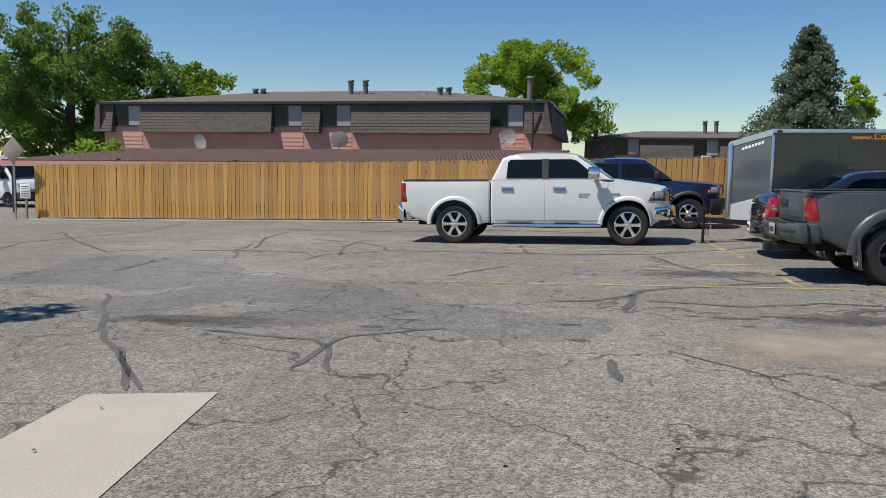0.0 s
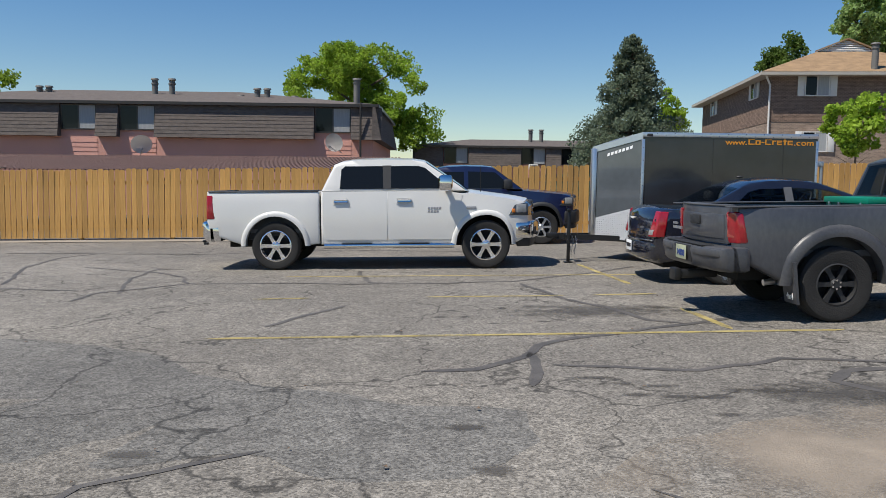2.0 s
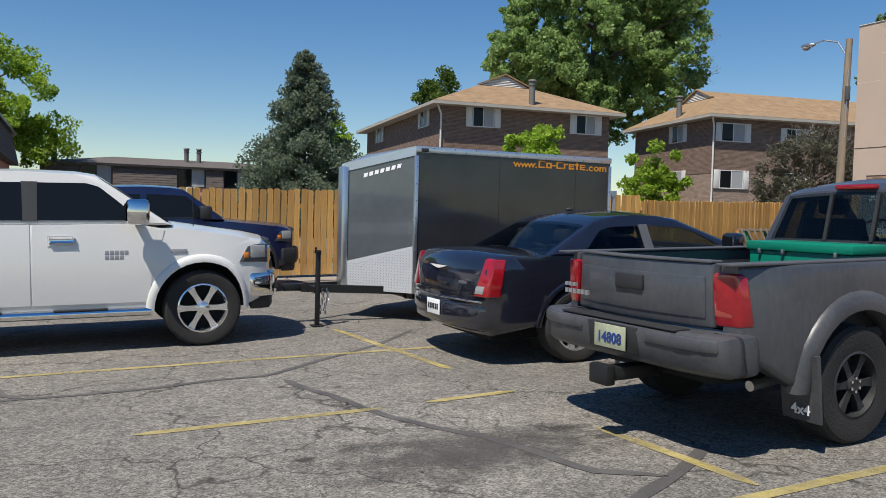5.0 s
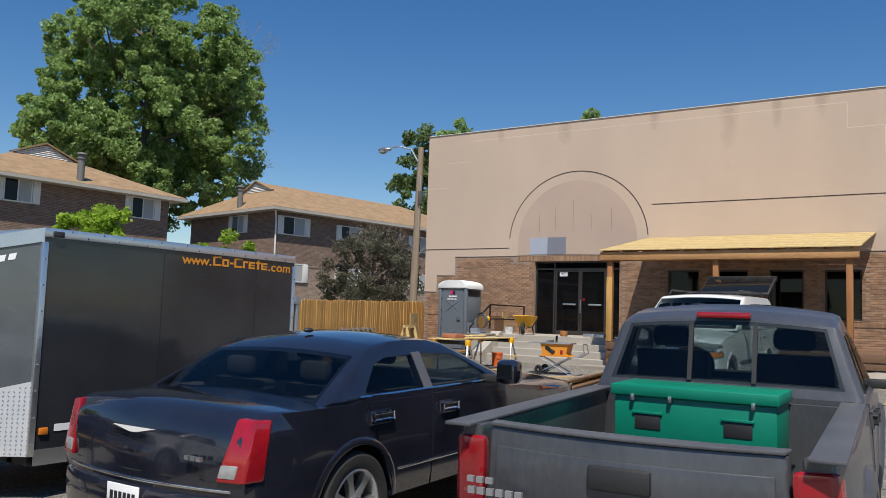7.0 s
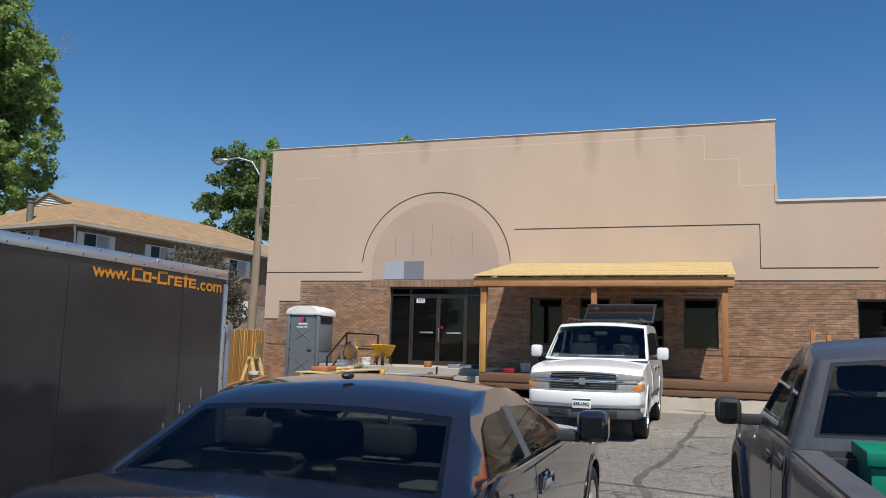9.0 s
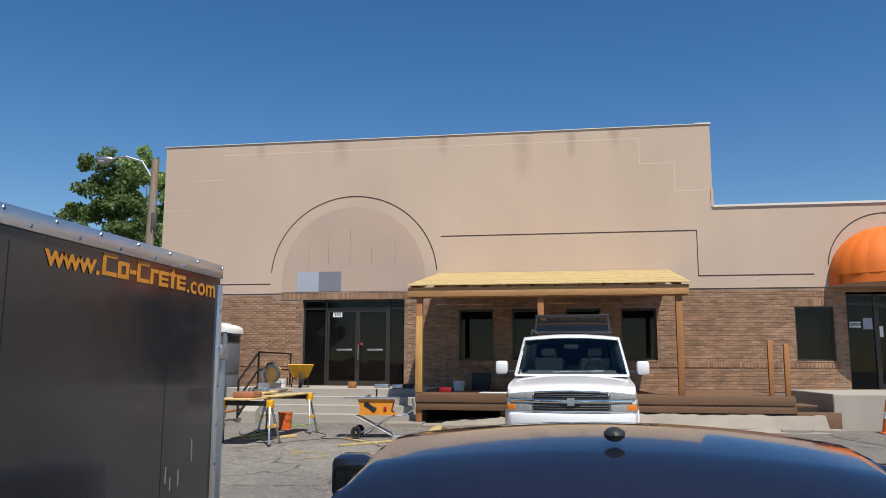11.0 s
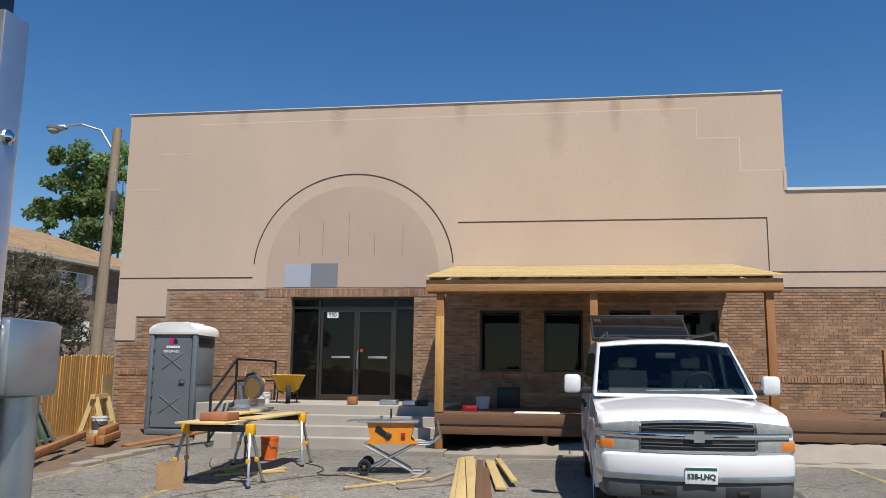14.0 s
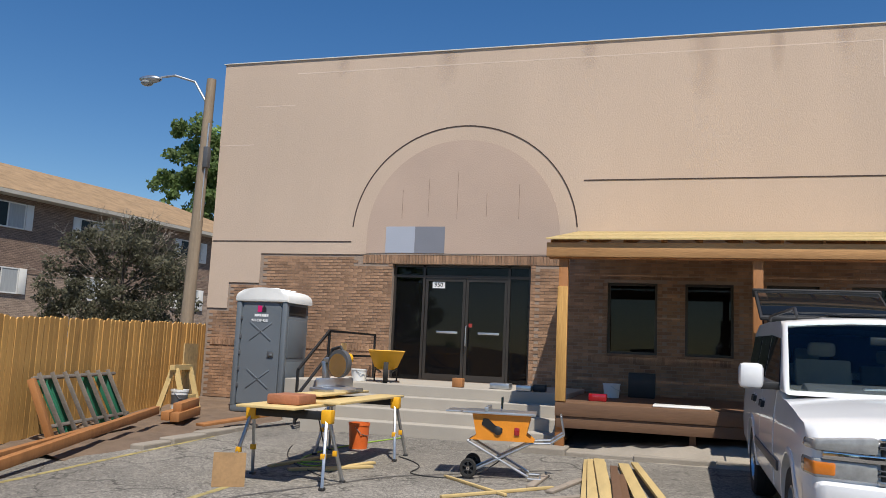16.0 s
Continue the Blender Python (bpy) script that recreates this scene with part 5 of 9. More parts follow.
def pickup(name, label, m, C, body, glass, rim, flare_mat, bumper_mat, doors, wins, handles, step=None, spokes=6, lined=None):
    car = thing(name, label, "pickup truck", m=m)
    hw, r = C.hw, C.r
    ra = r + C.gap
    # front half: doors, wings and hood over the front arch
    poly = [(C.cab0, C.sill)] + arc(C.wb, r, ra, 180, 0, 14) + [(C.nose - 0.03, C.sill + 0.1), (C.nose, C.sill + 0.3), (C.nose, C.hood - 0.2), (C.nose - 0.1, C.hood - 0.04), (C.nose - 0.28, C.hood), (C.wsb, C.belt + 0.01), (C.cab0, C.belt)]
    bm = shell(poly, 2 * hw, C.bend, 0.045, frange(C.cab0, C.nose, 14), frange(-hw, hw, 8), frange(C.sill, C.belt, 5), wheels=((C.wb, r, ra), (0, r, ra)))
    part("body", bm, body, car)
    cab(car, C, body, GLASS_CLEAR if lined else GLASS_CAR, glass, wins if lined else (), lined)
    # bed
    for s in (-1, 1):
        poly = [(C.cab0 - 0.025, C.sill + 0.02), (C.cab0 - 0.025, C.bed), (C.tail, C.bed), (C.tail, C.sill + 0.2)] + arc(0, r, ra, 180, 0, 14)
        bm = shell(poly, 0, None, 0.03, frange(C.tail, C.cab0, 8), (), frange(C.sill, C.bed, 5), y0=min(s * hw, s * (hw - 0.13)), y1=max(s * hw, s * (hw - 0.13)), wheels=((0, r, ra),))
        for v in bm.verts:
            v.co = Vector(C.bend(*v.co))
        part("bed_side", bm, body, car)
        part("bed_rail", boxes((C.tail + 0.02, C.cab0 - 0.04, *sorted((s * (hw - 0.17), s * (hw - 0.04))), C.bed - 0.005, C.bed + 0.01), bev=0.004), GREY_PLASTIC, car, "black bed rail cap")
        part("wheel_well", boxes((-ra, ra, *sorted((s * (hw - 0.42), s * (hw - 0.14))), r + 0.1, r + ra), bev=0.03), BLACK_PLASTIC, car)
    part("bed_floor", boxes((C.tail + 0.06, C.cab0 - 0.03, -hw + 0.12, hw - 0.12, C.sill + 0.2, C.sill + 0.26)), GREY_PLASTIC, car)
    part("bed_front", boxes((C.cab0 - 0.08, C.cab0 - 0.03, -hw + 0.12, hw - 0.12, C.sill + 0.3, C.bed - 0.02)), body, car)
    gw = hw - C.lampw - 0.008
    tg = part("tailgate", dbox(C.tail, C.tail + 0.07, -gw, gw, C.bed - C.lampz - 0.015, C.bed + 0.005, C.bend, bev=0.02, n=8), body, car)
    part("tailgate_panel", dbox(C.tail - 0.01, C.tail + 0.01, -gw + 0.05, gw - 0.05, C.bed - C.lampz + 0.04, C.bed - 0.08, C.bend, bev=0.006, n=8), body, tg)
    part("tailgate_handle", boxes((C.tail - 0.03, C.tail + 0.01, -0.13, 0.13, C.bed - 0.2, C.bed - 0.1), bev=0.012), BLACK_PLASTIC, tg, "black latch handle")
    part("tailgate_cap", dbox(C.tail - 0.01, C.tail + 0.09, -gw, gw, C.bed + 0.003, C.bed + 0.02, C.bend, bev=0.006, n=8), GREY_PLASTIC, tg)
    # underbody
    part("chassis", boxes((C.tail + 0.25, C.nose - 0.35, -0.5, 0.5, C.sill - 0.06, C.sill + 0.3), (C.wb - ra - 0.05, C.wb + ra + 0.02, -hw + 0.36, hw - 0.36, C.sill, r + ra + 0.04), (-ra, ra, -hw + 0.36, hw - 0.36, C.sill, r + ra)), DARK_VOID, car)
    for x in (0, C.wb):
        for s in (-1, 1):
            wheel(car, x, s * (hw - 0.13), s, r, 0.25, rim, spokes, C.rr)
    bm = bmesh.new()
    rod(bm, (0, -hw + 0.2, r), (0, hw - 0.2, r), 0.06)
    rod(bm, (C.wb, -hw + 0.2, r), (C.wb, hw - 0.2, r), 0.05)
    part("axles", bm, BLACK_METAL, car)
    for s in (-1, 1):
        flare(car, C, C.wb, ra - 0.01, C.flare, 0.035, flare_mat, s)
        flare(car, C, 0, ra - 0.01, C.flare, 0.035, flare_mat, s)
        mirror(car, C, C.wsb - 0.42, C.belt + 0.01, s, C.mirror_mat, C.mirror)
        # lamps
        ya, yb = sorted((s * (hw - 0.34), s * (hw + 0.012)))
        bm = shell([(C.nose - 0.43, C.hood - 0.31), (C.nose + 0.012, C.hood - 0.32), (C.nose + 0.014, C.hood - 0.12), (C.nose - 0.1, C.hood - 0.055), (C.nose - 0.24, C.hood - 0.07)], 0, C.bend, 0.012, frange(C.nose - 0.4, C.nose, 4), frange(ya, yb, 4), (), y0=ya, y1=yb)
        hl = part("headlight", bm, LAMP_DARK, car, "headlight with a dark housing")
        for k, (xa, xb, za, zb, mt) in enumerate(((C.nose - 0.26, C.nose - 0.02, 0.27, 0.13, CLEAR_LENS), (C.nose - 0.36, C.nose - 0.28, 0.27, 0.2, AMBER_LENS))):
            ya, yb = sorted((s * (hw - 0.05), s * (hw + 0.016)))
            part("lamp_lens", dbox(xa, xb, ya, yb, C.hood - za, C.hood - zb, C.bend, bev=0.012), mt, hl)
        bm = dbox(C.nose - 0.3, C.nose + 0.018, *sorted((s * (hw - 0.31), s * (hw - 0.12))), C.hood - 0.28, C.hood - 0.15, C.bend, bev=0.03)
        part("lamp_bowl", bm, CLEAR_LENS, hl)
        bm = dbox(C.tail - 0.012, C.tail + C.lamp, *sorted((s * (hw - C.lampw), s * (hw + 0.008))), C.bed - C.lampz, C.bed - 0.05, C.bend, bev=0.03, n=6)
        for v in bm.verts:
            u = (v.co.z - C.bed + C.lampz) / (C.lampz - 0.05)
            v.co.x = C.tail + (v.co.x - C.tail) * (1 - 0.45 * max(0, u) ** 2 * min(1.0, C.lamp / 0.2))
        tl = part("tail_light", bm, RED_LENS, car, "red tail light")
        part("reverse_lens", dbox(C.tail - 0.017, C.tail + 0.02, *sorted((s * (hw - C.lampw + 0.012), s * (hw - 0.04))), C.bed - C.lampz + 0.06, C.bed - C.lampz + 0.15, C.bend, bev=0.006), RED_PALE, tl)
    # bumpers and grille
    bm = dbox(C.nose - 0.29, C.nose + 0.11, -hw - 0.022, hw + 0.022, C.sill + 0.07, C.sill + 0.36, C.bend, bev=0.06, n=8)
    fb = part("front_bumper", bm, bumper_mat, car)
    part("bumper_valance", dbox(C.nose - 0.27, C.nose + 0.04, -hw + 0.05, hw - 0.05, C.sill - 0.06, C.sill + 0.1, C.bend, bev=0.03, n=6), BLACK_PLASTIC, fb, "black lower valance")
    for s in (-1, 1):
        part("fog_light", dbox(C.nose + 0.02, C.nose + 0.116, *sorted((s * (hw - 0.28), s * (hw - 0.08))), C.sill + 0.14, C.sill + 0.27, C.bend, bev=0.02), BLACK_PLASTIC, fb)
    zb0, zb1 = C.sill + 0.06, C.bed - C.lampz - 0.03

    def wrap(x, y, z):
        """Ends that sweep forward round the corner, lower edge tucked in."""
        e = max(0.0, (abs(y) - hw * 0.6) / (hw * 0.4))
        return x + (0.09 * e * e + 0.05 * max(0.0, (zb0 + 0.1 - z) / 0.1)) * (1 if x < C.tail else 0.3), y * (1 - 0.02 * e), z

    rb = part("rear_bumper", dbox(C.tail - 0.16, C.tail + 0.2, -hw - 0.02, hw + 0.02, zb0, zb1, wrap, bev=0.045, n=10), C.rear_bumper, car)
    part("plate_recess", dbox(C.tail - 0.163, C.tail - 0.12, -0.24, 0.24, zb0 + 0.05, zb1 - 0.02, wrap, bev=0.008), BLACK_PLASTIC, rb, "black recess round the plate")
    for s in (-1, 1):
        part("bumper_end", dbox(C.tail - 0.166, C.tail - 0.05, *sorted((s * 0.3, s * (hw - 0.02))), zb1 - 0.1, zb1 - 0.02, wrap, bev=0.02, n=6), C.rear_bumper, rb)
    part("bumper_step", boxes((C.tail - 0.15, C.tail - 0.02, -0.55, 0.55, C.bed - C.lampz - 0.032, C.bed - C.lampz - 0.02), bev=0.005), BLACK_PLASTIC, rb)
    g = part("grille", dbox(C.nose - 0.06, C.nose + 0.014, -hw * 0.58, hw * 0.58, C.hood - 0.34, C.hood - 0.07, C.bend, bev=0.02), BLACK_PLASTIC, car)
    for k in range(3):
        part("grille_bar", dbox(C.nose - 0.04, C.nose + 0.024, -hw * 0.56, hw * 0.56, C.hood - 0.31 + 0.09 * k, C.hood - 0.285 + 0.09 * k, C.bend, bev=0.006), bumper_mat, g)
    side_bits(car, C, wins, doors, handles, body, glass)
    if step:
        for s in (-1, 1):
            bm = bmesh.new()
            pipe(bm, [(C.cab0 + 0.05, s * (hw - 0.02), C.sill - 0.02), (C.wb - ra - 0.02, s * (hw - 0.02), C.sill - 0.02)], 0.045, seg=12)
            st = part("side_step", bm, step, car, "chrome side step")
            for x0 in (C.cab0 + 0.35, C.cab0 + 1.3):
                part("step_pad", boxes((x0, x0 + 0.5, *sorted((s * (hw - 0.06), s * (hw + 0.025))), C.sill + 0.012, C.sill + 0.028), bev=0.005), BLACK_PLASTIC, st)
    return car


def rect(x0, x1, z0, z1):
    return [(x0, z0), (x1, z0), (x1, z1), (x0, z1)]


WHEEL_CHROME = mat("polished_wheel", (0.82, 0.82, 0.82), rough=0.16, metal=0.85, var=0.05, bump=0)
# white crew-cab pickup
C = Car(wb=3.5, tail=-1.13, nose=4.36, cab0=0.76, roof0=1.0, roof1=2.52, wsb=3.27, hw=0.985, r=0.405, rr=0.65, gap=0.1, sill=0.42, belt=1.31, bed=1.31, roof=1.86, hood=1.2, taper=0.09, tumble=0.15, round_tail=False, rgb=0, handle=CHROME, mirror=1.25, mirror_mat=CHROME, flare=0.085, lamp=0.14, lampz=0.46, rear_bumper=CHROME)
white_pickup = pickup("pickup_truck", "clean white crew-cab pickup truck with chrome trim, parked", pose(-2.93, 17.62, gz(-2.93), 0, -SLOPE_DEG, 0), C, WHITE_PAINT, GLASS_TINT, WHEEL_CHROME, WHITE_PAINT, CHROME,
    ((0.84, 1.86, [(0.86, 0.5), (1.86, 0.5), (1.86, 1.3), (0.8, 1.3), (0.8, 0.75)]), (1.88, 3.02, [(1.88, 0.5), (2.95, 0.5), (3.0, 0.85), (3.12, 1.3), (1.88, 1.3)])),
    ([(1.08, 1.345), (1.8, 1.345), (1.79, 1.76), (1.16, 1.76), (1.1, 1.7)], [(1.93, 1.345), (2.95, 1.345), (2.5, 1.72), (2.38, 1.76), (1.93, 1.76)]),
    ((1.1, 1.14), (2.15, 1.14)), step=CHROME)
for s in (-1, 1):
    part("pillar_trim", shell([(1.79, 1.335), (1.935, 1.335), (1.935, 1.77), (1.785, 1.77)], 0, C.lean, 0, (), (), frange(C.belt, C.roof, 4), y0=min(s * (C.hw - 0.02), s * (C.hw + 0.0075)), y1=max(s * (C.hw - 0.02), s * (C.hw + 0.0075))), BLACK_PLASTIC, white_pickup, "black window pillar")
part("aerial", rod(bmesh.new(), (3.42, -0.86, 1.28), (3.42, -0.86, 1.7), 0.006), BLACK_METAL, white_pickup, "thin whip aerial")
for k in range(5):
    part("badge_letter", dbox(2.54 + 0.046 * k, 2.577 + 0.046 * k, -0.994, -0.985, 0.995, 1.035, C.bend, bev=0.002), BADGE, white_pickup)
for k in range(4):
    part("badge_letter", dbox(2.54 + 0.046 * k, 2.577 + 0.046 * k, -0.994, -0.985, 0.945, 0.985, C.bend, bev=0.002), BADGE, white_pickup)
part("engine_badge", dbox(3.18, 3.34, -0.995, -0.986, 1.0, 1.04, C.bend, bev=0.002), BADGE, white_pickup)
part("tow_hook", boxes((-1.34, -1.26, -0.5, -0.44, 0.4, 0.44), (-1.36, -1.3, -0.5, -0.44, 0.44, 0.48), bev=0.01), BLACK_METAL, white_pickup)

# navy pickup behind it
C = Car(wb=3.6, tail=-1.1, nose=4.5, cab0=0.95, roof0=1.15, roof1=2.55, wsb=3.25, hw=0.98, r=0.4, rr=0.58, gap=0.1, sill=0.42, belt=1.28, bed=1.28, roof=1.84, hood=1.2, taper=0.07, tumble=0.14, round_tail=False, rgb=0, handle=BLACK_PLASTIC, mirror=1.1, mirror_mat=BLACK_PLASTIC, flare=0.09, lamp=0.1, lampz=0.45, rear_bumper=CHROME)
navy = pickup("pickup_truck", "dark navy pickup truck with black bumper, by the fence", pose(-1.5, 22.75, gz(-1.5), 0, -SLOPE_DEG, 0), C, NAVY_PAINT, GLASS_TINT, ALU, BLACK_PLASTIC, BLACK_PLASTIC,
    ((1.0, 1.9, [(1.0, 0.5), (1.9, 0.5), (1.9, 1.27), (1.0, 1.27)]), (1.92, 3.05, rect(1.92, 3.05, 0.5, 1.27))),
    ([(1.2, 1.31), (1.83, 1.31), (1.83, 1.72), (1.27, 1.72)], [(1.93, 1.31), (3.0, 1.31), (2.55, 1.7), (1.93, 1.73)]),
    ((1.15, 1.14), (2.12, 1.14)))

# grey pickup with a toolbox in its bed
C = Car(wb=3.25, tail=-1.12, nose=4.3, cab0=1.05, roof0=1.2, roof1=1.9, wsb=2.68, hw=0.865, r=0.385, rr=0.56, gap=0.11, sill=0.46, belt=1.18, bed=1.17, roof=1.73, hood=1.1, taper=0.1, tumble=0.19, round_tail=True, rgb=-9, handle=BLACK_PLASTIC, mirror=0.8, mirror_mat=BLACK_PLASTIC, flare=0.12, lamp=0.12, lampz=0.37, rear_bumper=BUMPER_GREY, lampw=0.17)
grey = pickup("pickup_truck", "dusty dark grey pickup truck with a toolbox in its bed", pose(3.76, 12.15, gz(3.76), 0, -SLOPE_DEG, 3.5), C, GREY_PAINT, GLASS_SMOKE, BLACK_PLASTIC, BUMPER_GREY, BUMPER_GREY,
    ((1.12, 1.5, rect(1.12, 1.5, 0.55, 1.17)), (1.52, 2.5, rect(1.52, 2.5, 0.55, 1.17))),
    ([(1.26, 1.22), (1.48, 1.22), (1.48, 1.6), (1.32, 1.6)], [(1.58, 1.22), (2.42, 1.22), (1.98, 1.56), (1.58, 1.62)]),
    ((1.22, 1.08), (1.66, 1.05)), lined=BLACK_PLASTIC)
for y in (-0.4, 0.4):
    cabin_seat(grey, C, 1.5, y, 0.5, SEAT_CLOTH, 0.24)
steering_wheel(grey, C, 2.0, 0.4, 1.26)
part("brake_light", boxes((1.135, 1.2, -0.17, 0.17, 1.655, 1.695), bev=0.01), RED_LENS, grey, "red high brake light")
for y in (-0.2, 0.2):
    bm = bmesh.new()
    prism(bm, [(1.06, 1.25), (1.09, 1.25), (1.172, 1.62), (1.142, 1.62)], y - 0.014, y + 0.014)
    part("window_bar", bm, BLACK_PLASTIC, grey, smooth=0)
PLATE_FACE = mat("desert_plate", (0.36, 0.38, 0.26), rough=0.5, var=0.2, scale=12, bump=0)
PLATE_BLUE = mat("plate_blue", (0.02, 0.05, 0.2), rough=0.5, var=0.05, bump=0)
plate(grey, -1.288, 0.665, True, "14808", "worn yellow licence plate", PLATE_BLUE, PLATE_FACE)
for s in (-1, 1):
    bm = bmesh.new()
    prism(bm, [(-0.5, 0.62), (-0.44, 0.2), (-0.42, 0.2), (-0.46, 0.62)], *sorted((s * 0.66, s * 0.93)))
    mf = part("mud_flap", bm, BUMPER_GREY, grey, "grey rubber mud flap", smooth=0)
    lettering("flap_text", "4x4", 0.09, WHITE_INK, mf, pose(-0.458, s * 0.8, 0.27, 97, 0, -90), "white painted text", bold=0.002)
bm = bmesh.new()
rod(bm, (-0.62, -0.55, 0.38), (-0.2, -0.55, 0.42), 0.035)
part("exhaust", bm, ALU, grey)
part("tow_hitch", boxes((-1.35, -0.9, -0.06, 0.06, 0.38, 0.47), (-1.39, -1.31, -0.09, 0.09, 0.36, 0.49), bev=0.015), BLACK_METAL, grey)
for k in range(6):
    part("badge_letter", boxes((-1.145, -1.126, 0.42 + 0.045 * k, 0.452 + 0.045 * k, 0.885, 0.915)), BADGE, grey)
for k in range(3):
    part("badge_letter", boxes((-1.145, -1.126, 0.56 + 0.045 * k, 0.592 + 0.045 * k, 0.935, 0.96)), BADGE, grey)

tb = thing("toolbox", "green steel jobsite toolbox lying in the truck bed", "toolbox", m=pose(4.52, 12.27, gz(4.53) + 0.8, 0, -SLOPE_DEG, 0) @ Matrix.Diagonal((0.9, 0.89, 0.86, 1)))
for y in (-0.35, 0.35):
    part("skid", boxes((-0.2, 0.2, y - 0.05, y + 0.05, -0.085, 0)), WOOD_GREY, tb, "timber skid")
part("chest", boxes((-0.2, 0.22, -0.54, 0.54, 0, 0.43), bev=0.012), GREEN_BOX, tb)
part("lid", boxes((-0.225, 0.24, -0.56, 0.56, 0.43, 0.51), bev=0.012), GREEN_BOX, tb)
for y in (-0.3, 0.3):
    hd = part("handle_recess", boxes((-0.206, -0.195, y - 0.09, y + 0.09, 0.2, 0.31), bev=0.003), BLACK_PLASTIC, tb, "dark recessed handle")
    part("handle_flap", boxes((-0.214, -0.202, y - 0.105, y + 0.105, 0.305, 0.325), bev=0.004), GREEN_BOX, hd)
for y in (-0.4, 0.14, 0.4):
    part("latch", boxes((-0.236, -0.2, y - 0.012, y + 0.012, 0.4, 0.445), bev=0.004), GALV, tb)
bm = bmesh.new()
for k in range(26):
    a = pose(3.95 + 0.02 * math.sin(k), 11.5 + 0.045 * k, gz(4) + 0.78 + 0.03 * math.sin(k * 0.5), 90 if k % 2 else 0, 0, 90)
    lathe(bm, [(0.028, -0.006), (0.034, 0), (0.028, 0.006), (0.022, 0), (0.028, -0.006)], 8, a)
single("chain", bm, GALV, "galvanised steel chain lying in the truck bed", "chain", kind="stuff")

# black saloon
C = Car(wb=3.05, tail=-1.06, nose=3.92, cab0=-0.33, roof0=0.3, roof1=1.38, wsb=2.35, hw=0.93, r=0.36, rr=0.68, gap=0.05, sill=0.27, belt=1.05, bed=1.0, roof=1.46, hood=1.03, taper=0.12, tumble=0.2, round_tail=True, rgb=-0.1, handle=CHROME, mirror=0.95, mirror_mat=BLACK_PAINT, flare=0.03, lamp=0.2, lampz=0.3, rear_bumper=BLACK_PAINT, glass0=0.07, glass1=0.9)


SALOON_WINS = ([(0.12, 1.085), (0.83, 1.085), (0.83, 1.355), (0.48, 1.345), (0.34, 1.3)], [(0.95, 1.085), (1.95, 1.085), (1.58, 1.27), (1.38, 1.335), (0.95, 1.36)])


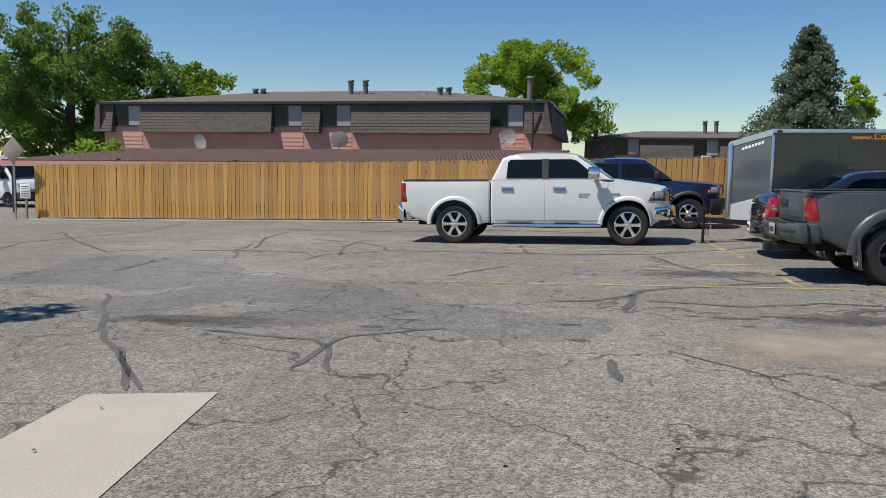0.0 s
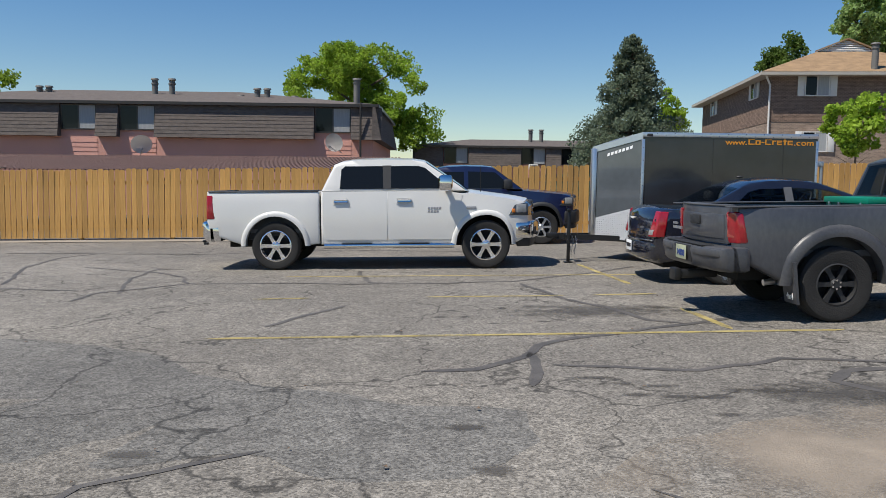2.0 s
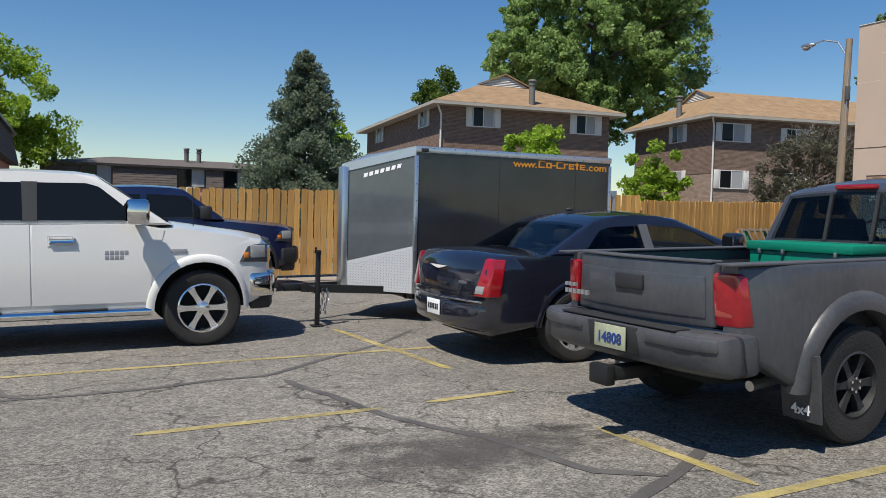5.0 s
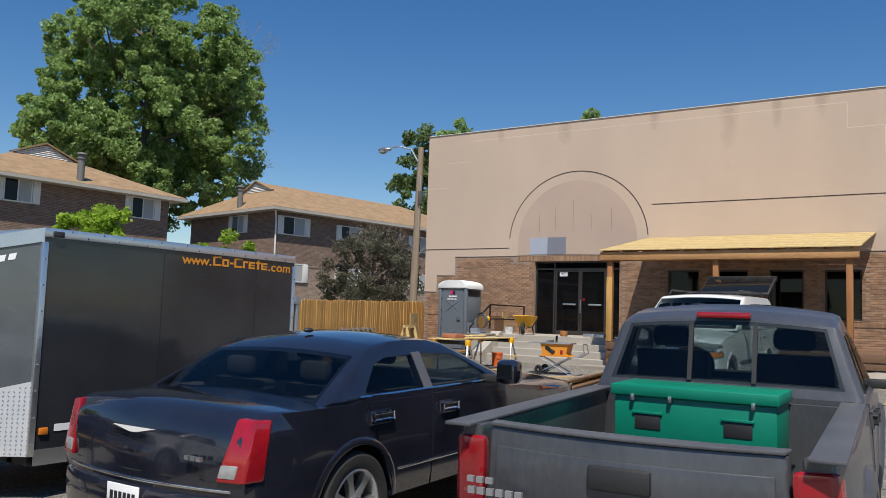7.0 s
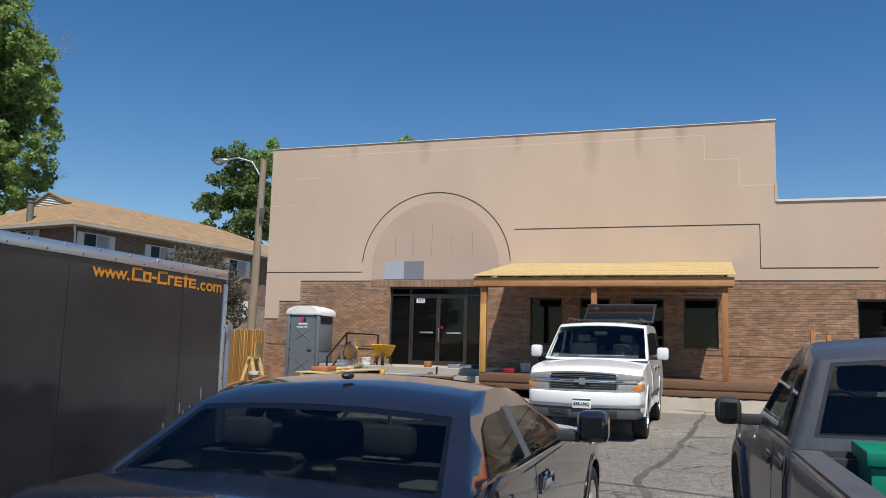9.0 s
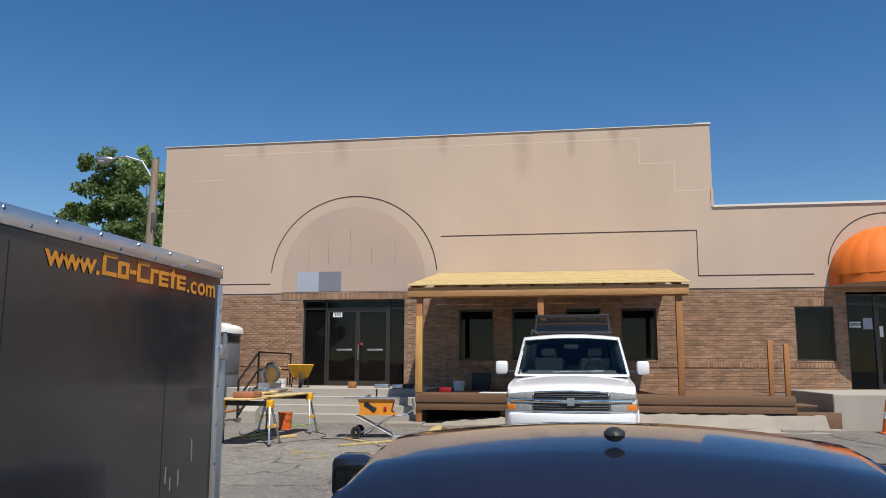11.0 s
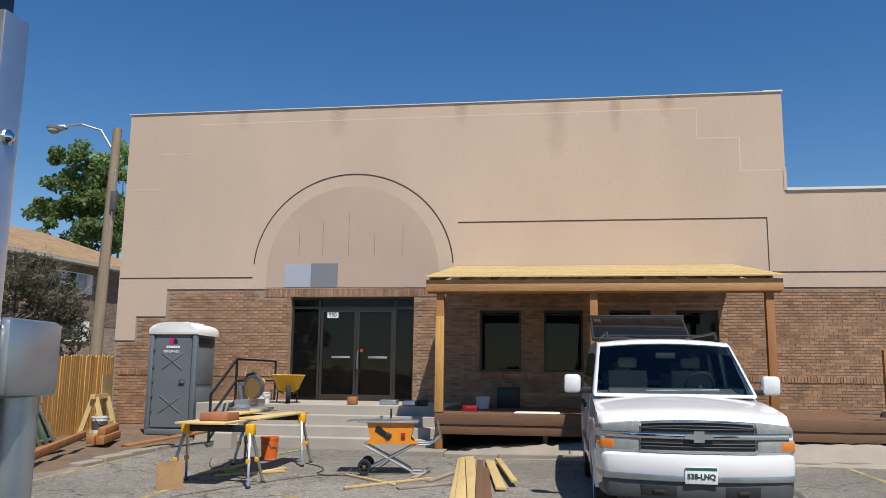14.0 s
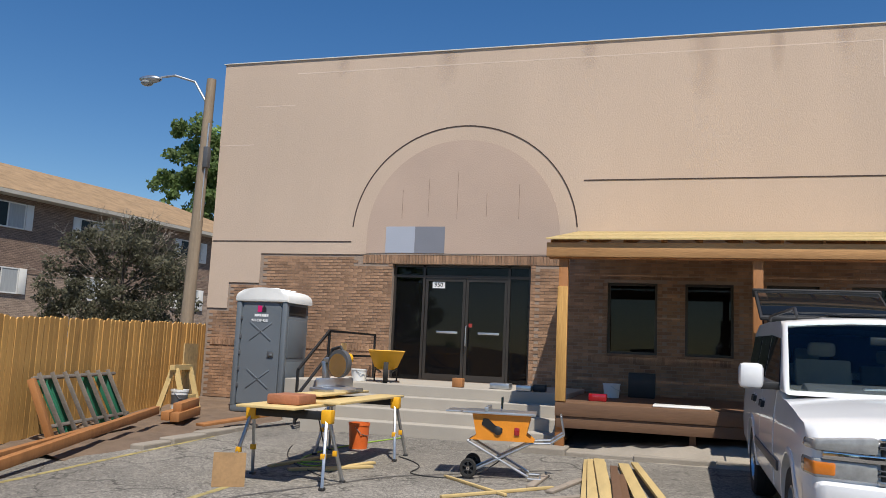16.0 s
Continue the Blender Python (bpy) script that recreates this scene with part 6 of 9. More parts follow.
def saloon(m):
    car = thing("car", "black four-door saloon car with chrome handles, parked", "car", m=m)
    hw, r = C.hw, C.r
    ra = r + C.gap
    poly = [(C.tail + 0.1, C.sill + 0.02), (C.tail, C.sill + 0.16), (C.tail - 0.012, 0.62), (C.tail - 0.004, 0.8), (C.tail + 0.03, 0.96), (C.tail + 0.075, 1.04), (C.tail + 0.16, 1.082), (C.tail + 0.3, 1.09), (-0.3, 1.085), (0.6, C.belt + 0.012), (C.wsb, C.belt), (C.nose - 0.35, C.hood - 0.04), (C.nose - 0.06, C.hood - 0.12), (C.nose, C.hood - 0.25), (C.nose - 0.02, C.sill + 0.12), (C.nose - 0.1, C.sill)]
    poly += arc(C.wb, r, ra, 0, 180, 14) + arc(0, r, ra, 0, 180, 14)
    bm = shell(poly, 2 * hw, C.bend, 0.06, frange(C.tail, C.nose, 20), frange(-hw, hw, 8), frange(C.sill, C.belt, 5), wheels=((C.wb, r, ra), (0, r, ra)))
    part("body", bm, BLACK_PAINT, car)
    cab(car, C, BLACK_PAINT, GLASS_CLEAR, GLASS_SMOKE, SALOON_WINS, BLACK_PLASTIC)
    for y in (-0.38, 0.38):
        cabin_seat(car, C, 1.0, y, 0.5, SEAT_CLOTH, 0.14)
        cabin_seat(car, C, 0.22, y, 0.55, SEAT_CLOTH, 0.06)
    steering_wheel(car, C, 1.62, 0.38, 1.1)
    part("chassis", boxes((C.tail + 0.3, C.nose - 0.35, -0.55, 0.55, C.sill - 0.06, C.sill + 0.25), (C.wb - ra - 0.02, C.wb + ra + 0.02, -hw + 0.34, hw - 0.34, C.sill, r + ra + 0.02), (-ra, ra, -hw + 0.34, hw - 0.34, C.sill, r + ra)), DARK_VOID, car)
    for x in (0, C.wb):
        for s in (-1, 1):
            wheel(car, x, s * (hw - 0.11), s, r, 0.22, ALU, 7, C.rr)
    for s in (-1, 1):
        flare(car, C, C.wb, ra - 0.005, 0.05, 0.012, BLACK_PAINT, s)
        flare(car, C, 0, ra - 0.005, 0.05, 0.012, BLACK_PAINT, s)
        mirror(car, C, C.wsb - 0.56, C.belt + 0.02, s, BLACK_PAINT, 0.95)

        def wedge(x, y, z, s=s):
            """Narrower towards its top, and leaning with the tail."""
            u = (z - 0.66) / 0.4
            q = (hw + 0.014 - abs(y)) / 0.2
            return C.bend(x - 0.018 + 0.043 * u + 0.05 * max(0.0, u) ** 3 + 0.03 * u * max(0.0, (x - C.tail) / 0.2) * -1, s * (hw + 0.014 - q * 0.2 * (1 - 0.38 * u)), z)

        bm = dbox(C.tail - 0.024, C.tail + 0.15, *sorted((s * (hw - 0.186), s * (hw + 0.014))), 0.66, 1.06, wedge, bev=0.018, n=6)
        tl = part("tail_light", bm, RED_LENS, car, "tall red tail light")
        bm = dbox(C.tail - 0.029, C.tail + 0.05, *sorted((s * (hw - 0.17), s * (hw - 0.05))), 0.685, 0.76, wedge, bev=0.008)
        part("reverse_lens", bm, CLEAR_LENS, tl)
        part("headlight", dbox(C.nose - 0.3, C.nose + 0.01, *sorted((s * (hw - 0.3), s * (hw + 0.005))), 0.66, 0.82, C.bend, bev=0.03), CLEAR_LENS, car, "clear headlight")
        part("side_strip", dbox(0.45, 2.5, *sorted((s * (hw + 0.0), s * (hw + 0.012))), 0.53, 0.55, C.bend, bev=0.003), CHROME, car, "thin chrome strip")
        part("belt_trim", shell(rect(0.05, 2.05, C.belt + 0.018, C.belt + 0.03), 0, C.lean, 0, frange(0.05, 2.05, 4), y0=min(s * hw, s * (hw + 0.015)), y1=max(s * hw, s * (hw + 0.015))), CHROME, car)
    part("bumper_strip", dbox(C.tail - 0.022, C.tail + 0.05, -hw * 0.9, hw * 0.9, 0.6, 0.618, C.bend, bev=0.004, n=8), CHROME, car, "thin chrome bumper strip")
    part("rear_bumper", dbox(C.tail - 0.05, C.tail + 0.25, -hw * 0.97, hw * 0.97, C.sill + 0.06, 0.585, C.bend, bev=0.06, n=8), BLACK_PAINT, car)
    part("boot_seam", dbox(C.tail - 0.012, C.tail - 0.002, -hw + 0.22, hw - 0.22, 0.655, 0.664, C.bend, bev=0.001), DARK_VOID, car)
    part("grille", dbox(C.nose - 0.05, C.nose + 0.012, -0.45, 0.45, 0.5, 0.84, C.bend, bev=0.03), CHROME, car)
    bm = bmesh.new()
    prism(bm, [(-0.2, 0.012), (-0.03, -0.02), (0.03, -0.02), (0.2, 0.012), (0.03, 0.012), (-0.03, 0.012)], -0.01, 0.004, "x")
    part("wing_emblem", bm, WHITE_TRIM, car, "silver wing emblem", smooth=0, m=pose(C.tail - 0.0, 0, 0.905, 0, 8, 0))
    for k in range(3):
        part("badge_letter", boxes((C.tail - 0.012, C.tail + 0.01, -0.62 + 0.05 * k, -0.585 + 0.05 * k, 0.775, 0.8)), ALU, car)
    plate(car, C.tail - 0.055, 0.5, True, "", "white licence plate")
    for k in range(6):
        part("plate_bar", boxes((C.tail - 0.068, C.tail - 0.062, -0.12 + 0.042 * k, -0.095 + 0.042 * k, 0.475, 0.53)), BLACK_INK, car)
    bm = bmesh.new()
    bmesh.ops.create_uvsphere(bm, u_segments=12, v_segments=8, radius=0.05, matrix=pose(0.5, 0.0, 1.482) @ Matrix.Diagonal((1, 0.6, 0.4, 1)))
    part("aerial_fin", bm, BLACK_PLASTIC, car)
    side_bits(car, C, SALOON_WINS,
              ((0.25, 0.88, [(0.42, 0.36), (0.88, 0.36), (0.88, 1.03), (0.1, 1.03), (0.2, 0.8)]), (0.9, 2.05, rect(0.9, 2.05, 0.36, 1.03))), ((0.24, 0.93), (1.1, 0.92)), BLACK_PAINT, GLASS_SMOKE)
    for s in (-1, 1):
        bm = shell([(0.835, 1.07), (0.945, 1.07), (0.945, 1.375), (0.835, 1.37)], 0, C.lean, 0, (), (), frange(C.belt, C.roof, 4), y0=min(s * (hw - 0.02), s * (hw + 0.012)), y1=max(s * (hw - 0.02), s * (hw + 0.012)))
        part("pillar_trim", bm, GREY_PLASTIC, car)
    return car


black_car = saloon(pose(3.74, 15.22, gz(3.74), 0, -SLOPE_DEG, 0))

# white estate utility car, its tailgate lifted
C = Car(wb=3.3, tail=-1.25, nose=4.22, cab0=-1.1, roof0=-1.0, roof1=1.75, wsb=2.75, hw=0.995, r=0.385, rr=0.6, gap=0.08, sill=0.4, belt=1.265, bed=1.0, roof=1.93, hood=1.15, taper=0.06, tumble=0.11, round_tail=False, rgb=-9, handle=BLACK_PLASTIC, mirror=1.25, mirror_mat=WHITE_PAINT2, flare=0.05, lamp=0.2, lampz=0.3, rear_bumper=GREY_PLASTIC)


SUV_WINS = ([(-0.95, 1.33), (0.02, 1.33), (0.02, 1.79), (-0.9, 1.79)], [(0.12, 1.33), (0.95, 1.33), (0.95, 1.79), (0.12, 1.79)], [(1.05, 1.33), (2.35, 1.33), (1.8, 1.75), (1.05, 1.79)])


def suv(m):
    car = thing("car", "white utility car with roof rails and raised tailgate", "car", m=m)
    hw, r = C.hw, C.r
    ra = r + C.gap
    poly = [(C.tail, C.sill + 0.1), (C.tail, C.belt), (C.wsb, C.belt), (C.wsb + 0.5, C.belt - 0.03), (C.nose - 0.35, C.hood + 0.03), (C.nose - 0.18, C.hood), (C.nose - 0.06, C.hood - 0.05), (C.nose, C.hood - 0.14), (C.nose + 0.02, C.sill + 0.3), (C.nose - 0.02, C.sill + 0.06)]
    poly += arc(C.wb, r, ra, 0, 180, 14) + arc(0, r, ra, 0, 180, 14)
    part("body", shell(poly, 2 * hw, C.bend, 0.055, frange(C.tail, C.nose, 20), frange(-hw, hw, 8), frange(C.sill, C.belt, 5), wheels=((C.wb, r, ra), (0, r, ra))), WHITE_PAINT2, car)
    cab(car, C, WHITE_PAINT2, GLASS_CLEAR, GLASS_TINT, SUV_WINS, GREY_PLASTIC)
    part("chassis", boxes((C.tail + 0.2, C.nose - 0.3, -0.55, 0.55, C.sill - 0.08, C.sill + 0.25), (C.wb - ra - 0.02, C.wb + ra + 0.02, -hw + 0.36, hw - 0.36, C.sill, r + ra + 0.02), (-ra, ra, -hw + 0.36, hw - 0.36, C.sill, r + ra)), DARK_VOID, car)
    for x in (0, C.wb):
        for s in (-1, 1):
            wheel(car, x, s * (hw - 0.13), s, r, 0.24, ALU, 6, C.rr)
    nb = C.nose + 0.02
    # face: grey lower bumper, white upper, chrome grille bars, stacked lamps
    fb = part("front_bumper", dbox(C.nose - 0.35, nb + 0.1, -hw, hw, 0.54, 0.78, C.bend, bev=0.06, n=8), WHITE_PAINT2, car)
    part("bumper_cover", dbox(C.nose - 0.35, nb + 0.08, -hw + 0.01, hw - 0.01, 0.36, 0.56, C.bend, bev=0.05, n=8), GREY_PLASTIC, fb, "grey lower bumper")
    for y0, y1 in ((-0.62, -0.25), (0.25, 0.62)):
        part("fog_slot", dbox(nb + 0.04, nb + 0.088, y0, y1, 0.4, 0.5, C.bend, bev=0.01), BLACK_PLASTIC, fb)
    for s in (-1, 1):
        part("tow_hook", dbox(nb + 0.06, nb + 0.13, *sorted((s * 0.38, s * 0.5)), 0.43, 0.46, C.bend, bev=0.012), STEEL_DARK, fb)
    g = part("grille", dbox(nb - 0.05, nb + 0.022, -0.58, 0.58, 0.8, 1.09, C.bend, bev=0.015, n=6), BLACK_PLASTIC, car)
    for z0, z1, mt in ((0.92, 0.97, CHROME), (1.075, 1.1, CHROME), (0.79, 0.815, ALU), (0.845, 0.855, GREY_PLASTIC), (1.01, 1.02, GREY_PLASTIC), (1.04, 1.05, GREY_PLASTIC), (0.875, 0.885, GREY_PLASTIC)):
        part("grille_bar", dbox(nb - 0.02, nb + 0.035, *((-0.95, 0.95) if z0 == 0.92 else (-0.6, 0.6)), z0, z1, C.bend, bev=0.006, n=6), mt, g)
    bm = bmesh.new()
    prism(bm, [(-0.14, -0.02), (-0.05, -0.02), (-0.05, -0.05), (0.05, -0.05), (0.05, -0.02), (0.14, -0.02), (0.12, 0.025), (0.05, 0.025), (0.05, 0.055), (-0.05, 0.055), (-0.05, 0.025), (-0.12, 0.025)], 0, 0.02, "x")
    part("emblem", bm, ALU, g, "metal cross-shaped emblem", smooth=0, m=pose(nb + 0.035, 0, 0.943))
    for s in (-1, 1):
        part("headlight", dbox(C.nose - 0.28, nb + 0.02, *sorted((s * 0.6, s * (hw + 0.008))), 0.97, 1.1, C.bend, bev=0.02), CLEAR_LENS, car, "clear headlight")
        t = part("turn_light", dbox(C.nose - 0.28, nb + 0.02, *sorted((s * 0.6, s * (hw + 0.008))), 0.8, 0.92, C.bend, bev=0.02), CLEAR_LENS, car)
        part("amber_lens", dbox(C.nose - 0.2, nb + 0.024, *sorted((s * 0.86, s * (hw + 0.012))), 0.815, 0.905, C.bend, bev=0.015), AMBER_LENS, t)
        flare(car, C, C.wb, ra - 0.005, 0.05, 0.012, WHITE_PAINT2, s)
        flare(car, C, 0, ra - 0.005, 0.05, 0.012, WHITE_PAINT2, s)
        mirror(car, C, C.wsb - 0.5, C.belt + 0.02, s, WHITE_PAINT2, 1.05)
        bm = bmesh.new()
        pipe(bm, [(-0.9, s * 0.7, 1.9), (-0.8, s * 0.7, 2.0), (1.4, s * 0.7, 2.01), (1.55, s * 0.7, 1.93)], 0.018)
        part("roof_rail", bm, BLACK_PLASTIC, car)
        # bright aluminium puts the sun's glint on the wipers into their material
        part("wiper", dbox(2.55, 2.6, *sorted((s * 0.1 - 0.22, s * 0.1 + 0.42)), 1.315, 1.33, lambda x, y, z: (x + 0.03 - 0.05 * abs(y), y, z + 0.02 * y), bev=0.004), ALU, car)
    for x in (-0.4, 0.6):
        part("roof_bar", boxes((x - 0.03, x + 0.03, -0.7, 0.7, 1.995, 2.01), bev=0.006), BLACK_PLASTIC, car)
    part("sunroof", boxes((0.7, 1.45, -0.4, 0.4, 1.945, 1.956), bev=0.003), GLASS_TINT, car)
    lg = part("tailgate", boxes((-0.95, 0.0, -0.8, 0.8, -0.03, 0.03), bev=0.025), BLACK_PLASTIC, car, "raised tailgate", m=pose(-1.12, 0, 1.98, 0, 24, 0))
    part("tailgate_window", boxes((-0.88, -0.05, -0.76, 0.76, 0.031, 0.042), bev=0.004), GLASS_TINT, lg)
    part("tailgate_lip", boxes((-0.98, -0.93, -0.82, 0.82, -0.07, 0.05), bev=0.015), BLACK_PLASTIC, lg)
    for s in (-1, 1):
        bm = bmesh.new()
        rod(bm, (-1.2, s * 0.72, 1.55), (-1.65, s * 0.72, 2.1), 0.012)
        part("gas_strut", bm, BLACK_METAL, car)
    plate(car, nb + 0.1, 0.6, False, "538-LNQ", "green and white licence plate", PLATE_INK, None)
    part("plate_header", boxes((nb + 0.1, nb + 0.1095, -0.148, 0.148, 0.645, 0.672)), PLATE_GREEN, car)
    part("silver_band", dbox(C.nose - 0.34, nb + 0.104, -hw - 0.002, hw + 0.002, 0.535, 0.6, C.bend, bev=0.015, n=8), GALV, fb, "silver bumper band")
    side_bits(car, C, SUV_WINS,
              ((0.55, 1.0, [(0.58, 0.45), (1.0, 0.45), (1.0, 1.25), (0.2, 1.25), (0.45, 0.8)]), (1.02, 2.2, rect(1.02, 2.2, 0.45, 1.25))), ((0.4, 1.08), (1.25, 1.08)), WHITE_PAINT2, GLASS_TINT)
    for s in (-1, 1):
        part("body_moulding", dbox(0.6, 2.6, *sorted((s * hw, s * (hw + 0.02))), 0.62, 0.7, C.bend, bev=0.006), GREY_PLASTIC, car)
    # seats and wheel seen through the windscreen
    for s in (-1, 1):
        cabin_seat(car, C, 1.2, s * 0.42, 0.52, SEAT_TAN, 0.26)
        cabin_seat(car, C, 0.2, s * 0.42, 0.6, SEAT_TAN, 0.2)
    steering_wheel(car, C, 1.85, 0.42, 1.36)
    part("rear_view_mirror", boxes((1.86, 1.89, -0.12, 0.12, 1.68, 1.75), bev=0.01), BLACK_PLASTIC, car)
    return car


white_suv = suv(pose(18.12, 15.44, gz(18.12), 0, SLOPE_DEG, 180) @ Matrix.Diagonal((1, 1, 1.035, 1)))

# white delivery van far beyond the fence's end
C = Car(wb=3.5, tail=-1.1, nose=4.35, cab0=2.2, roof0=2.25, roof1=2.9, wsb=3.75, hw=1.0, r=0.36, rr=0.6, gap=0.06, sill=0.35, belt=1.3, bed=1.0, roof=2.3, hood=1.25, taper=0.1, tumble=0.1, round_tail=False, rgb=-9, handle=BLACK_PLASTIC, mirror=1.3, mirror_mat=BLACK_PLASTIC, flare=0.05, lamp=0.2, lampz=0.3, rear_bumper=GREY_PLASTIC)
van = thing("van", "white high-roofed delivery van parked beyond the fence", "van", m=pose(-30.3, 33.4, gz(-30), 0, 0, -8))
poly = [(C.tail, C.sill), (C.tail, 2.3), (C.cab0 + 0.4, 2.32), (C.roof1, 2.28), (C.wsb, 1.32), (C.nose - 0.25, 1.15), (C.nose, 0.85), (C.nose, C.sill)] + arc(C.wb, C.r, C.r + 0.07, 0, 180, 12) + arc(0, C.r, C.r + 0.07, 0, 180, 12)
part("body", shell(poly, 2.0, C.bend, 0.08, frange(C.tail, C.nose, 12), frange(-1, 1, 6), frange(0.4, 2.2, 5)), WHITE_PAINT2, van)
for x in (0, C.wb):
    for s in (-1, 1):
        wheel(van, x, s * 0.87, s, C.r, 0.22, GREY_PLASTIC, 6, 0.6)
for s in (-1, 1):
    part("side_window", shell([(2.7, 1.3), (3.6, 1.3), (3.0, 1.95), (2.7, 1.95)], 0, None, 0, y0=min(s * 0.9, s * 1.005), y1=max(s * 0.9, s * 1.005)), GLASS_TINT, van)
    part("headlight", dbox(C.nose - 0.4, C.nose + 0.01, *sorted((s * 0.7, s * 0.98)), 0.85, 1.1, C.bend, bev=0.03), CLEAR_LENS, van)
    mirror(van, C, 3.2, 1.35, s, BLACK_PLASTIC, 1.4)
slab("windscreen", van, ((3.72, -0.88, 1.38), (3.72, 0.88, 1.38), (3.0, 0.84, 2.18), (3.0, -0.84, 2.18)), GLASS_TINT, out=0.03)
part("front_bumper", dbox(C.nose - 0.3, C.nose + 0.06, -1, 1, 0.35, 0.72, C.bend, bev=0.05), GREY_PLASTIC, van)
part("chassis", boxes((C.tail + 0.2, C.nose - 0.3, -0.6, 0.6, 0.28, 0.8)), DARK_VOID, van)
# ---- enclosed V-nose cargo trailer ----
TX0, TX1, TY0, TY1, TZ0, TZ1 = 3.3, 6.33, 17.4, 19.2, 0.45, 2.325
TIP = (2.6, 18.3)
tr = thing("trailer", "charcoal enclosed cargo trailer with aluminium corner trim", "trailer")
part("side_panel", boxes((TX0, TX1, TY0, TY0 + 0.04, TZ0, TZ1)), TRAILER_PAINT, tr, "dented charcoal skin", smooth=0)
part("side_panel", boxes((TX0, TX1, TY1 - 0.04, TY1, TZ0, TZ1)), TRAILER_PAINT, tr, smooth=0)
part("rear_door", boxes((TX1 - 0.05, TX1, TY0 + 0.04, TY1 - 0.04, TZ0, TZ1)), TRAILER_PAINT, tr, smooth=0)
part("floor", boxes((TX0, TX1, TY0 + 0.04, TY1 - 0.04, TZ0 - 0.08, TZ0)), BLACK_METAL, tr, smooth=0)
part("roof", boxes((TX0, TX1, TY0 - 0.002, TY1 + 0.002, TZ1, TZ1 + 0.03)), ALU, tr, smooth=0)
# faint panel joints of the skin
for x in (TX0 + 1.22, TX0 + 2.44):
    part("panel_joint", boxes((x - 0.002, x + 0.002, TY0 - 0.0015, TY0 + 0.01, TZ0 + 0.05, TZ1 - 0.1)), BLACK_METAL, tr, smooth=0)


def nose(y_side, name):
    """One half of the nose: grey above, tread plate below, its top falling to the tip."""
    a, b = Vector((TX0, y_side, 0)), Vector((TIP[0], TIP[1], 0))
    n = Vector((-(b - a).y, (b - a).x, 0)).normalized()
    if n.x > 0:
        n = -n
    def strip(pts, t0, t1, mt, nm, label=""):
        bm = bmesh.new()
        ring0 = [bm.verts.new(a.lerp(b, u) + n * t0 + Vector((0, 0, z))) for u, z in pts]
        ring1 = [bm.verts.new(a.lerp(b, u) + n * t1 + Vector((0, 0, z))) for u, z in pts]
        bm.faces.new(ring0)
        bm.faces.new(ring1[::-1])
        for i in range(len(pts)):
            j = (i + 1) % len(pts)
            bm.faces.new((ring0[i], ring0[j], ring1[j], ring1[i]))
        return part(nm, bm, mt, tr, label, smooth=0)
    strip([(0, TZ0), (1, TZ0), (1, 2.1), (0, TZ1)], -0.04, 0, TRAILER_NOSE, name, "glossy grey nose panel")
    tp = strip([(0, TZ0), (0.93, TZ0), (0.93, 0.82), (0, 1.07)], 0.001, 0.005, TREAD, "tread_plate", "bright diamond tread plate")
    # raised lugs of the tread plate, laid in two crossing slants
    vs, fs = [], []
    for i in range(24):
        for j in range(16):
            u, z = 0.02 + i * 0.038, TZ0 + 0.02 + j * 0.036
            if z > 1.07 - 0.27 * u - 0.03:
                continue
            sl = 1 if (i + j) % 2 else -1
            c = a.lerp(b, u) + Vector((0, 0, z))
            d = ((b - a).normalized() + Vector((0, 0, sl))).normalized() * 0.014
            w = d.cross(n).normalized() * 0.004
            k = len(vs)
            vs += [tuple(c + n * 0.005 + d), tuple(c + n * 0.0075 + w), tuple(c + n * 0.005 - d), tuple(c + n * 0.0075 - w)]
            fs.append((k, k + 1, k + 2, k + 3))
    ob = new("tread_lugs", soup("tread_lugs", vs, fs, CHROME))
    ob.parent = tp
    ob["kind"] = "stuff"
    strip([(0, TZ1 - 0.09), (1, 2.02), (1, 2.13), (0, TZ1 + 0.03)], 0.001, 0.012, ALU, "top_trim", "aluminium top trim")
    return a, b, n


na, nb_, nn_ = nose(TY0, "nose_panel")
nose(TY1, "nose_panel")
bm = bmesh.new()
prism(bm, [(TX0, TY0), (TX0, TY1), (TIP[0], TIP[1])], 0, 0.02, "z")
for v in bm.verts:
    f = (v.co.x - TIP[0]) / (TX0 - TIP[0])
    v.co.z += 2.1 + (TZ1 - 2.1) * f
part("nose_roof", bm, ALU, tr, smooth=0)
part("nose_trim", boxes((TIP[0] - 0.03, TIP[0] + 0.06, TIP[1] - 0.1, TIP[1] + 0.1, TZ0, 2.1), bev=0.02), ALU, tr, "tread plate nose edge")
# aluminium trims with rivets along the side
part("top_rail", boxes((TX0 - 0.012, TX1 + 0.012, TY0 - 0.012, TY0 + 0.0, TZ1 - 0.05, TZ1 + 0.03), bev=0.003), ALU, tr, "riveted aluminium top rail")
part("corner_trim", boxes((TX0 - 0.02, TX0 + 0.03, TY0 - 0.014, TY0 + 0.03, TZ0, TZ1 - 0.09), bev=0.004), ALU, tr, "aluminium corner trim")
part("corner_trim", boxes((TX1 - 0.03, TX1 + 0.014, TY0 - 0.014, TY0 + 0.03, TZ0, TZ1 - 0.09), bev=0.004), ALU, tr, "aluminium corner trim")
part("bottom_rail", boxes((TX0 + 0.03, TX1 - 0.03, TY0 - 0.01, TY0, TZ0 - 0.08, TZ0 + 0.05)), ALU, tr)
me = mesh_of(lathe(bmesh.new(), [(0.009, 0), (0.009, 0.003), (0.005, 0.007), (0.001, 0.008)], 8), "rivet", 40)
me.materials.append(CHROME)
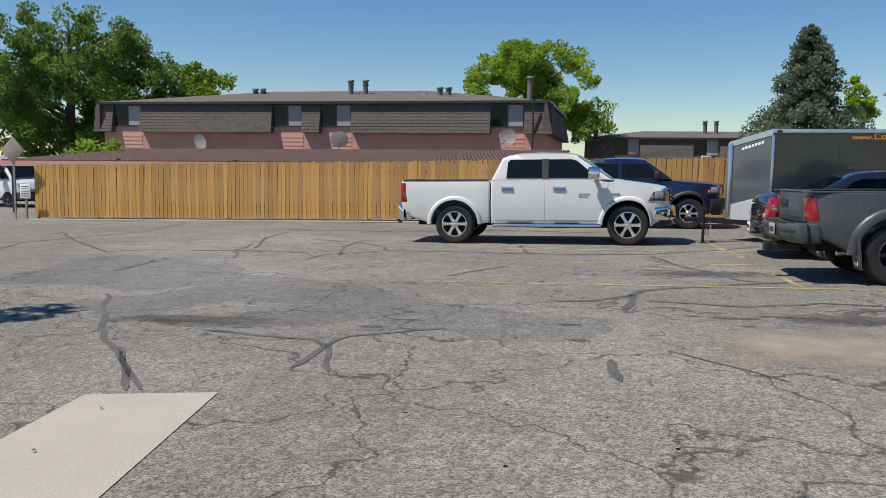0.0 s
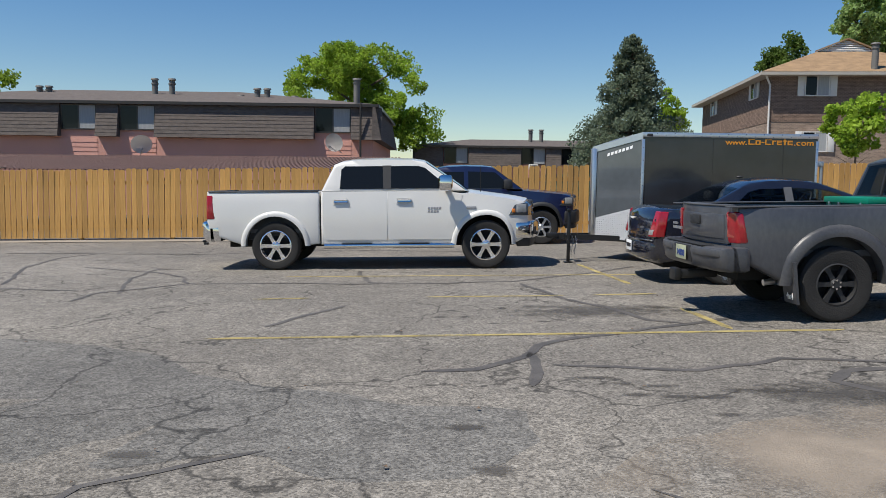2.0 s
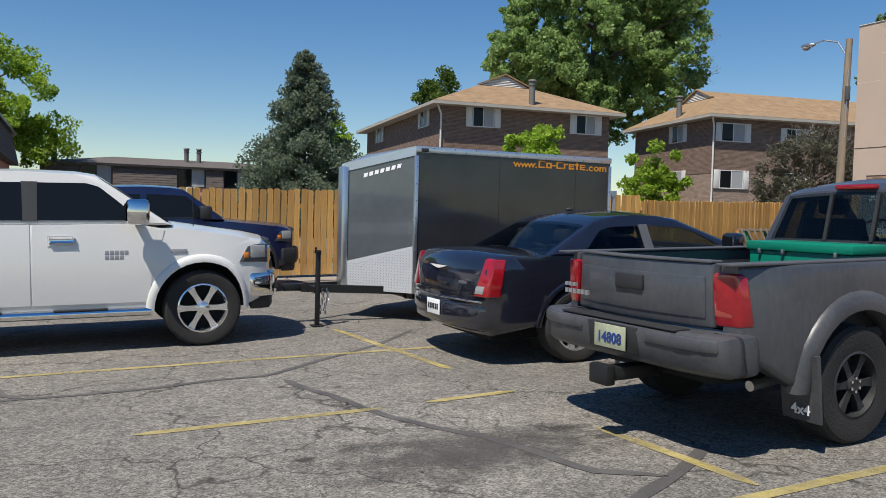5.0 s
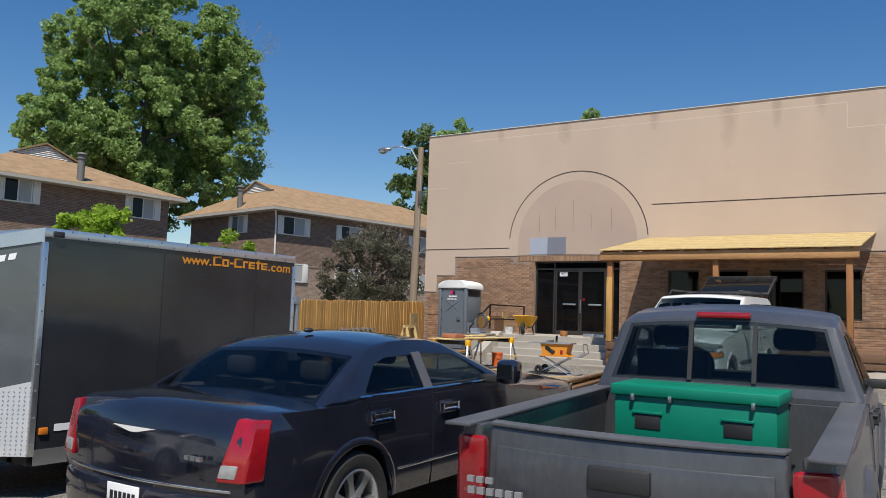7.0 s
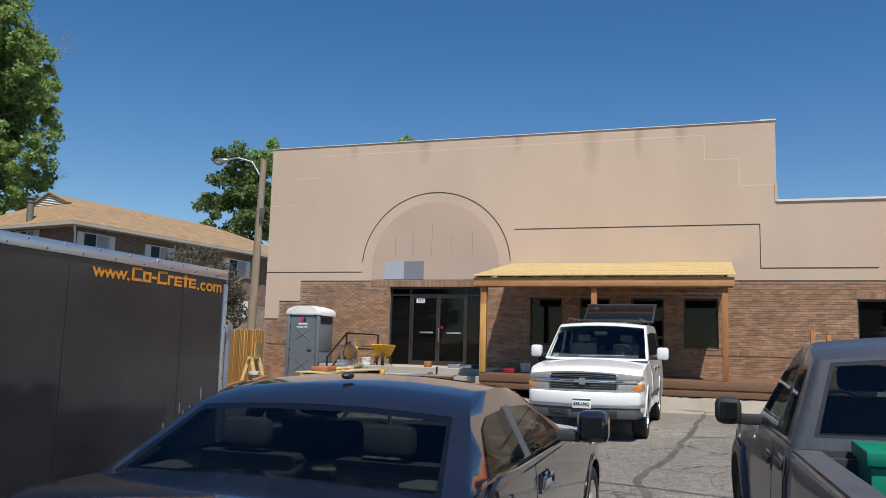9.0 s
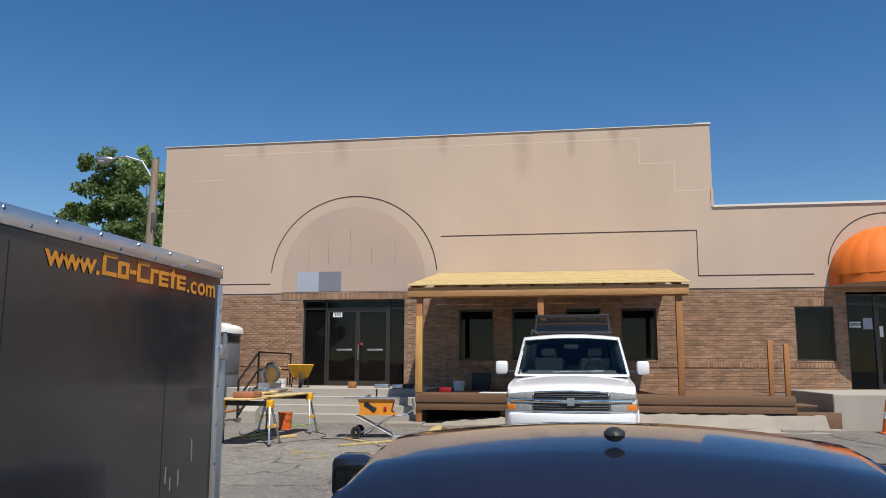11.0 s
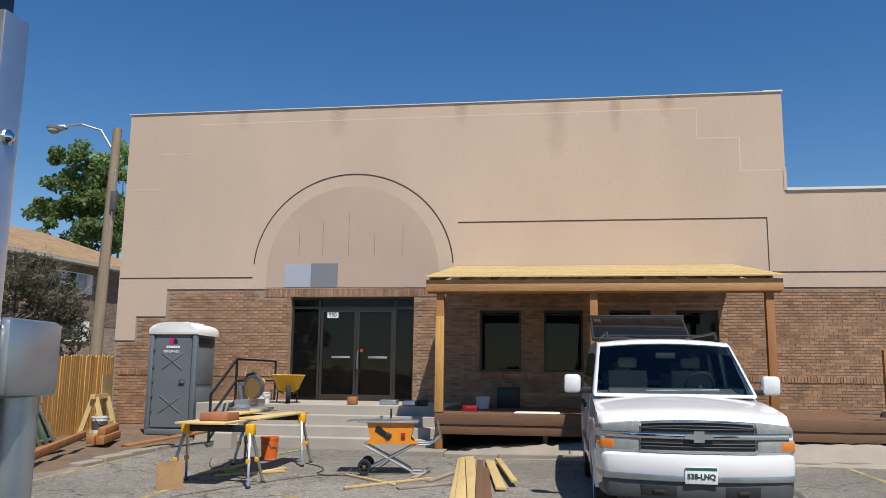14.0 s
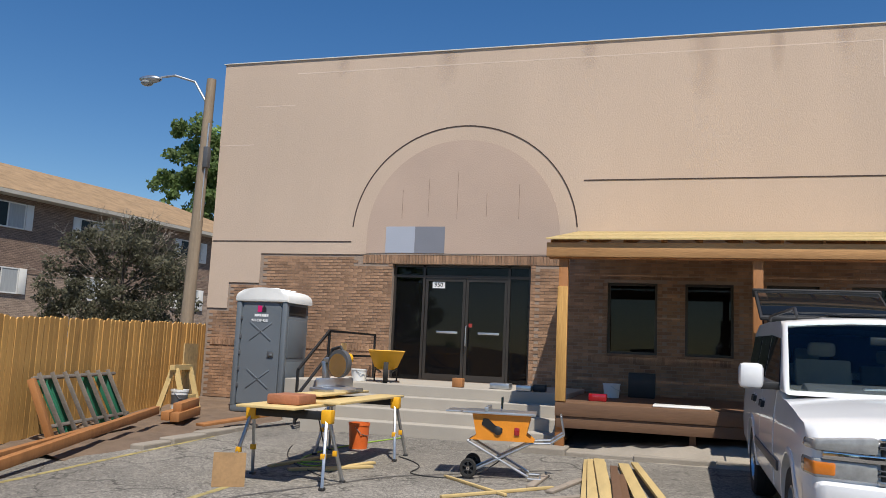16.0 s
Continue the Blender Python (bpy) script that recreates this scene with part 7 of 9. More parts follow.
pieces("rivet", me, [pose(TX0 + 0.08 + 0.155 * k, TY0 - 0.012, TZ1 - (-0.012 if k % 2 else 0.03), 90) for k in range(20)] + [pose(TX1 - 0.008, TY0 - 0.014, TZ0 + 0.1 + 0.22 * k, 90) for k in range(8)] + [pose(TX0 + 0.006, TY0 - 0.014, TZ0 + 0.1 + 0.22 * k, 90) for k in range(8)], tr)
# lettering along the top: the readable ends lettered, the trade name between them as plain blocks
for ch, x in (("w", 4.79), ("w", 4.9), ("w", 5.01), (".", 5.088), (".", 5.93), ("c", 5.99), ("o", 6.085), ("m", 6.2)):
    lettering("letter", ch, 0.15, ORANGE_INK, tr, pose(x, TY0 - 0.0035, 2.2, 90) @ Matrix.Diagonal((1.15, 0.9, 0.15, 1)), "orange letter", bold=0.003)


def block_letter(x, w, h, kind):
    bm = bmesh.new()
    y0, y1, z = TY0 - 0.004, TY0 - 0.001, 2.163
    h *= 0.78
    t = 0.024
    if kind == "t":
        box(bm, x + 0.02, x + 0.05, y0, y1, z, z + h)
        box(bm, x, x + w, y0 + 0.0005, y1, z + h - 0.04, z + h - 0.022)
    elif kind == "-":
        box(bm, x, x + w, y0, y1, z + 0.03, z + 0.05)
    else:
        box(bm, x, x + t, y0, y1, z, z + h)
        box(bm, x + t, x + w, y0, y1, z + h - t * 0.8, z + h)
        if kind != "r":
            box(bm, x + t, x + w, y0, y1, z, z + t * 0.8)
        if kind == "o":
            box(bm, x + w - t, x + w, y0, y1, z + t * 0.8, z + h - t * 0.8)
        if kind == "e":
            box(bm, x + t, x + w, y0, y1, z + h * 0.42, z + h * 0.58)
    part("name_block", bm, ORANGE_INK, tr, "orange block letter shape", smooth=0)


x = 5.125
for w, h, k in ((0.11, 0.13, "c"), (0.09, 0.1, "o"), (0.05, 0.1, "-"), (0.11, 0.13, "c"), (0.07, 0.1, "r"), (0.09, 0.1, "e"), (0.07, 0.13, "t"), (0.09, 0.1, "e")):
    block_letter(x, w, h, k)
    x += w + 0.013
# maker's mark on the nose as slanting bars
for k in range(7):
    u = 0.2 + 0.075 * k
    c = na.lerp(nb_, u)
    bm = bmesh.new()
    d = (nb_ - na).normalized()
    q = [c + nn_ * 0.004 + Vector((0, 0, 2.13 - 0.26 * u)), c + d * 0.06 + nn_ * 0.004 + Vector((0, 0, 2.13 - 0.26 * (u + 0.05))), c + d * 0.05 + nn_ * 0.004 + Vector((0, 0, 2.185 - 0.26 * (u + 0.05))), c - d * 0.01 + nn_ * 0.004 + Vector((0, 0, 2.185 - 0.26 * u))]
    vs = [bm.verts.new(p) for p in q]
    bm.faces.new(vs)
    part("mark_bar", bm, WHITE_INK, tr, "white maker's mark", smooth=0)
# running gear
for y, s in ((TY0 + 0.12, -1), (TY1 - 0.12, 1)):
    wheel(tr, 4.9, y, s, 0.33, 0.18, WHITE_PLASTIC, 8, 0.58)
bm = bmesh.new()
rod(bm, (4.9, TY0 + 0.2, 0.36), (4.9, TY1 - 0.2, 0.36), 0.035)
box(bm, TX0, TX1, TY0 + 0.25, TY0 + 0.33, 0.36, 0.43)
box(bm, TX0, TX1, TY1 - 0.33, TY1 - 0.25, 0.36, 0.43)
part("chassis", bm, BLACK_METAL, tr)
# tongue, jack and chains
bm = bmesh.new()
beam(bm, (3.3, TY0 + 0.35, 0.46), (1.95, 17.9, 0.5), 0.06, 0.1)
beam(bm, (3.3, TY1 - 0.35, 0.46), (1.95, 18.0, 0.5), 0.06, 0.1)
box(bm, 1.72, 2.0, 17.9, 18.0, 0.46, 0.55, bev=0.015)
part("tongue", bm, BLACK_METAL, tr, "black steel tongue")
bm = bmesh.new()
box(bm, 2.043, 2.097, 17.523, 17.577, gz(2.07) + 0.02, 0.95, bev=0.006)
box(bm, 2.0, 2.14, 17.48, 17.62, gz(2.07), gz(2.07) + 0.02)
box(bm, 2.038, 2.102, 17.518, 17.582, 0.95, 1.0, bev=0.006)
pipe(bm, [(2.07, 17.55, 0.98), (2.0, 17.44, 0.98), (2.0, 17.4, 1.04)], 0.012)
box(bm, 2.03, 2.12, 17.58, 17.95, 0.46, 0.54)
part("jack", bm, BLACK_METAL, tr, "black tongue jack stand")
for cx in (2.14, 2.2):
    bm = bmesh.new()
    for k in range(9):
        lathe(bm, [(0.018, -0.005), (0.023, 0), (0.018, 0.005), (0.013, 0), (0.018, -0.005)], 8, pose(cx + 0.02 * math.sin(k * 0.7), 17.6, 0.5 - 0.036 * k, 90 if k % 2 else 0, 90, 0))
    part("safety_chain", bm, GALV, tr)
# galvanised support pole standing against the rear corner
bm = bmesh.new()
rod(bm, (6.42, 17.42, gz(6.42)), (6.42, 17.42, 1.84), 0.03, seg=14)
rod(bm, (6.42, 17.42, 1.84), (6.42, 17.42, 1.89), 0.036, seg=14)
rod(bm, (6.42, 17.42, gz(6.42)), (6.42, 17.42, gz(6.42) + 0.04), 0.08, seg=14)
for z in (0.75, 1.8):
    box(bm, 6.35, 6.45, 17.38, 17.46, z, z + 0.09, bev=0.008)
part("door_pole", bm, GALV, tr, "galvanised steel pole on brackets")
# rear corner lamps and sticker
part("marker_lamp", boxes((TX0 + 0.06, TX0 + 0.14, TY0 - 0.02, TY0 - 0.001, 0.62, 0.68), bev=0.008), AMBER_LENS, tr, "amber marker lamp")
part("marker_lamp", boxes((TX0 + 0.06, TX0 + 0.16, TY0 - 0.03, TY0 - 0.013, TZ1 - 0.045, TZ1 + 0.005), bev=0.01), BLACK_PLASTIC, tr)
part("sticker", boxes((TX0 + 0.2, TX0 + 0.42, TY0 - 0.006, TY0 - 0.001, 0.64, 0.7)), WHITE_INK, tr, "white warning sticker")
# pale scuffs on the lower skin
rng = random.Random(3)
for k in range(16):
    x, z = 5.2 + rng.random() * 1.0, 0.6 + rng.random() ** 2 * 0.7
    l = 0.02 + rng.random() * 0.09
    part("scuff", boxes((x, x + 0.003 + rng.random() * 0.007, TY0 - 0.0025, TY0 + 0.002, z, z + l)), BADGE, tr, "pale scratch")
# ---- timber porch ----
FENCE_FASCIA = mat("fascia_cedar", (0.4, 0.2, 0.075), rough=0.75, var=0.2, scale=1.2, fine=12, bump=0.2, tint=(0.46, 0.25, 0.1), stretch=(6, 0.6, 6))
pr = thing("porch", "new cedar porch with plank roof and stained deck", "porch")
PX0, PX1, PY0, PY1 = 20.35, FX, 12.95, 19.2
for k in range(28):
    x = PX0 + 0.02 + k * 0.145
    part("deck_board", boxes((x, x + 0.138, 10.8, 19.02, 1.152, 1.18), bev=0.004), DECK_WOOD, pr)
part("fascia_board", boxes((PX0 - 0.04, PX0, 10.78, 19.04, 0.985, 1.182), bev=0.004), DECK_WOOD, pr, "dark stained fascia board")
part("fascia_board", boxes((PX0 - 0.02, PX0 + 0.018, 10.8, 19.02, 0.81, 0.98), bev=0.004), DECK_WOOD, pr, "dark stained fascia board")
part("end_board", boxes((PX0, PX1, 10.76, 10.798, 0.81, 1.15), bev=0.004), DECK_WOOD, pr)
for y in (11.2, 13.05, 15.0, 17.0):
    part("deck_post", boxes((PX0 + 0.1, PX0 + 0.19, y, y + 0.09, 0.4, 1.15)), DECK_WOOD, pr)
for y in (18.9, 16.08, 13.02):
    z0 = gz(PX0) if y > 18 else 1.18
    part("post", boxes((PX0 + 0.02, PX0 + 0.16, y, y + 0.14, z0, 3.38), bev=0.008), WOOD_CEDAR, pr, "golden cedar post")
part("post_sleeve", boxes((PX0 - 0.003, PX0 + 0.017, 18.89, 19.05, 1.2, 2.95), bev=0.004), FENCE, pr, "golden new board nailed to the post")
part("beam", boxes((PX0 + 0.0, PX0 + 0.15, PY0 - 0.05, PY1, 3.38, 3.55), bev=0.006), WOOD_CEDAR, pr)
part("beam_cap", boxes((PX0 - 0.06, PX0 - 0.005, PY0 - 0.08, PY1 + 0.03, 3.4, 3.62), bev=0.006), FENCE_FASCIA, pr, "golden brown eave board")
for k in range(12):
    y = PY0 + 0.1 + k * 0.555
    bm = bmesh.new()
    beam(bm, (PX0, y, 3.6), (PX1 - 0.03, y, 4.32), 0.045, 0.14)
    part("rafter", bm, WOOD_CEDAR, pr)
n = 22
for k in range(n):
    u0, u1 = k / n, (k + 1) / n - 0.003
    x0, x1 = PX0 - 0.12 + (PX1 - PX0 + 0.09) * u0, PX0 - 0.12 + (PX1 - PX0 + 0.09) * u1
    z0, z1 = 3.66 + 0.76 * u0, 3.66 + 0.76 * u1
    rng = random.Random(k)
    bm = bmesh.new()
    prism(bm, [(x0, z0), (x1, z1), (x1, z1 + 0.022), (x0, z0 + 0.022 + 0.004 * rng.random())], PY0 - 0.1 - 0.02 * rng.random(), PY1 + 0.02 + 0.03 * rng.random())
    part("roof_board", bm, WOOD_NEW, pr, "pale new roof plank" if k == 0 else "", smooth=0)
# pale rubble and dirt banked up under the deck's edge
bm = bmesh.new()
vs = {}
for i in range(15):
    for j in range(61):
        x, y = 19.8 + i * 0.1, 10.2 + j * 0.14
        top = 0.84 - 0.3 * max(0.0, (y - 14.5) / 4.1) ** 1.5
        u = min(1.0, max(0.0, (x - 19.86 - 0.08 * noise.noise(Vector((0, y * 1.7, 5)))) / 0.5))
        u = u * u * (3 - 2 * u)
        vs[i, j] = bm.verts.new((x, y, gz(x) - 0.02 + (top - gz(x)) * u * 0.92 + 0.05 * u * noise.noise(Vector((x * 5, y * 5, 3)))))
for i in range(14):
    for j in range(60):
        bm.faces.new((vs[i, j], vs[i + 1, j], vs[i + 1, j + 1], vs[i, j + 1]))
single("ground_bank", bm, CONCRETE_OLD, "pale dirt and rubble banked under the deck", "ground", kind="structure")
# two bare newel posts at the deck's end and its stair
for y, z in ((11.16, 2.38), (10.83, 2.3)):
    single("newel_post", boxes((PX0 + 0.06, PX0 + 0.16, y, y + 0.1, 1.18, z), bev=0.006), WOOD_CEDAR, "bare cedar newel post standing on the deck", "post", group="newel posts")
ds = thing("deck_steps", "short dark stained timber steps at the deck's end", "steps")
for k in range(2):
    part("tread", boxes((PX0 + 0.1, PX0 + 1.3, 10.75 - 0.45 * (k + 1), 10.755 - 0.45 * k, 0.95 - 0.2 * k, 0.99 - 0.2 * k), bev=0.006), DECK_WOOD, ds)
    part("riser", boxes((PX0 + 0.1, PX0 + 1.3, 10.72 - 0.45 * k, 10.75 - 0.45 * k, 0.5, 0.95 - 0.2 * k)), DECK_WOOD, ds)
part("stringer", boxes((PX0, PX0 + 0.1, 9.86, 10.75, 0.47, 0.85), bev=0.006), DECK_WOOD, ds)

# ---- awning over the second door ----
aw = thing("awning", "bright orange domed fabric awning over a shop door", "awning", m=pose(FX - 0.03, 7.28, 4.05))
n, mm = 10, 12
for k in range(n):
    bm = bmesh.new()
    rows = []
    for j in range(mm + 1):
        ph = math.pi / 2 * j / mm
        row = []
        for i in range(4):
            th = math.pi * (k + i / 3) / n
            rr = math.cos(ph)
            bulge = 1 + 0.015 * math.sin(math.pi * i / 3)
            row.append(bm.verts.new((-1.25 * rr * math.sin(th) * bulge, 1.46 * rr * math.cos(th) * bulge, 0.12 + 1.3 * math.sin(ph) * bulge)))
        rows.append(row)
    for a, b in zip(rows, rows[1:]):
        for i in range(3):
            bm.faces.new((a[i], a[i + 1], b[i + 1], b[i]))
    bmesh.ops.remove_doubles(bm, verts=bm.verts, dist=0.0005)
    bmesh.ops.solidify(bm, geom=bm.faces[:], thickness=0.008)
    part("gore", bm, ORANGE, aw)
bm = bmesh.new()
for k in range(30):
    a0, a1 = math.pi * k / 30, math.pi * (k + 1) / 30
    q = [(-1.25 * math.sin(a0), 1.46 * math.cos(a0)), (-1.25 * math.sin(a1), 1.46 * math.cos(a1)), (-1.24 * math.sin(a1), 1.45 * math.cos(a1)), (-1.24 * math.sin(a0), 1.45 * math.cos(a0))]
    prism(bm, q, -0.12, 0.13, "z")
bmesh.ops.remove_doubles(bm, verts=bm.verts, dist=0.0005)
part("valance", bm, ORANGE, aw)
part("logo_square", boxes((-1.235, -1.225, 0.18, 0.33, -0.08, 0.08)), WHITE_INK, aw, "white outlined square mark", m=pose(0.08, 0.1, 0.0, 0, 0, 12))
for k in range(6):
    part("logo_bar", boxes((-1.262, -1.256, 0.12 - 0.085 * k - 0.06, 0.12 - 0.085 * k, -0.05, 0.05)), WHITE_INK, aw, "white letter-sized bar")
# ---- the building site before the doors ----
def portable_toilet(m):
    t = thing("portable_toilet", "grey plastic portable toilet with a white domed roof", "portable toilet", m=m)
    part("cabin", boxes((0.03, 1.1, -0.55, 0.55, 0.12, 2.05), bev=0.03), TOILET_GREY, t)
    part("base", boxes((-0.02, 1.14, -0.58, 0.58, 0.0, 0.12), bev=0.02), TOILET_GREY, t)
    bm = bmesh.new()
    prism(bm, [(-0.45, 0.16)] + [(0.45, 0.16)] + [(0.45 * math.cos(radians(a)), 1.92 + 0.2 * math.sin(radians(a))) for a in range(0, 181, 15)], 0.0, 0.045, "x")
    d = part("door", bm, TOILET_GREY, t, "grey moulded door")
    for a in (45, -45):
        for z in (0.62, 1.5):
            part("door_rib", boxes((-0.012, 0.0, -0.3, 0.3, -0.015, 0.015), bev=0.004), TOILET_GREY, d, m=pose(0.0, 0.0, z, a * 0.75, 0, 0))
    lt = part("latch", boxes((-0.025, 0.0, -0.33, -0.19, 1.02, 1.13), bev=0.02), GREY_PLASTIC, d, "dark oval latch")
    part("latch_grip", boxes((-0.04, -0.02, -0.31, -0.24, 1.05, 1.09), bev=0.008), TOILET_GREY, lt)
    for z in (0.45, 0.75, 1.05, 1.35, 1.7):
        part("hinge", boxes((-0.018, 0.02, 0.43, 0.5, z, z + 0.08), bev=0.008), GREY_PLASTIC, t)
    for y in (-0.53, 0.53):
        part("corner_post", boxes((-0.03, 0.09, *sorted((y - 0.06, y + 0.06)), 0.1, 2.08), bev=0.03), TOILET_GREY, t)
    bm = bmesh.new()
    prof = [(-0.62, 2.05), (0.62, 2.05)] + [(0.62 * math.cos(radians(a)), 2.1 + 0.22 * math.sin(radians(a)) ** 0.7) for a in range(0, 181, 12)]
    prism(bm, prof, -0.06, 1.16, "x")
    bmesh.ops.bevel(bm, geom=[e for e in bm.edges if abs(e.verts[0].co.x - e.verts[1].co.x) < 1e-5], offset=0.05, segments=2, profile=0.5, affect="EDGES", clamp_overlap=True)
    rf = part("roof", bm, WHITE_PLASTIC, t, "white domed roof")
    for k in range(4):
        part("roof_rib", boxes((0.1 + 0.26 * k, 0.16 + 0.26 * k, -0.3, 0.3, 2.3, 2.325), bev=0.01), WHITE_PLASTIC, rf)
    part("vent_panel", boxes((0.15, 0.95, -0.56, -0.545, 1.82, 2.0), bev=0.004), BLACK_PLASTIC, t)
    for k in range(2):
        part("side_panel", boxes((0.15, 0.95, -0.562, -0.545, 0.25 + 0.78 * k, 0.95 + 0.78 * k), bev=0.006), TOILET_GREY, t)
    part("maker_mark", boxes((-0.006, 0.0, 0.0, 0.1, 1.86, 1.98)), PINK_INK, d, "magenta maker's mark")
    bm = bmesh.new()
    prism(bm, [(-0.1, 1.86), (0.0, 1.86), (0.0, 1.93), (-0.05, 1.99), (-0.1, 1.93)], -0.006, 0.0, "x")
    part("maker_mark", bm, BLACK_INK, d, "black maker's mark", smooth=0)
    for k in range(6):
        part("name_bar", boxes((-0.006, 0.0, 0.165 - 0.055 * k - 0.045, 0.165 - 0.055 * k, 1.775, 1.82)), WHITE_INK, d, "white letter-sized bar")
    lettering("phone_number", "970-539-4201", 0.07, WHITE_INK, d, pose(-0.008, 0.03, 1.7, 90, 0, -90), "white numerals", bold=0.001)
    return t


portable_toilet(pose(21.98, 25.0, 0.55, 0, 0, 0) @ Matrix.Diagonal((0.9, 0.93, 1.03, 1)))


def handrail():
    h = thing("handrail", "black steel pipe handrail beside the entry steps", "handrail")
    y = 23.45
    for pts in ([(20.55, y, 0.55), (20.55, y, 1.45), (21.75, y, 2.15), (24.1, y, 2.15), (24.1, y, 1.25)], [(20.55, y, 1.0), (21.75, y, 1.7), (24.1, y, 1.7)], [(21.75, y, 1.25), (21.75, y, 2.15)], [(20.55, y, 0.6), (21.75, y, 1.3)]):
        bm = bmesh.new()
        for a, b in zip(pts, pts[1:]):
            beam(bm, a, b, 0.04, 0.04)
        part("rail", bm, BLACK_METAL, h)
    return h


handrail()


def wheelbarrow(m):
    w = thing("wheelbarrow", "yellow wheelbarrow standing on the concrete landing", "wheelbarrow", m=m)
    bm = bmesh.new()
    lo = [(-0.25, -0.2, 0.28), (0.3, -0.2, 0.24), (0.3, 0.2, 0.24), (-0.25, 0.2, 0.28)]
    hi = [(-0.5, -0.34, 0.56), (0.52, -0.34, 0.58), (0.52, 0.34, 0.58), (-0.5, 0.34, 0.56)]
    a, b = [bm.verts.new(p) for p in lo], [bm.verts.new(p) for p in hi]
    bm.faces.new(a)
    for i in range(4):
        bm.faces.new((a[i], a[(i + 1) % 4], b[(i + 1) % 4], b[i]))
    bmesh.ops.bevel(bm, geom=bm.edges[:], offset=0.03, segments=2, affect="EDGES")
    bmesh.ops.solidify(bm, geom=bm.faces[:], thickness=0.015)
    part("tray", bm, YELLOW_PLASTIC, w, "yellow tray")
    bm = bmesh.new()
    for s in (-1, 1):
        pipe(bm, [(0.6, s * 0.1, 0.2), (-0.2, s * 0.2, 0.24), (-0.95, s * 0.28, 0.5)], 0.018)
        pipe(bm, [(-0.3, s * 0.2, 0.26), (-0.4, s * 0.22, 0.0), (-0.15, s * 0.2, 0.25)], 0.014)
    part("frame", bm, BLACK_METAL, w)
    wheel(w, 0.62, 0.0, 1, 0.19, 0.09, GREY_PLASTIC, 5, 0.5)
    return w


wheelbarrow(pose(22.55, 22.6, LAND, 0, 0, 200))


def sawhorse(m):
    s = thing("sawhorse", "folding sawhorse with steel legs and yellow brackets", "sawhorse", m=m, group="folding sawhorses")
    part("crossbar", boxes((-0.045, 0.045, -0.5, 0.5, 0.7, 0.79), bev=0.008), BLACK_METAL, s, "black steel crossbar")
    for y in (-0.46, 0.46):
        part("bracket", boxes((-0.06, 0.06, y - 0.06, y + 0.06, 0.66, 0.81), bev=0.015), YELLOW_PLASTIC, s, "yellow plastic bracket")
        for sx in (-1, 1):
            bm = bmesh.new()
            beam(bm, (sx * 0.03, y, 0.72), (sx * 0.27, y + (0.1 if y > 0 else -0.1), 0.02), 0.035, 0.035, bev=0.006)
            lg = part("leg", bm, GALV, s)
            part("foot", boxes((sx * 0.27 - 0.03, sx * 0.27 + 0.03, y + (0.1 if y > 0 else -0.1) - 0.03, y + (0.1 if y > 0 else -0.1) + 0.03, 0, 0.03), bev=0.006), BLACK_PLASTIC, lg)
            part("leg_clip", boxes((sx * 0.16 - 0.03, sx * 0.16 + 0.03, y - 0.02 + (0.05 if y > 0 else -0.05), y + 0.03 + (0.05 if y > 0 else -0.05), 0.3, 0.36), bev=0.005), YELLOW_PLASTIC, lg)
    return s


sh = sawhorse(pose(16.25, 21.4, gz(16.25), 0, 0, 0))
copy_thing(sh, pose(18.45, 21.4, gz(18.45), 0, 0, 3))
wt = thing("work_board", "raw plywood work boards lying across two sawhorses", "board")
for x0, x1, y0, y1, z in ((15.85, 18.1, 21.15, 21.85, 1.17), (16.6, 18.85, 20.95, 21.3, 1.2), (17.3, 18.9, 21.5, 21.9, 1.235)):
    bm = bmesh.new()
    box(bm, x0, x1, y0, y1, z, z + 0.028, bev=0.004)
    part("plank", bm, WOOD_NEW, wt)
single("paver_block", boxes((16.15, 16.6, 21.25, 21.65, 1.2, 1.31), bev=0.02), mat("clay_block", (0.33, 0.13, 0.065), rough=0.85, var=0.2, scale=5, bump=0.3), "reddish clay block lying on a work board", "block")


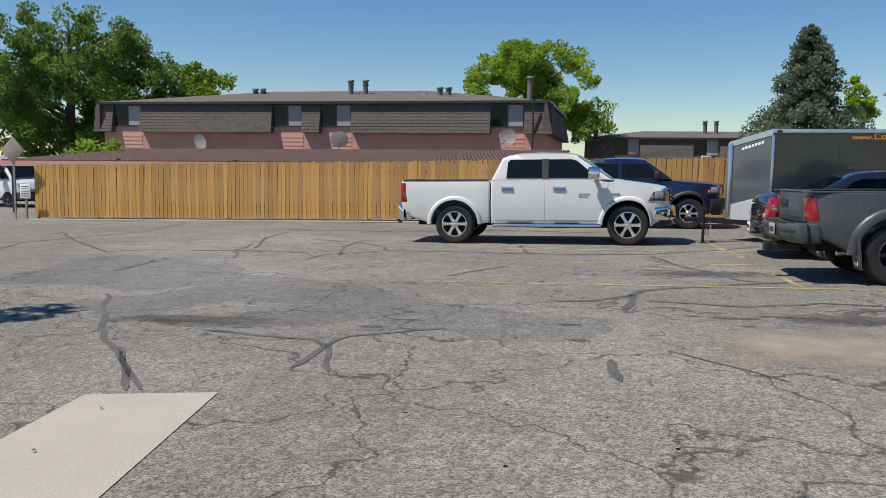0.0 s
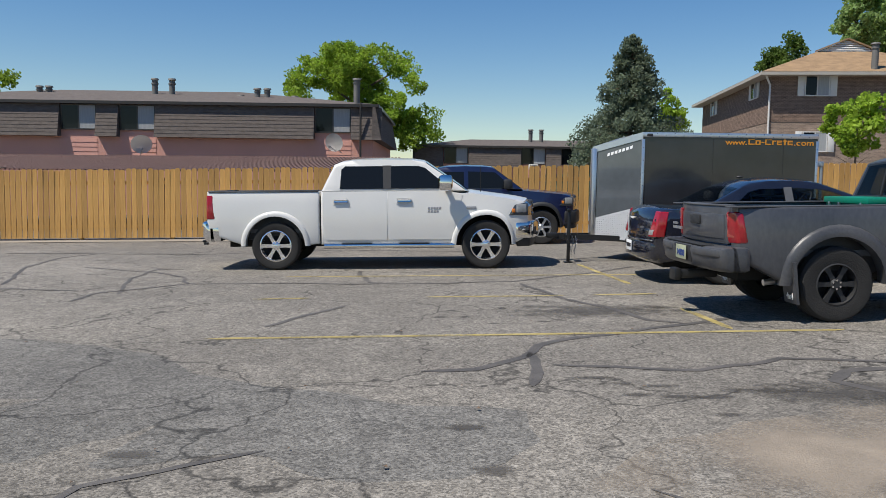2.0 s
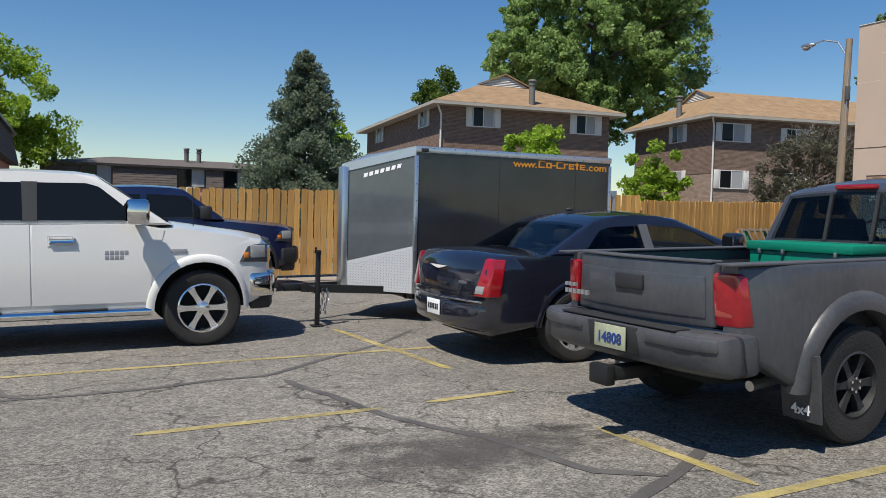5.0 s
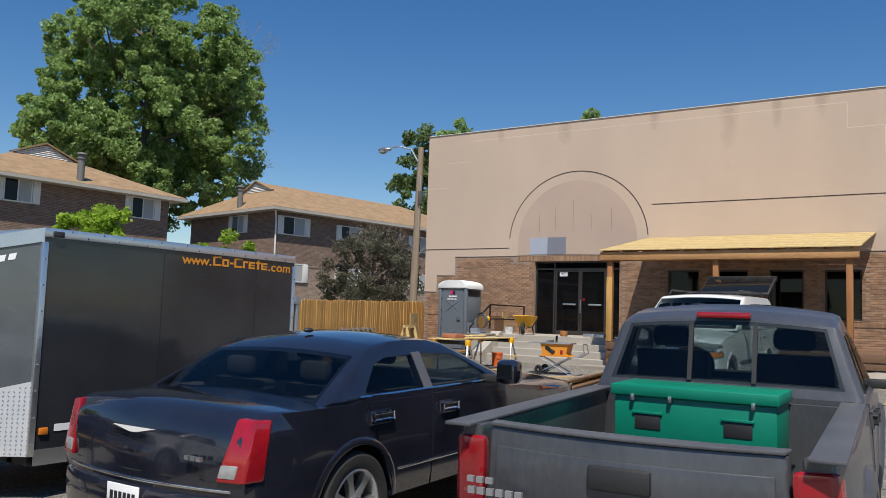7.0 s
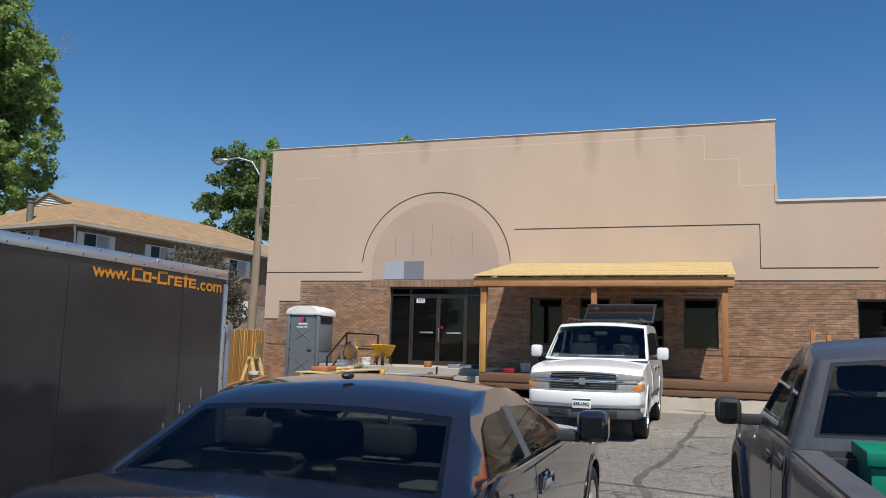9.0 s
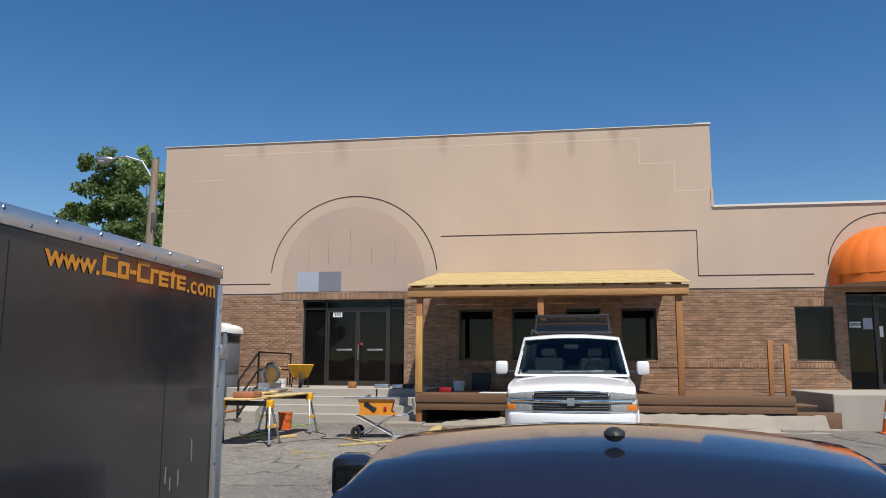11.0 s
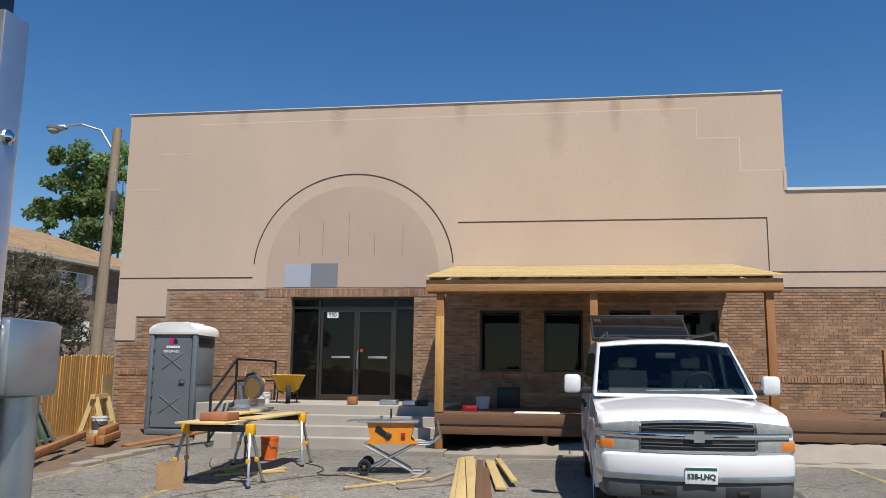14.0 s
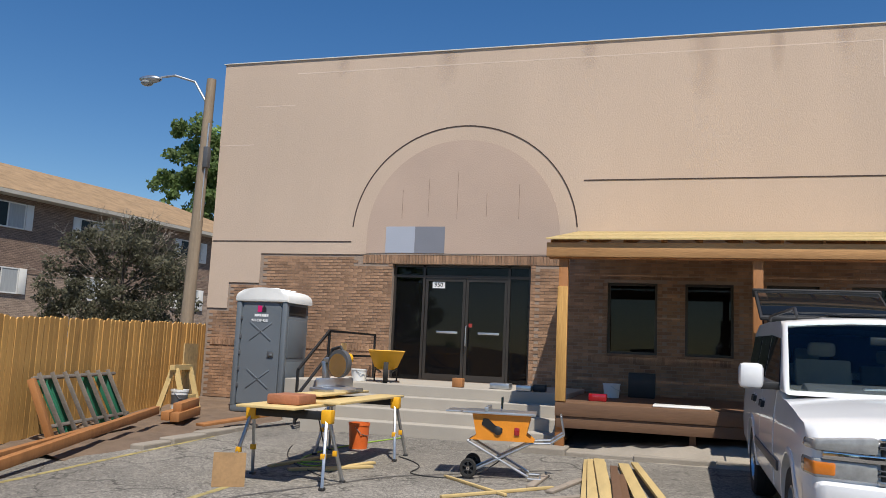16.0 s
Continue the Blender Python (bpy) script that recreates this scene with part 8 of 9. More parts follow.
def mitre_saw(m):
    s = thing("mitre_saw", "grey and yellow mitre saw clamped on a work board", "mitre saw", m=m)
    bm = bmesh.new()
    lathe(bm, [(0.001, 0), (0.2, 0), (0.21, 0.03), (0.18, 0.05), (0.001, 0.05)], 24)
    part("turntable", bm, ALU, s)
    part("base", boxes((-0.12, 0.12, -0.3, 0.3, 0, 0.04), bev=0.01), GALV, s)
    part("fence", boxes((0.02, 0.05, -0.28, 0.28, 0.05, 0.14), bev=0.006), ALU, s)
    bm = bmesh.new()
    beam(bm, (0.16, 0, 0.05), (0.2, 0, 0.32), 0.06, 0.07, bev=0.01)
    beam(bm, (0.2, 0, 0.32), (0.02, 0, 0.36), 0.06, 0.06, bev=0.01)
    part("arm", bm, GALV, s)
    bm = bmesh.new()
    lathe(bm, [(0.001, -0.03), (0.15, -0.03), (0.155, 0), (0.15, 0.03), (0.001, 0.03)], 24, pose(-0.02, 0, 0.3, 90, 0, 0))
    part("blade_guard", bm, GREY_PLASTIC, s)
    bm = bmesh.new()
    lathe(bm, [(0.001, 0), (0.127, 0), (0.127, 0.003), (0.001, 0.003)], 32, pose(-0.02, 0.035, 0.28, 90, 0, 0))
    part("blade", bm, CHROME, s)
    bm = bmesh.new()
    rod(bm, (0.02, -0.04, 0.33), (0.02, -0.2, 0.36), 0.055, seg=14)
    part("motor", bm, YELLOW_PLASTIC, s, "yellow motor housing")
    bm = bmesh.new()
    pipe(bm, [(-0.08, 0, 0.4), (-0.02, 0, 0.48), (0.1, 0, 0.45), (0.12, 0, 0.38)], 0.018)
    part("handle", bm, BLACK_PLASTIC, s)
    return s


mitre_saw(pose(18.2, 21.7, 1.263, 0, 0, 70) @ Matrix.Scale(1.25, 4))


def table_saw(m):
    s = thing("table_saw", "orange jobsite table saw on a folding wheeled stand", "table saw", m=m)
    part("table", boxes((-0.3, 0.36, -0.52, 0.6, 0.84, 0.87), bev=0.006), ALU, s, "bare aluminium table")
    part("extension", boxes((-0.28, 0.34, 0.62, 0.86, 0.845, 0.865), bev=0.004), ALU, s)
    part("rip_fence", boxes((-0.3, 0.36, 0.2, 0.26, 0.87, 0.93), bev=0.006), GALV, s)
    bm = bmesh.new()
    prism(bm, [(-0.45, 0.84), (0.45, 0.84), (0.38, 0.56), (0.48, 0.5), (-0.5, 0.5), (-0.38, 0.58)], -0.25, 0.3, "x")
    bd = part("body", bm, SAW_ORANGE, s, "orange plastic body", smooth=0)
    bm = bmesh.new()
    prism(bm, [(0.28, 0.78), (0.3, 0.7), (0.12, 0.6), (-0.02, 0.6), (-0.02, 0.66), (0.1, 0.7), (0.2, 0.78)], -0.258, -0.25, "x")
    part("blade_slot", bm, DARK_VOID, bd, smooth=0)
    bm = bmesh.new()
    lathe(bm, [(0.001, 0), (0.055, 0), (0.06, 0.02), (0.03, 0.035), (0.001, 0.035)], 16, pose(-0.25, 0.05, 0.63, 0, -90, 0))
    part("hand_wheel", bm, BLACK_PLASTIC, bd)
    part("switch", boxes((-0.27, -0.25, -0.28, -0.2, 0.58, 0.68), bev=0.01), RED_LENS, bd, "red power switch")
    bm = bmesh.new()
    lathe(bm, [(0.001, 0), (0.12, 0), (0.12, 0.003), (0.001, 0.003)], 28, pose(0.03, 0.02, 0.86, 90, 0, 0))
    part("blade", bm, CHROME, s)
    part("blade_cover", boxes((-0.05, 0.12, 0.0, 0.03, 0.9, 1.06), bev=0.01), GLASS_CAR, s)
    bm = bmesh.new()
    for x in (-0.22, 0.25):
        pipe(bm, [(x, 0.52, 0.48), (x, -0.42, 0.06)], 0.017)
        pipe(bm, [(x, -0.45, 0.48), (x, 0.45, 0.08)], 0.017)
        pipe(bm, [(x, -0.42, 0.03), (x, -0.62, 0.03)], 0.017)
    pipe(bm, [(-0.22, -0.6, 0.03), (0.25, -0.6, 0.03)], 0.017)
    pipe(bm, [(-0.22, 0.5, 0.48), (0.25, 0.5, 0.48)], 0.017)
    pipe(bm, [(-0.22, -0.45, 0.48), (-0.22, -0.75, 0.5), (-0.22, -0.95, 0.62), (-0.22, -0.9, 0.85), (0.25, -0.9, 0.85), (0.25, -0.95, 0.62), (0.25, -0.75, 0.5), (0.25, -0.45, 0.48)], 0.017)
    part("stand", bm, GALV, s, "folding tubular stand")
    for x in (-0.3, 0.33):
        wheel(s, 0, 0, 1, 0.13, 0.05, BLACK_PLASTIC, 6, 0.7).matrix_basis = pose(x, 0.48, 0.13, 0, -90, 0)
    return s


table_saw(pose(17.75, 19.3, gz(17.75), 0, 0, 8) @ Matrix.Diagonal((0.84, 0.78, 0.9, 1)))


def bucket(name, m, material, label, h=0.37, stripe=None):
    b = thing(name, label, "bucket", m=m)
    bm = bmesh.new()
    lathe(bm, [(0.001, 0), (0.13, 0), (0.15, h * 0.9), (0.158, h * 0.9), (0.158, h), (0.148, h), (0.126, 0.02), (0.001, 0.02)], 24)
    part("pail", bm, material, b)
    bm = bmesh.new()
    pipe(bm, [(0.157, 0, h * 0.85), (0.14, -0.09, h * 0.6), (0, -0.17, h * 0.5), (-0.14, -0.09, h * 0.6), (-0.157, 0, h * 0.85)], 0.005, seg=6)
    part("bail_handle", bm, GALV, b)
    if stripe:
        bm = bmesh.new()
        lathe(bm, [(0.139, h * 0.3), (0.148, h * 0.75)], 24)
        part("label_wrap", bm, stripe, b)
    return b


bucket("bucket", pose(19.1, 21.7, gz(18.85)), ORANGE_PLASTIC, "orange plastic bucket standing on asphalt")
bucket("bucket", pose(20.6, 25.75, 0.62), WHITE_PLASTIC, "white plastic bucket with a printed grey band", stripe=GREY_PLASTIC)
bucket("paint_pail", pose(22.2, 23.0, LAND), WHITE_PLASTIC, "small white pail standing on the landing", h=0.22)
bucket("bucket", pose(22.9, 18.4, 1.18), WHITE_PLASTIC, "translucent white tub on the deck", h=0.25)

# ---- lumber ----
def lumber(name, a, b, w, h, material, label, group=""):
    bm = bmesh.new()
    beam(bm, a, b, w, h, bev=0.004)
    return single(name, bm, material, label, "lumber", group=group)


def on(x, y, dz):
    return (x, y, gz(x) + dz)


rng = random.Random(12)
for k, (x0, y0, x1, y1, dz, w, mt, lab) in enumerate((
        (14.1, 17.75, 19.3, 18.25, 0.02, 0.14, WOOD_NEW, "pale new plank lying in a pile on asphalt"),
        (14.3, 17.92, 19.4, 18.42, 0.02, 0.14, WOOD_NEW, "pale new plank lying in a pile on asphalt"),
        (14.2, 17.83, 19.2, 18.35, 0.06, 0.14, WOOD_NEW, "pale new plank lying in a pile on asphalt"),
        (14.5, 17.7, 19.0, 18.25, 0.1, 0.14, WOOD_NEW, "pale new plank lying in a pile on asphalt"),
        (14.0, 17.6, 18.2, 18.0, 0.14, 0.09, DECK_WOOD, "dark stained board lying on the pile"),
        (14.4, 17.55, 18.4, 17.95, 0.02, 0.14, DECK_WOOD, "dark stained board lying on the pile"),
        (16.4, 17.55, 19.3, 17.95, 0.02, 0.14, WOOD_NEW, "pale new plank lying in a pile on asphalt"),
        (16.8, 17.4, 19.2, 17.8, 0.06, 0.09, WOOD_NEW, "pale new plank lying in a pile on asphalt"))):
    lumber("plank", on(x0, y0, dz + 0.02), on(x1, y1, dz + 0.02), w, 0.038, mt, lab, "lumber pile")
for k, (x0, y0, x1, y1, w, mt) in enumerate(((17.0, 18.6, 18.0, 18.35, 0.09, WOOD_GREY), (17.2, 18.85, 18.1, 18.8, 0.09, WOOD_GREY), (16.2, 19.6, 17.3, 18.6, 0.05, WOOD_NEW), (16.9, 21.7, 17.6, 20.9, 0.09, WOOD_NEW), (17.1, 21.3, 17.9, 21.0, 0.09, WOOD_NEW), (17.0, 22.0, 18.2, 21.7, 0.07, WOOD_NEW), (16.6, 19.0, 17.4, 19.9, 0.04, WOOD_NEW), (16.3, 18.9, 17.2, 17.9, 0.09, WOOD_GREY))):
    lumber("offcut", on(x0, y0, 0.018), on(x1, y1, 0.018), w, 0.03, mt, "sawn timber offcut lying on asphalt", "timber offcuts")
lumber("timber_beam", on(14.3, 23.9, 0.12), (19.2, 25.2, 0.74), 0.09, 0.12, WOOD_CEDAR, "long reddish cedar beam lying by the fence", "cedar beams")
lumber("timber_beam", on(14.2, 24.2, 0.12), (19.0, 25.45, 0.6), 0.09, 0.12, WOOD_CEDAR, "long reddish cedar beam lying by the fence", "cedar beams")
for a, b in (((19.4, 25.0, 0.62), (20.4, 25.25, 0.66)), ((19.5, 25.25, 0.62), (20.5, 25.45, 0.66)), ((19.6, 25.1, 0.76), (20.5, 25.35, 0.8))):
    lumber("timber_beam", a, b, 0.14, 0.14, WOOD_CEDAR, "short cedar beam stacked on the dirt", "cedar beams")
lumber("plank", (19.2, 24.4, 0.56), (21.9, 23.6, 0.75), 0.19, 0.04, WOOD_CEDAR, "cedar board lying over the kerb", "cedar beams")

# a weathered ladder frame leaning on the fence
WOOD_DULL = mat("dull_grey_wood", (0.17, 0.145, 0.12), rough=0.9, var=0.3, scale=3, fine=24, bump=0.3)
fr = thing("ladder_frame", "weathered wooden ladder frame with green slats, leaning", "frame", m=pose(17.0, 25.2, 0.47, 0, 0, 15) @ pose(0, 0, 0, -24, 0, 0) @ Matrix.Diagonal((0.85, 1, 0.78, 1)))
part("stile", boxes((0, 3.0, -0.03, 0.03, 0.2, 0.26), bev=0.005), WOOD_DULL, fr)
part("stile", boxes((0, 3.0, -0.03, 0.03, 1.08, 1.14), bev=0.005), WOOD_DULL, fr)
for k in range(7):
    bm = bmesh.new()
    beam(bm, (0.25 + 0.42 * k, -0.05, 0.02), (0.1 + 0.42 * k, -0.05, 1.18), 0.03, 0.06, bev=0.004)
    part("rung", bm, WOOD_DULL, fr)
GREEN_WOOD = mat("green_slat", (0.02, 0.16, 0.09), rough=0.7, var=0.2, scale=4, bump=0.1)
for k, x in enumerate((0.4, 0.62, 1.9, 2.45, 2.7)):
    bm = bmesh.new()
    beam(bm, (x + 0.12, 0.05, 0.02), (x - 0.05, 0.05, 1.15), 0.02, 0.12, bev=0.004)
    part("slat", bm, GREEN_WOOD, fr, "green painted slat")
part("stile", boxes((-0.1, 0.0, -0.04, 0.05, 0, 1.1), bev=0.005), WOOD_CEDAR, fr)

# plywood and trestle against the fence corner
for a, b, w, h, mt, lab in (((21.0, 26.0, 1.2), (21.9, 26.3, 1.2), 0.02, 1.2, OSB, "sheet of strand board leaning on the fence"), ((23.4, 23.9, 1.25), (24.1, 24.1, 1.25), 0.02, 1.4, OSB, "sheet of strand board leaning behind the rail"), ((22.6, 23.75, 1.2), (23.3, 23.8, 1.2), 0.02, 1.1, DECK_WOOD, "dark board leaning behind the rail")):
    bm = bmesh.new()
    beam(bm, a, b, w, h)
    single("board_sheet", bm, mt, lab, "board")
ts = thing("trestle", "raw timber trestle standing by the fence", "trestle", m=pose(20.9, 25.95, 0.6, 0, 0, 10))
for x in (-0.3, 0.3):
    for s in (-1, 1):
        bm = bmesh.new()
        beam(bm, (x, s * 0.25, 0), (x, s * 0.03, 0.75), 0.04, 0.09)
        part("leg", bm, WOOD_NEW, ts)
part("top", boxes((-0.4, 0.4, -0.045, 0.045, 0.72, 0.81)), WOOD_NEW, ts)
part("brace", boxes((-0.3, 0.3, -0.2, -0.16, 0.2, 0.28)), WOOD_NEW, ts)
BOARD_TAN = mat("tan_board", (0.27, 0.16, 0.07), rough=0.8, var=0.25, scale=4, fine=30, bump=0.1)
single("board_sheet", boxes((-0.17, 0.17, -0.01, 0.01, 0, 0.36)), BOARD_TAN, "square brown board leaning on a sawhorse", "board", m=pose(15.72, 21.8, gz(15.72), -20, 0, -60), smooth=0)

# small things on the landing and deck
for x, y, z, w, h, mt, nm, lab in (
        (21.95, 21.0, LAND, 0.16, 0.16, WOOD_CEDAR, "wood_block", "small cedar block on the landing"),
        (22.3, 20.3, LAND, 0.3, 0.1, GALV, "tool_case", "grey tool case on the landing"),
        (21.9, 19.8, LAND, 0.22, 0.1, ALU, "bracket_box", "box of bright metal brackets on the landing"),
        (22.0, 19.55, LAND, 0.18, 0.12, BLACK_PLASTIC, "tool_bag", "black tool bag on the landing"),
        (21.4, 18.5, 1.18, 0.24, 0.12, RED_LENS, "tool_case", "red tool case on the deck"),
        (23.6, 17.9, 1.18, 0.4, 0.45, BLACK_PLASTIC, "compressor", "dark air compressor on the deck"),
        (21.0, 17.2, 1.18, 0.7, 0.02, WHITE_PLASTIC, "sheet", "white sheet lying on the deck")):
    single(nm, boxes((x - w / 2, x + w / 2, y - w * 0.6, y + w * 0.6, z, z + h), bev=0.015), mt, lab, nm.replace("_", " "))
for x, y in ((20.6, 15.75), (20.62, 15.6), (20.65, 15.5)):
    b = thing("bottle", "white plastic bottle standing on the deck edge", "bottle", m=pose(x, y, 1.18), group="bottles on the deck")
    bm = bmesh.new()
    lathe(bm, [(0.001, 0), (0.035, 0), (0.035, 0.12), (0.015, 0.16), (0.015, 0.18), (0.001, 0.18)], 14)
    part("flask", bm, WHITE_PLASTIC, b)
    bm = bmesh.new()
    lathe(bm, [(0.017, 0.17), (0.017, 0.2), (0.001, 0.2)], 12)
    part("cap", bm, BLACK_PLASTIC, b)


def cable(name, pts, material, label, r=0.007):
    cu = bpy.data.curves.new(name, "CURVE")
    cu.dimensions, cu.bevel_depth, cu.bevel_resolution, cu.resolution_u = "3D", r, 2, 6
    sp = cu.splines.new("NURBS")
    sp.points.add(len(pts) - 1)
    sp.use_endpoint_u = True
    for p, q in zip(sp.points, pts):
        p.co = (*q, 1)
    cu.materials.append(material)
    return tagged(new(name, cu), label, "cable")


cable("power_cable", [on(18.6, 20.9, 0.01), on(18.0, 20.2, 0.01), on(17.4, 20.6, 0.01), on(17.2, 19.8, 0.01), on(17.7, 19.5, 0.01), on(17.9, 19.2, 0.3)], BLACK_PLASTIC, "black power cable lying on asphalt")
cable("power_cable", [(16.3, 21.1, 1.15), (16.3, 20.95, 0.7), on(16.4, 21.0, 0.02), on(16.9, 21.3, 0.01), on(17.6, 22.2, 0.01), on(18.8, 22.6, 0.01)], BLACK_PLASTIC, "black power cable hanging from a work board")
LIME = mat("lime_cable", (0.3, 0.5, 0.05), rough=0.5, bump=0)
cable("air_hose", [on(17.5, 21.9, 0.01), on(17.2, 21.6, 0.01), on(17.5, 21.4, 0.015), on(17.7, 21.7, 0.015), on(17.3, 21.8, 0.02), on(18.2, 22.1, 0.01), on(19.4, 21.9, 0.01), on(20.5, 21.5, 0.01)], LIME, "lime green air hose in loose coils", r=0.009)


def cone(m):
    c = thing("traffic_cone", "orange traffic cone standing by the walk", "cone", m=m)
    bm = bmesh.new()
    lathe(bm, [(0.14, 0.03), (0.03, 0.7), (0.001, 0.7)], 20)
    part("cone_body", bm, ORANGE_PLASTIC, c)
    part("base", boxes((-0.18, 0.18, -0.18, 0.18, 0, 0.03), bev=0.01), ORANGE_PLASTIC, c)
    bm = bmesh.new()
    lathe(bm, [(0.1, 0.3), (0.078, 0.45)], 20)
    part("band", bm, WHITE_INK, c, "white band")
    return c


cone(pose(20.2, 9.0, gz(20.2)))

# street lamp on a wooden pole
sl = thing("street_lamp", "old wooden pole with a grey arm street lamp", "street lamp")
bm = bmesh.new()
rod(bm, (24.15, 28.15, 0.3), (24.3, 28.08, 8.1), 0.16, 0.11, seg=14)
part("pole", bm, POLE_WOOD, sl)
bm = bmesh.new()
pipe(bm, [(24.3, 28.15, 7.5), (24.25, 28.5, 8.05), (24.15, 29.0, 8.2), (24.08, 29.35, 8.15)], 0.03)
part("arm", bm, GALV, sl)
bm = bmesh.new()
bmesh.ops.create_uvsphere(bm, u_segments=16, v_segments=10, radius=0.3, matrix=pose(24.03, 29.6, 8.1, 0, 0, 5) @ Matrix.Diagonal((0.45, 1.0, 0.3, 1)))
hd = part("lamp_head", bm, GALV, sl)
bm = bmesh.new()
bmesh.ops.create_uvsphere(bm, u_segments=14, v_segments=8, radius=0.17, matrix=pose(24.02, 29.68, 8.02) @ Matrix.Diagonal((0.7, 1.0, 0.55, 1)))
part("lens", bm, CLEAR_LENS, hd)
part("meter_box", boxes((24.1, 24.25, 27.9, 28.02, 5.9, 6.4), bev=0.01), GREY_PLASTIC, sl)
bm = bmesh.new()
rod(bm, (24.12, 28.05, 0.5), (24.22, 28.0, 7.0), 0.025)
part("conduit", bm, GALV, sl)

# road sign and notice at the fence's end
rs = thing("road_sign", "bare metal diamond road sign on a thin post", "road sign", m=pose(-19.95, 24.2, gz(-19.95)))
bm = bmesh.new()
rod(bm, (0, 0, 0), (0, 0, 2.6), 0.03)
part("post", bm, GALV, rs)
part("sign_plate", boxes((-0.33, 0.33, -0.045, -0.035, -0.33, 0.33), bev=0.004), WOOD_GREY, rs, "diamond plate seen from its dull back", m=pose(0, 0, 2.35, 0, 45, 0))
ns = thing("notice_board", "small white notice board on a post", "sign", m=pose(-19.55, 24.25, gz(-19.5)))
part("post", boxes((-0.03, 0.03, -0.03, 0.03, 0, 0.9)), WOOD_GREY, ns)
part("panel", boxes((-0.2, 0.2, -0.05, -0.03, 0.7, 1.2), bev=0.004), WHITE_INK, ns)
for k in range(5):
    part("text_bar", boxes((-0.15, 0.15, -0.053, -0.05, 0.78 + 0.08 * k, 0.8 + 0.08 * k)), BLACK_INK, ns)
# ---- markings, sealed cracks and stains on the lot ----
def tar(name_pts, w, seed):
    ground_strip("crack_seal", name_pts, w, TAR, "wandering dark tar seal over an asphalt crack", "crack seal", jag=0.1, seed=seed, sway=0.7)


TARS = (
    (((0.95, 14.63), (1.34, 13.07), (1.73, 12.38), (2.02, 11.55), (2.3, 11.28)), 0.08),
    (((2.98, 11.66), (2.29, 11.28), (1.68, 10.95), (1.11, 10.6), (0.73, 10.26), (0.56, 9.81), (0.27, 9.51), (0.11, 9.38), (-0.3, 9.36)), 0.085),
    (((0.62, 9.98), (0.57, 9.41), (0.53, 8.85)), 0.09),
    (((3.5, 9.5), (2.58, 9.68), (2.28, 9.46), (1.82, 9.31), (1.34, 9.38), (0.74, 9.5)), 0.07),
    (((3.3, 9.3), (2.9, 9.22), (2.67, 8.94), (2.9, 8.6)), 0.1),
    (((-1.3, 12.68), (-1.56, 12.09), (-1.75, 11.66), (-1.93, 11.28)), 0.07),
    (((-4.75, 13.18), (-4.72, 13.93), (-4.39, 14.27), (-3.84, 14.83), (-2.62, 14.86), (-1.4, 14.72), (-0.36, 14.71), (0.79, 14.86), (1.75, 15.56), (2.3, 15.95), (3.04, 16.84)), 0.07),
    (((-3.84, 14.83), (-4.23, 15.76), (-4.82, 16.38), (-6.44, 17.33)), 0.06),
    (((-1.54, 16.41), (-1.22, 14.9), (-1.05, 14.72)), 0.08),
    (((-5.66, 8.92), (-4.6, 7.4), (-3.96, 6.48), (-3.3, 5.8), (-2.7, 5.0)), 0.06),
    (((-3.6, 6.24), (-2.97, 5.42), (-2.63, 5.02)), 0.05),
    (((0.42, 6.53), (0.44, 6.14), (0.46, 5.87)), 0.08),
    (((-1.58, 5.73), (-1.75, 6.05), (-1.89, 6.63), (-1.83, 6.99), (-1.44, 7.28), (-1.07, 7.49)), 0.05),
    (((-1.86, 5.79), (-1.94, 6.25), (-1.95, 6.55), (-2.12, 6.8), (-2.56, 6.88), (-3.26, 7.05)), 0.06),
)
TARS2 = (
    (((-9.06, 13.78), (-8.69, 14.26), (-7.7, 14.35), (-6.83, 14.43), (-6.15, 14.49), (-5.1, 14.16)), 0.06),
    (((-6.57, 14.92), (-7.43, 17.09), (-7.81, 19.28), (-7.36, 20.19)), 0.07),
    (((-6.07, 13.05), (-6.73, 14.44), (-7.07, 15.92)), 0.06),
    (((-4.4, 13.82), (-4.95, 15.57), (-4.99, 16.92), (-4.54, 16.95)), 0.06),
    (((-13.87, 18.69), (-11.6, 16.2), (-9.06, 13.78)), 0.07),
    (((0.82, 6.91), (1.13, 6.59), (1.38, 6.36), (1.63, 6.07)), 0.025),
    (((24.0, 13.4), (21.02, 13.53), (15.28, 13.82), (12.04, 14.06), (10.65, 14.3), (9.0, 14.0)), 0.1),
    (((15.28, 13.82), (15.67, 12.69), (16.84, 11.81)), 0.08),
    (((20.2, 10.2), (19.0, 10.3), (17.0, 9.6), (14.0, 10.4), (11.0, 9.8)), 0.09),
    (((14.0, 21.9), (15.36, 21.42), (17.2, 20.43), (18.64, 18.65)), 0.05),
    (((-12.5, 22.5), (-11.6, 19.0), (-12.3, 15.5), (-10.9, 12.2)), 0.07),
    (((-9.6, 20.5), (-5.2, 19.8), (-2.5, 20.6), (1.0, 19.9)), 0.07),
    (((9.8, 17.6), (10.3, 15.0), (9.6, 12.2), (10.4, 9.0)), 0.08),
)
for i, (p, w) in enumerate(TARS + TARS2):
    tar(p, w, i + 1)
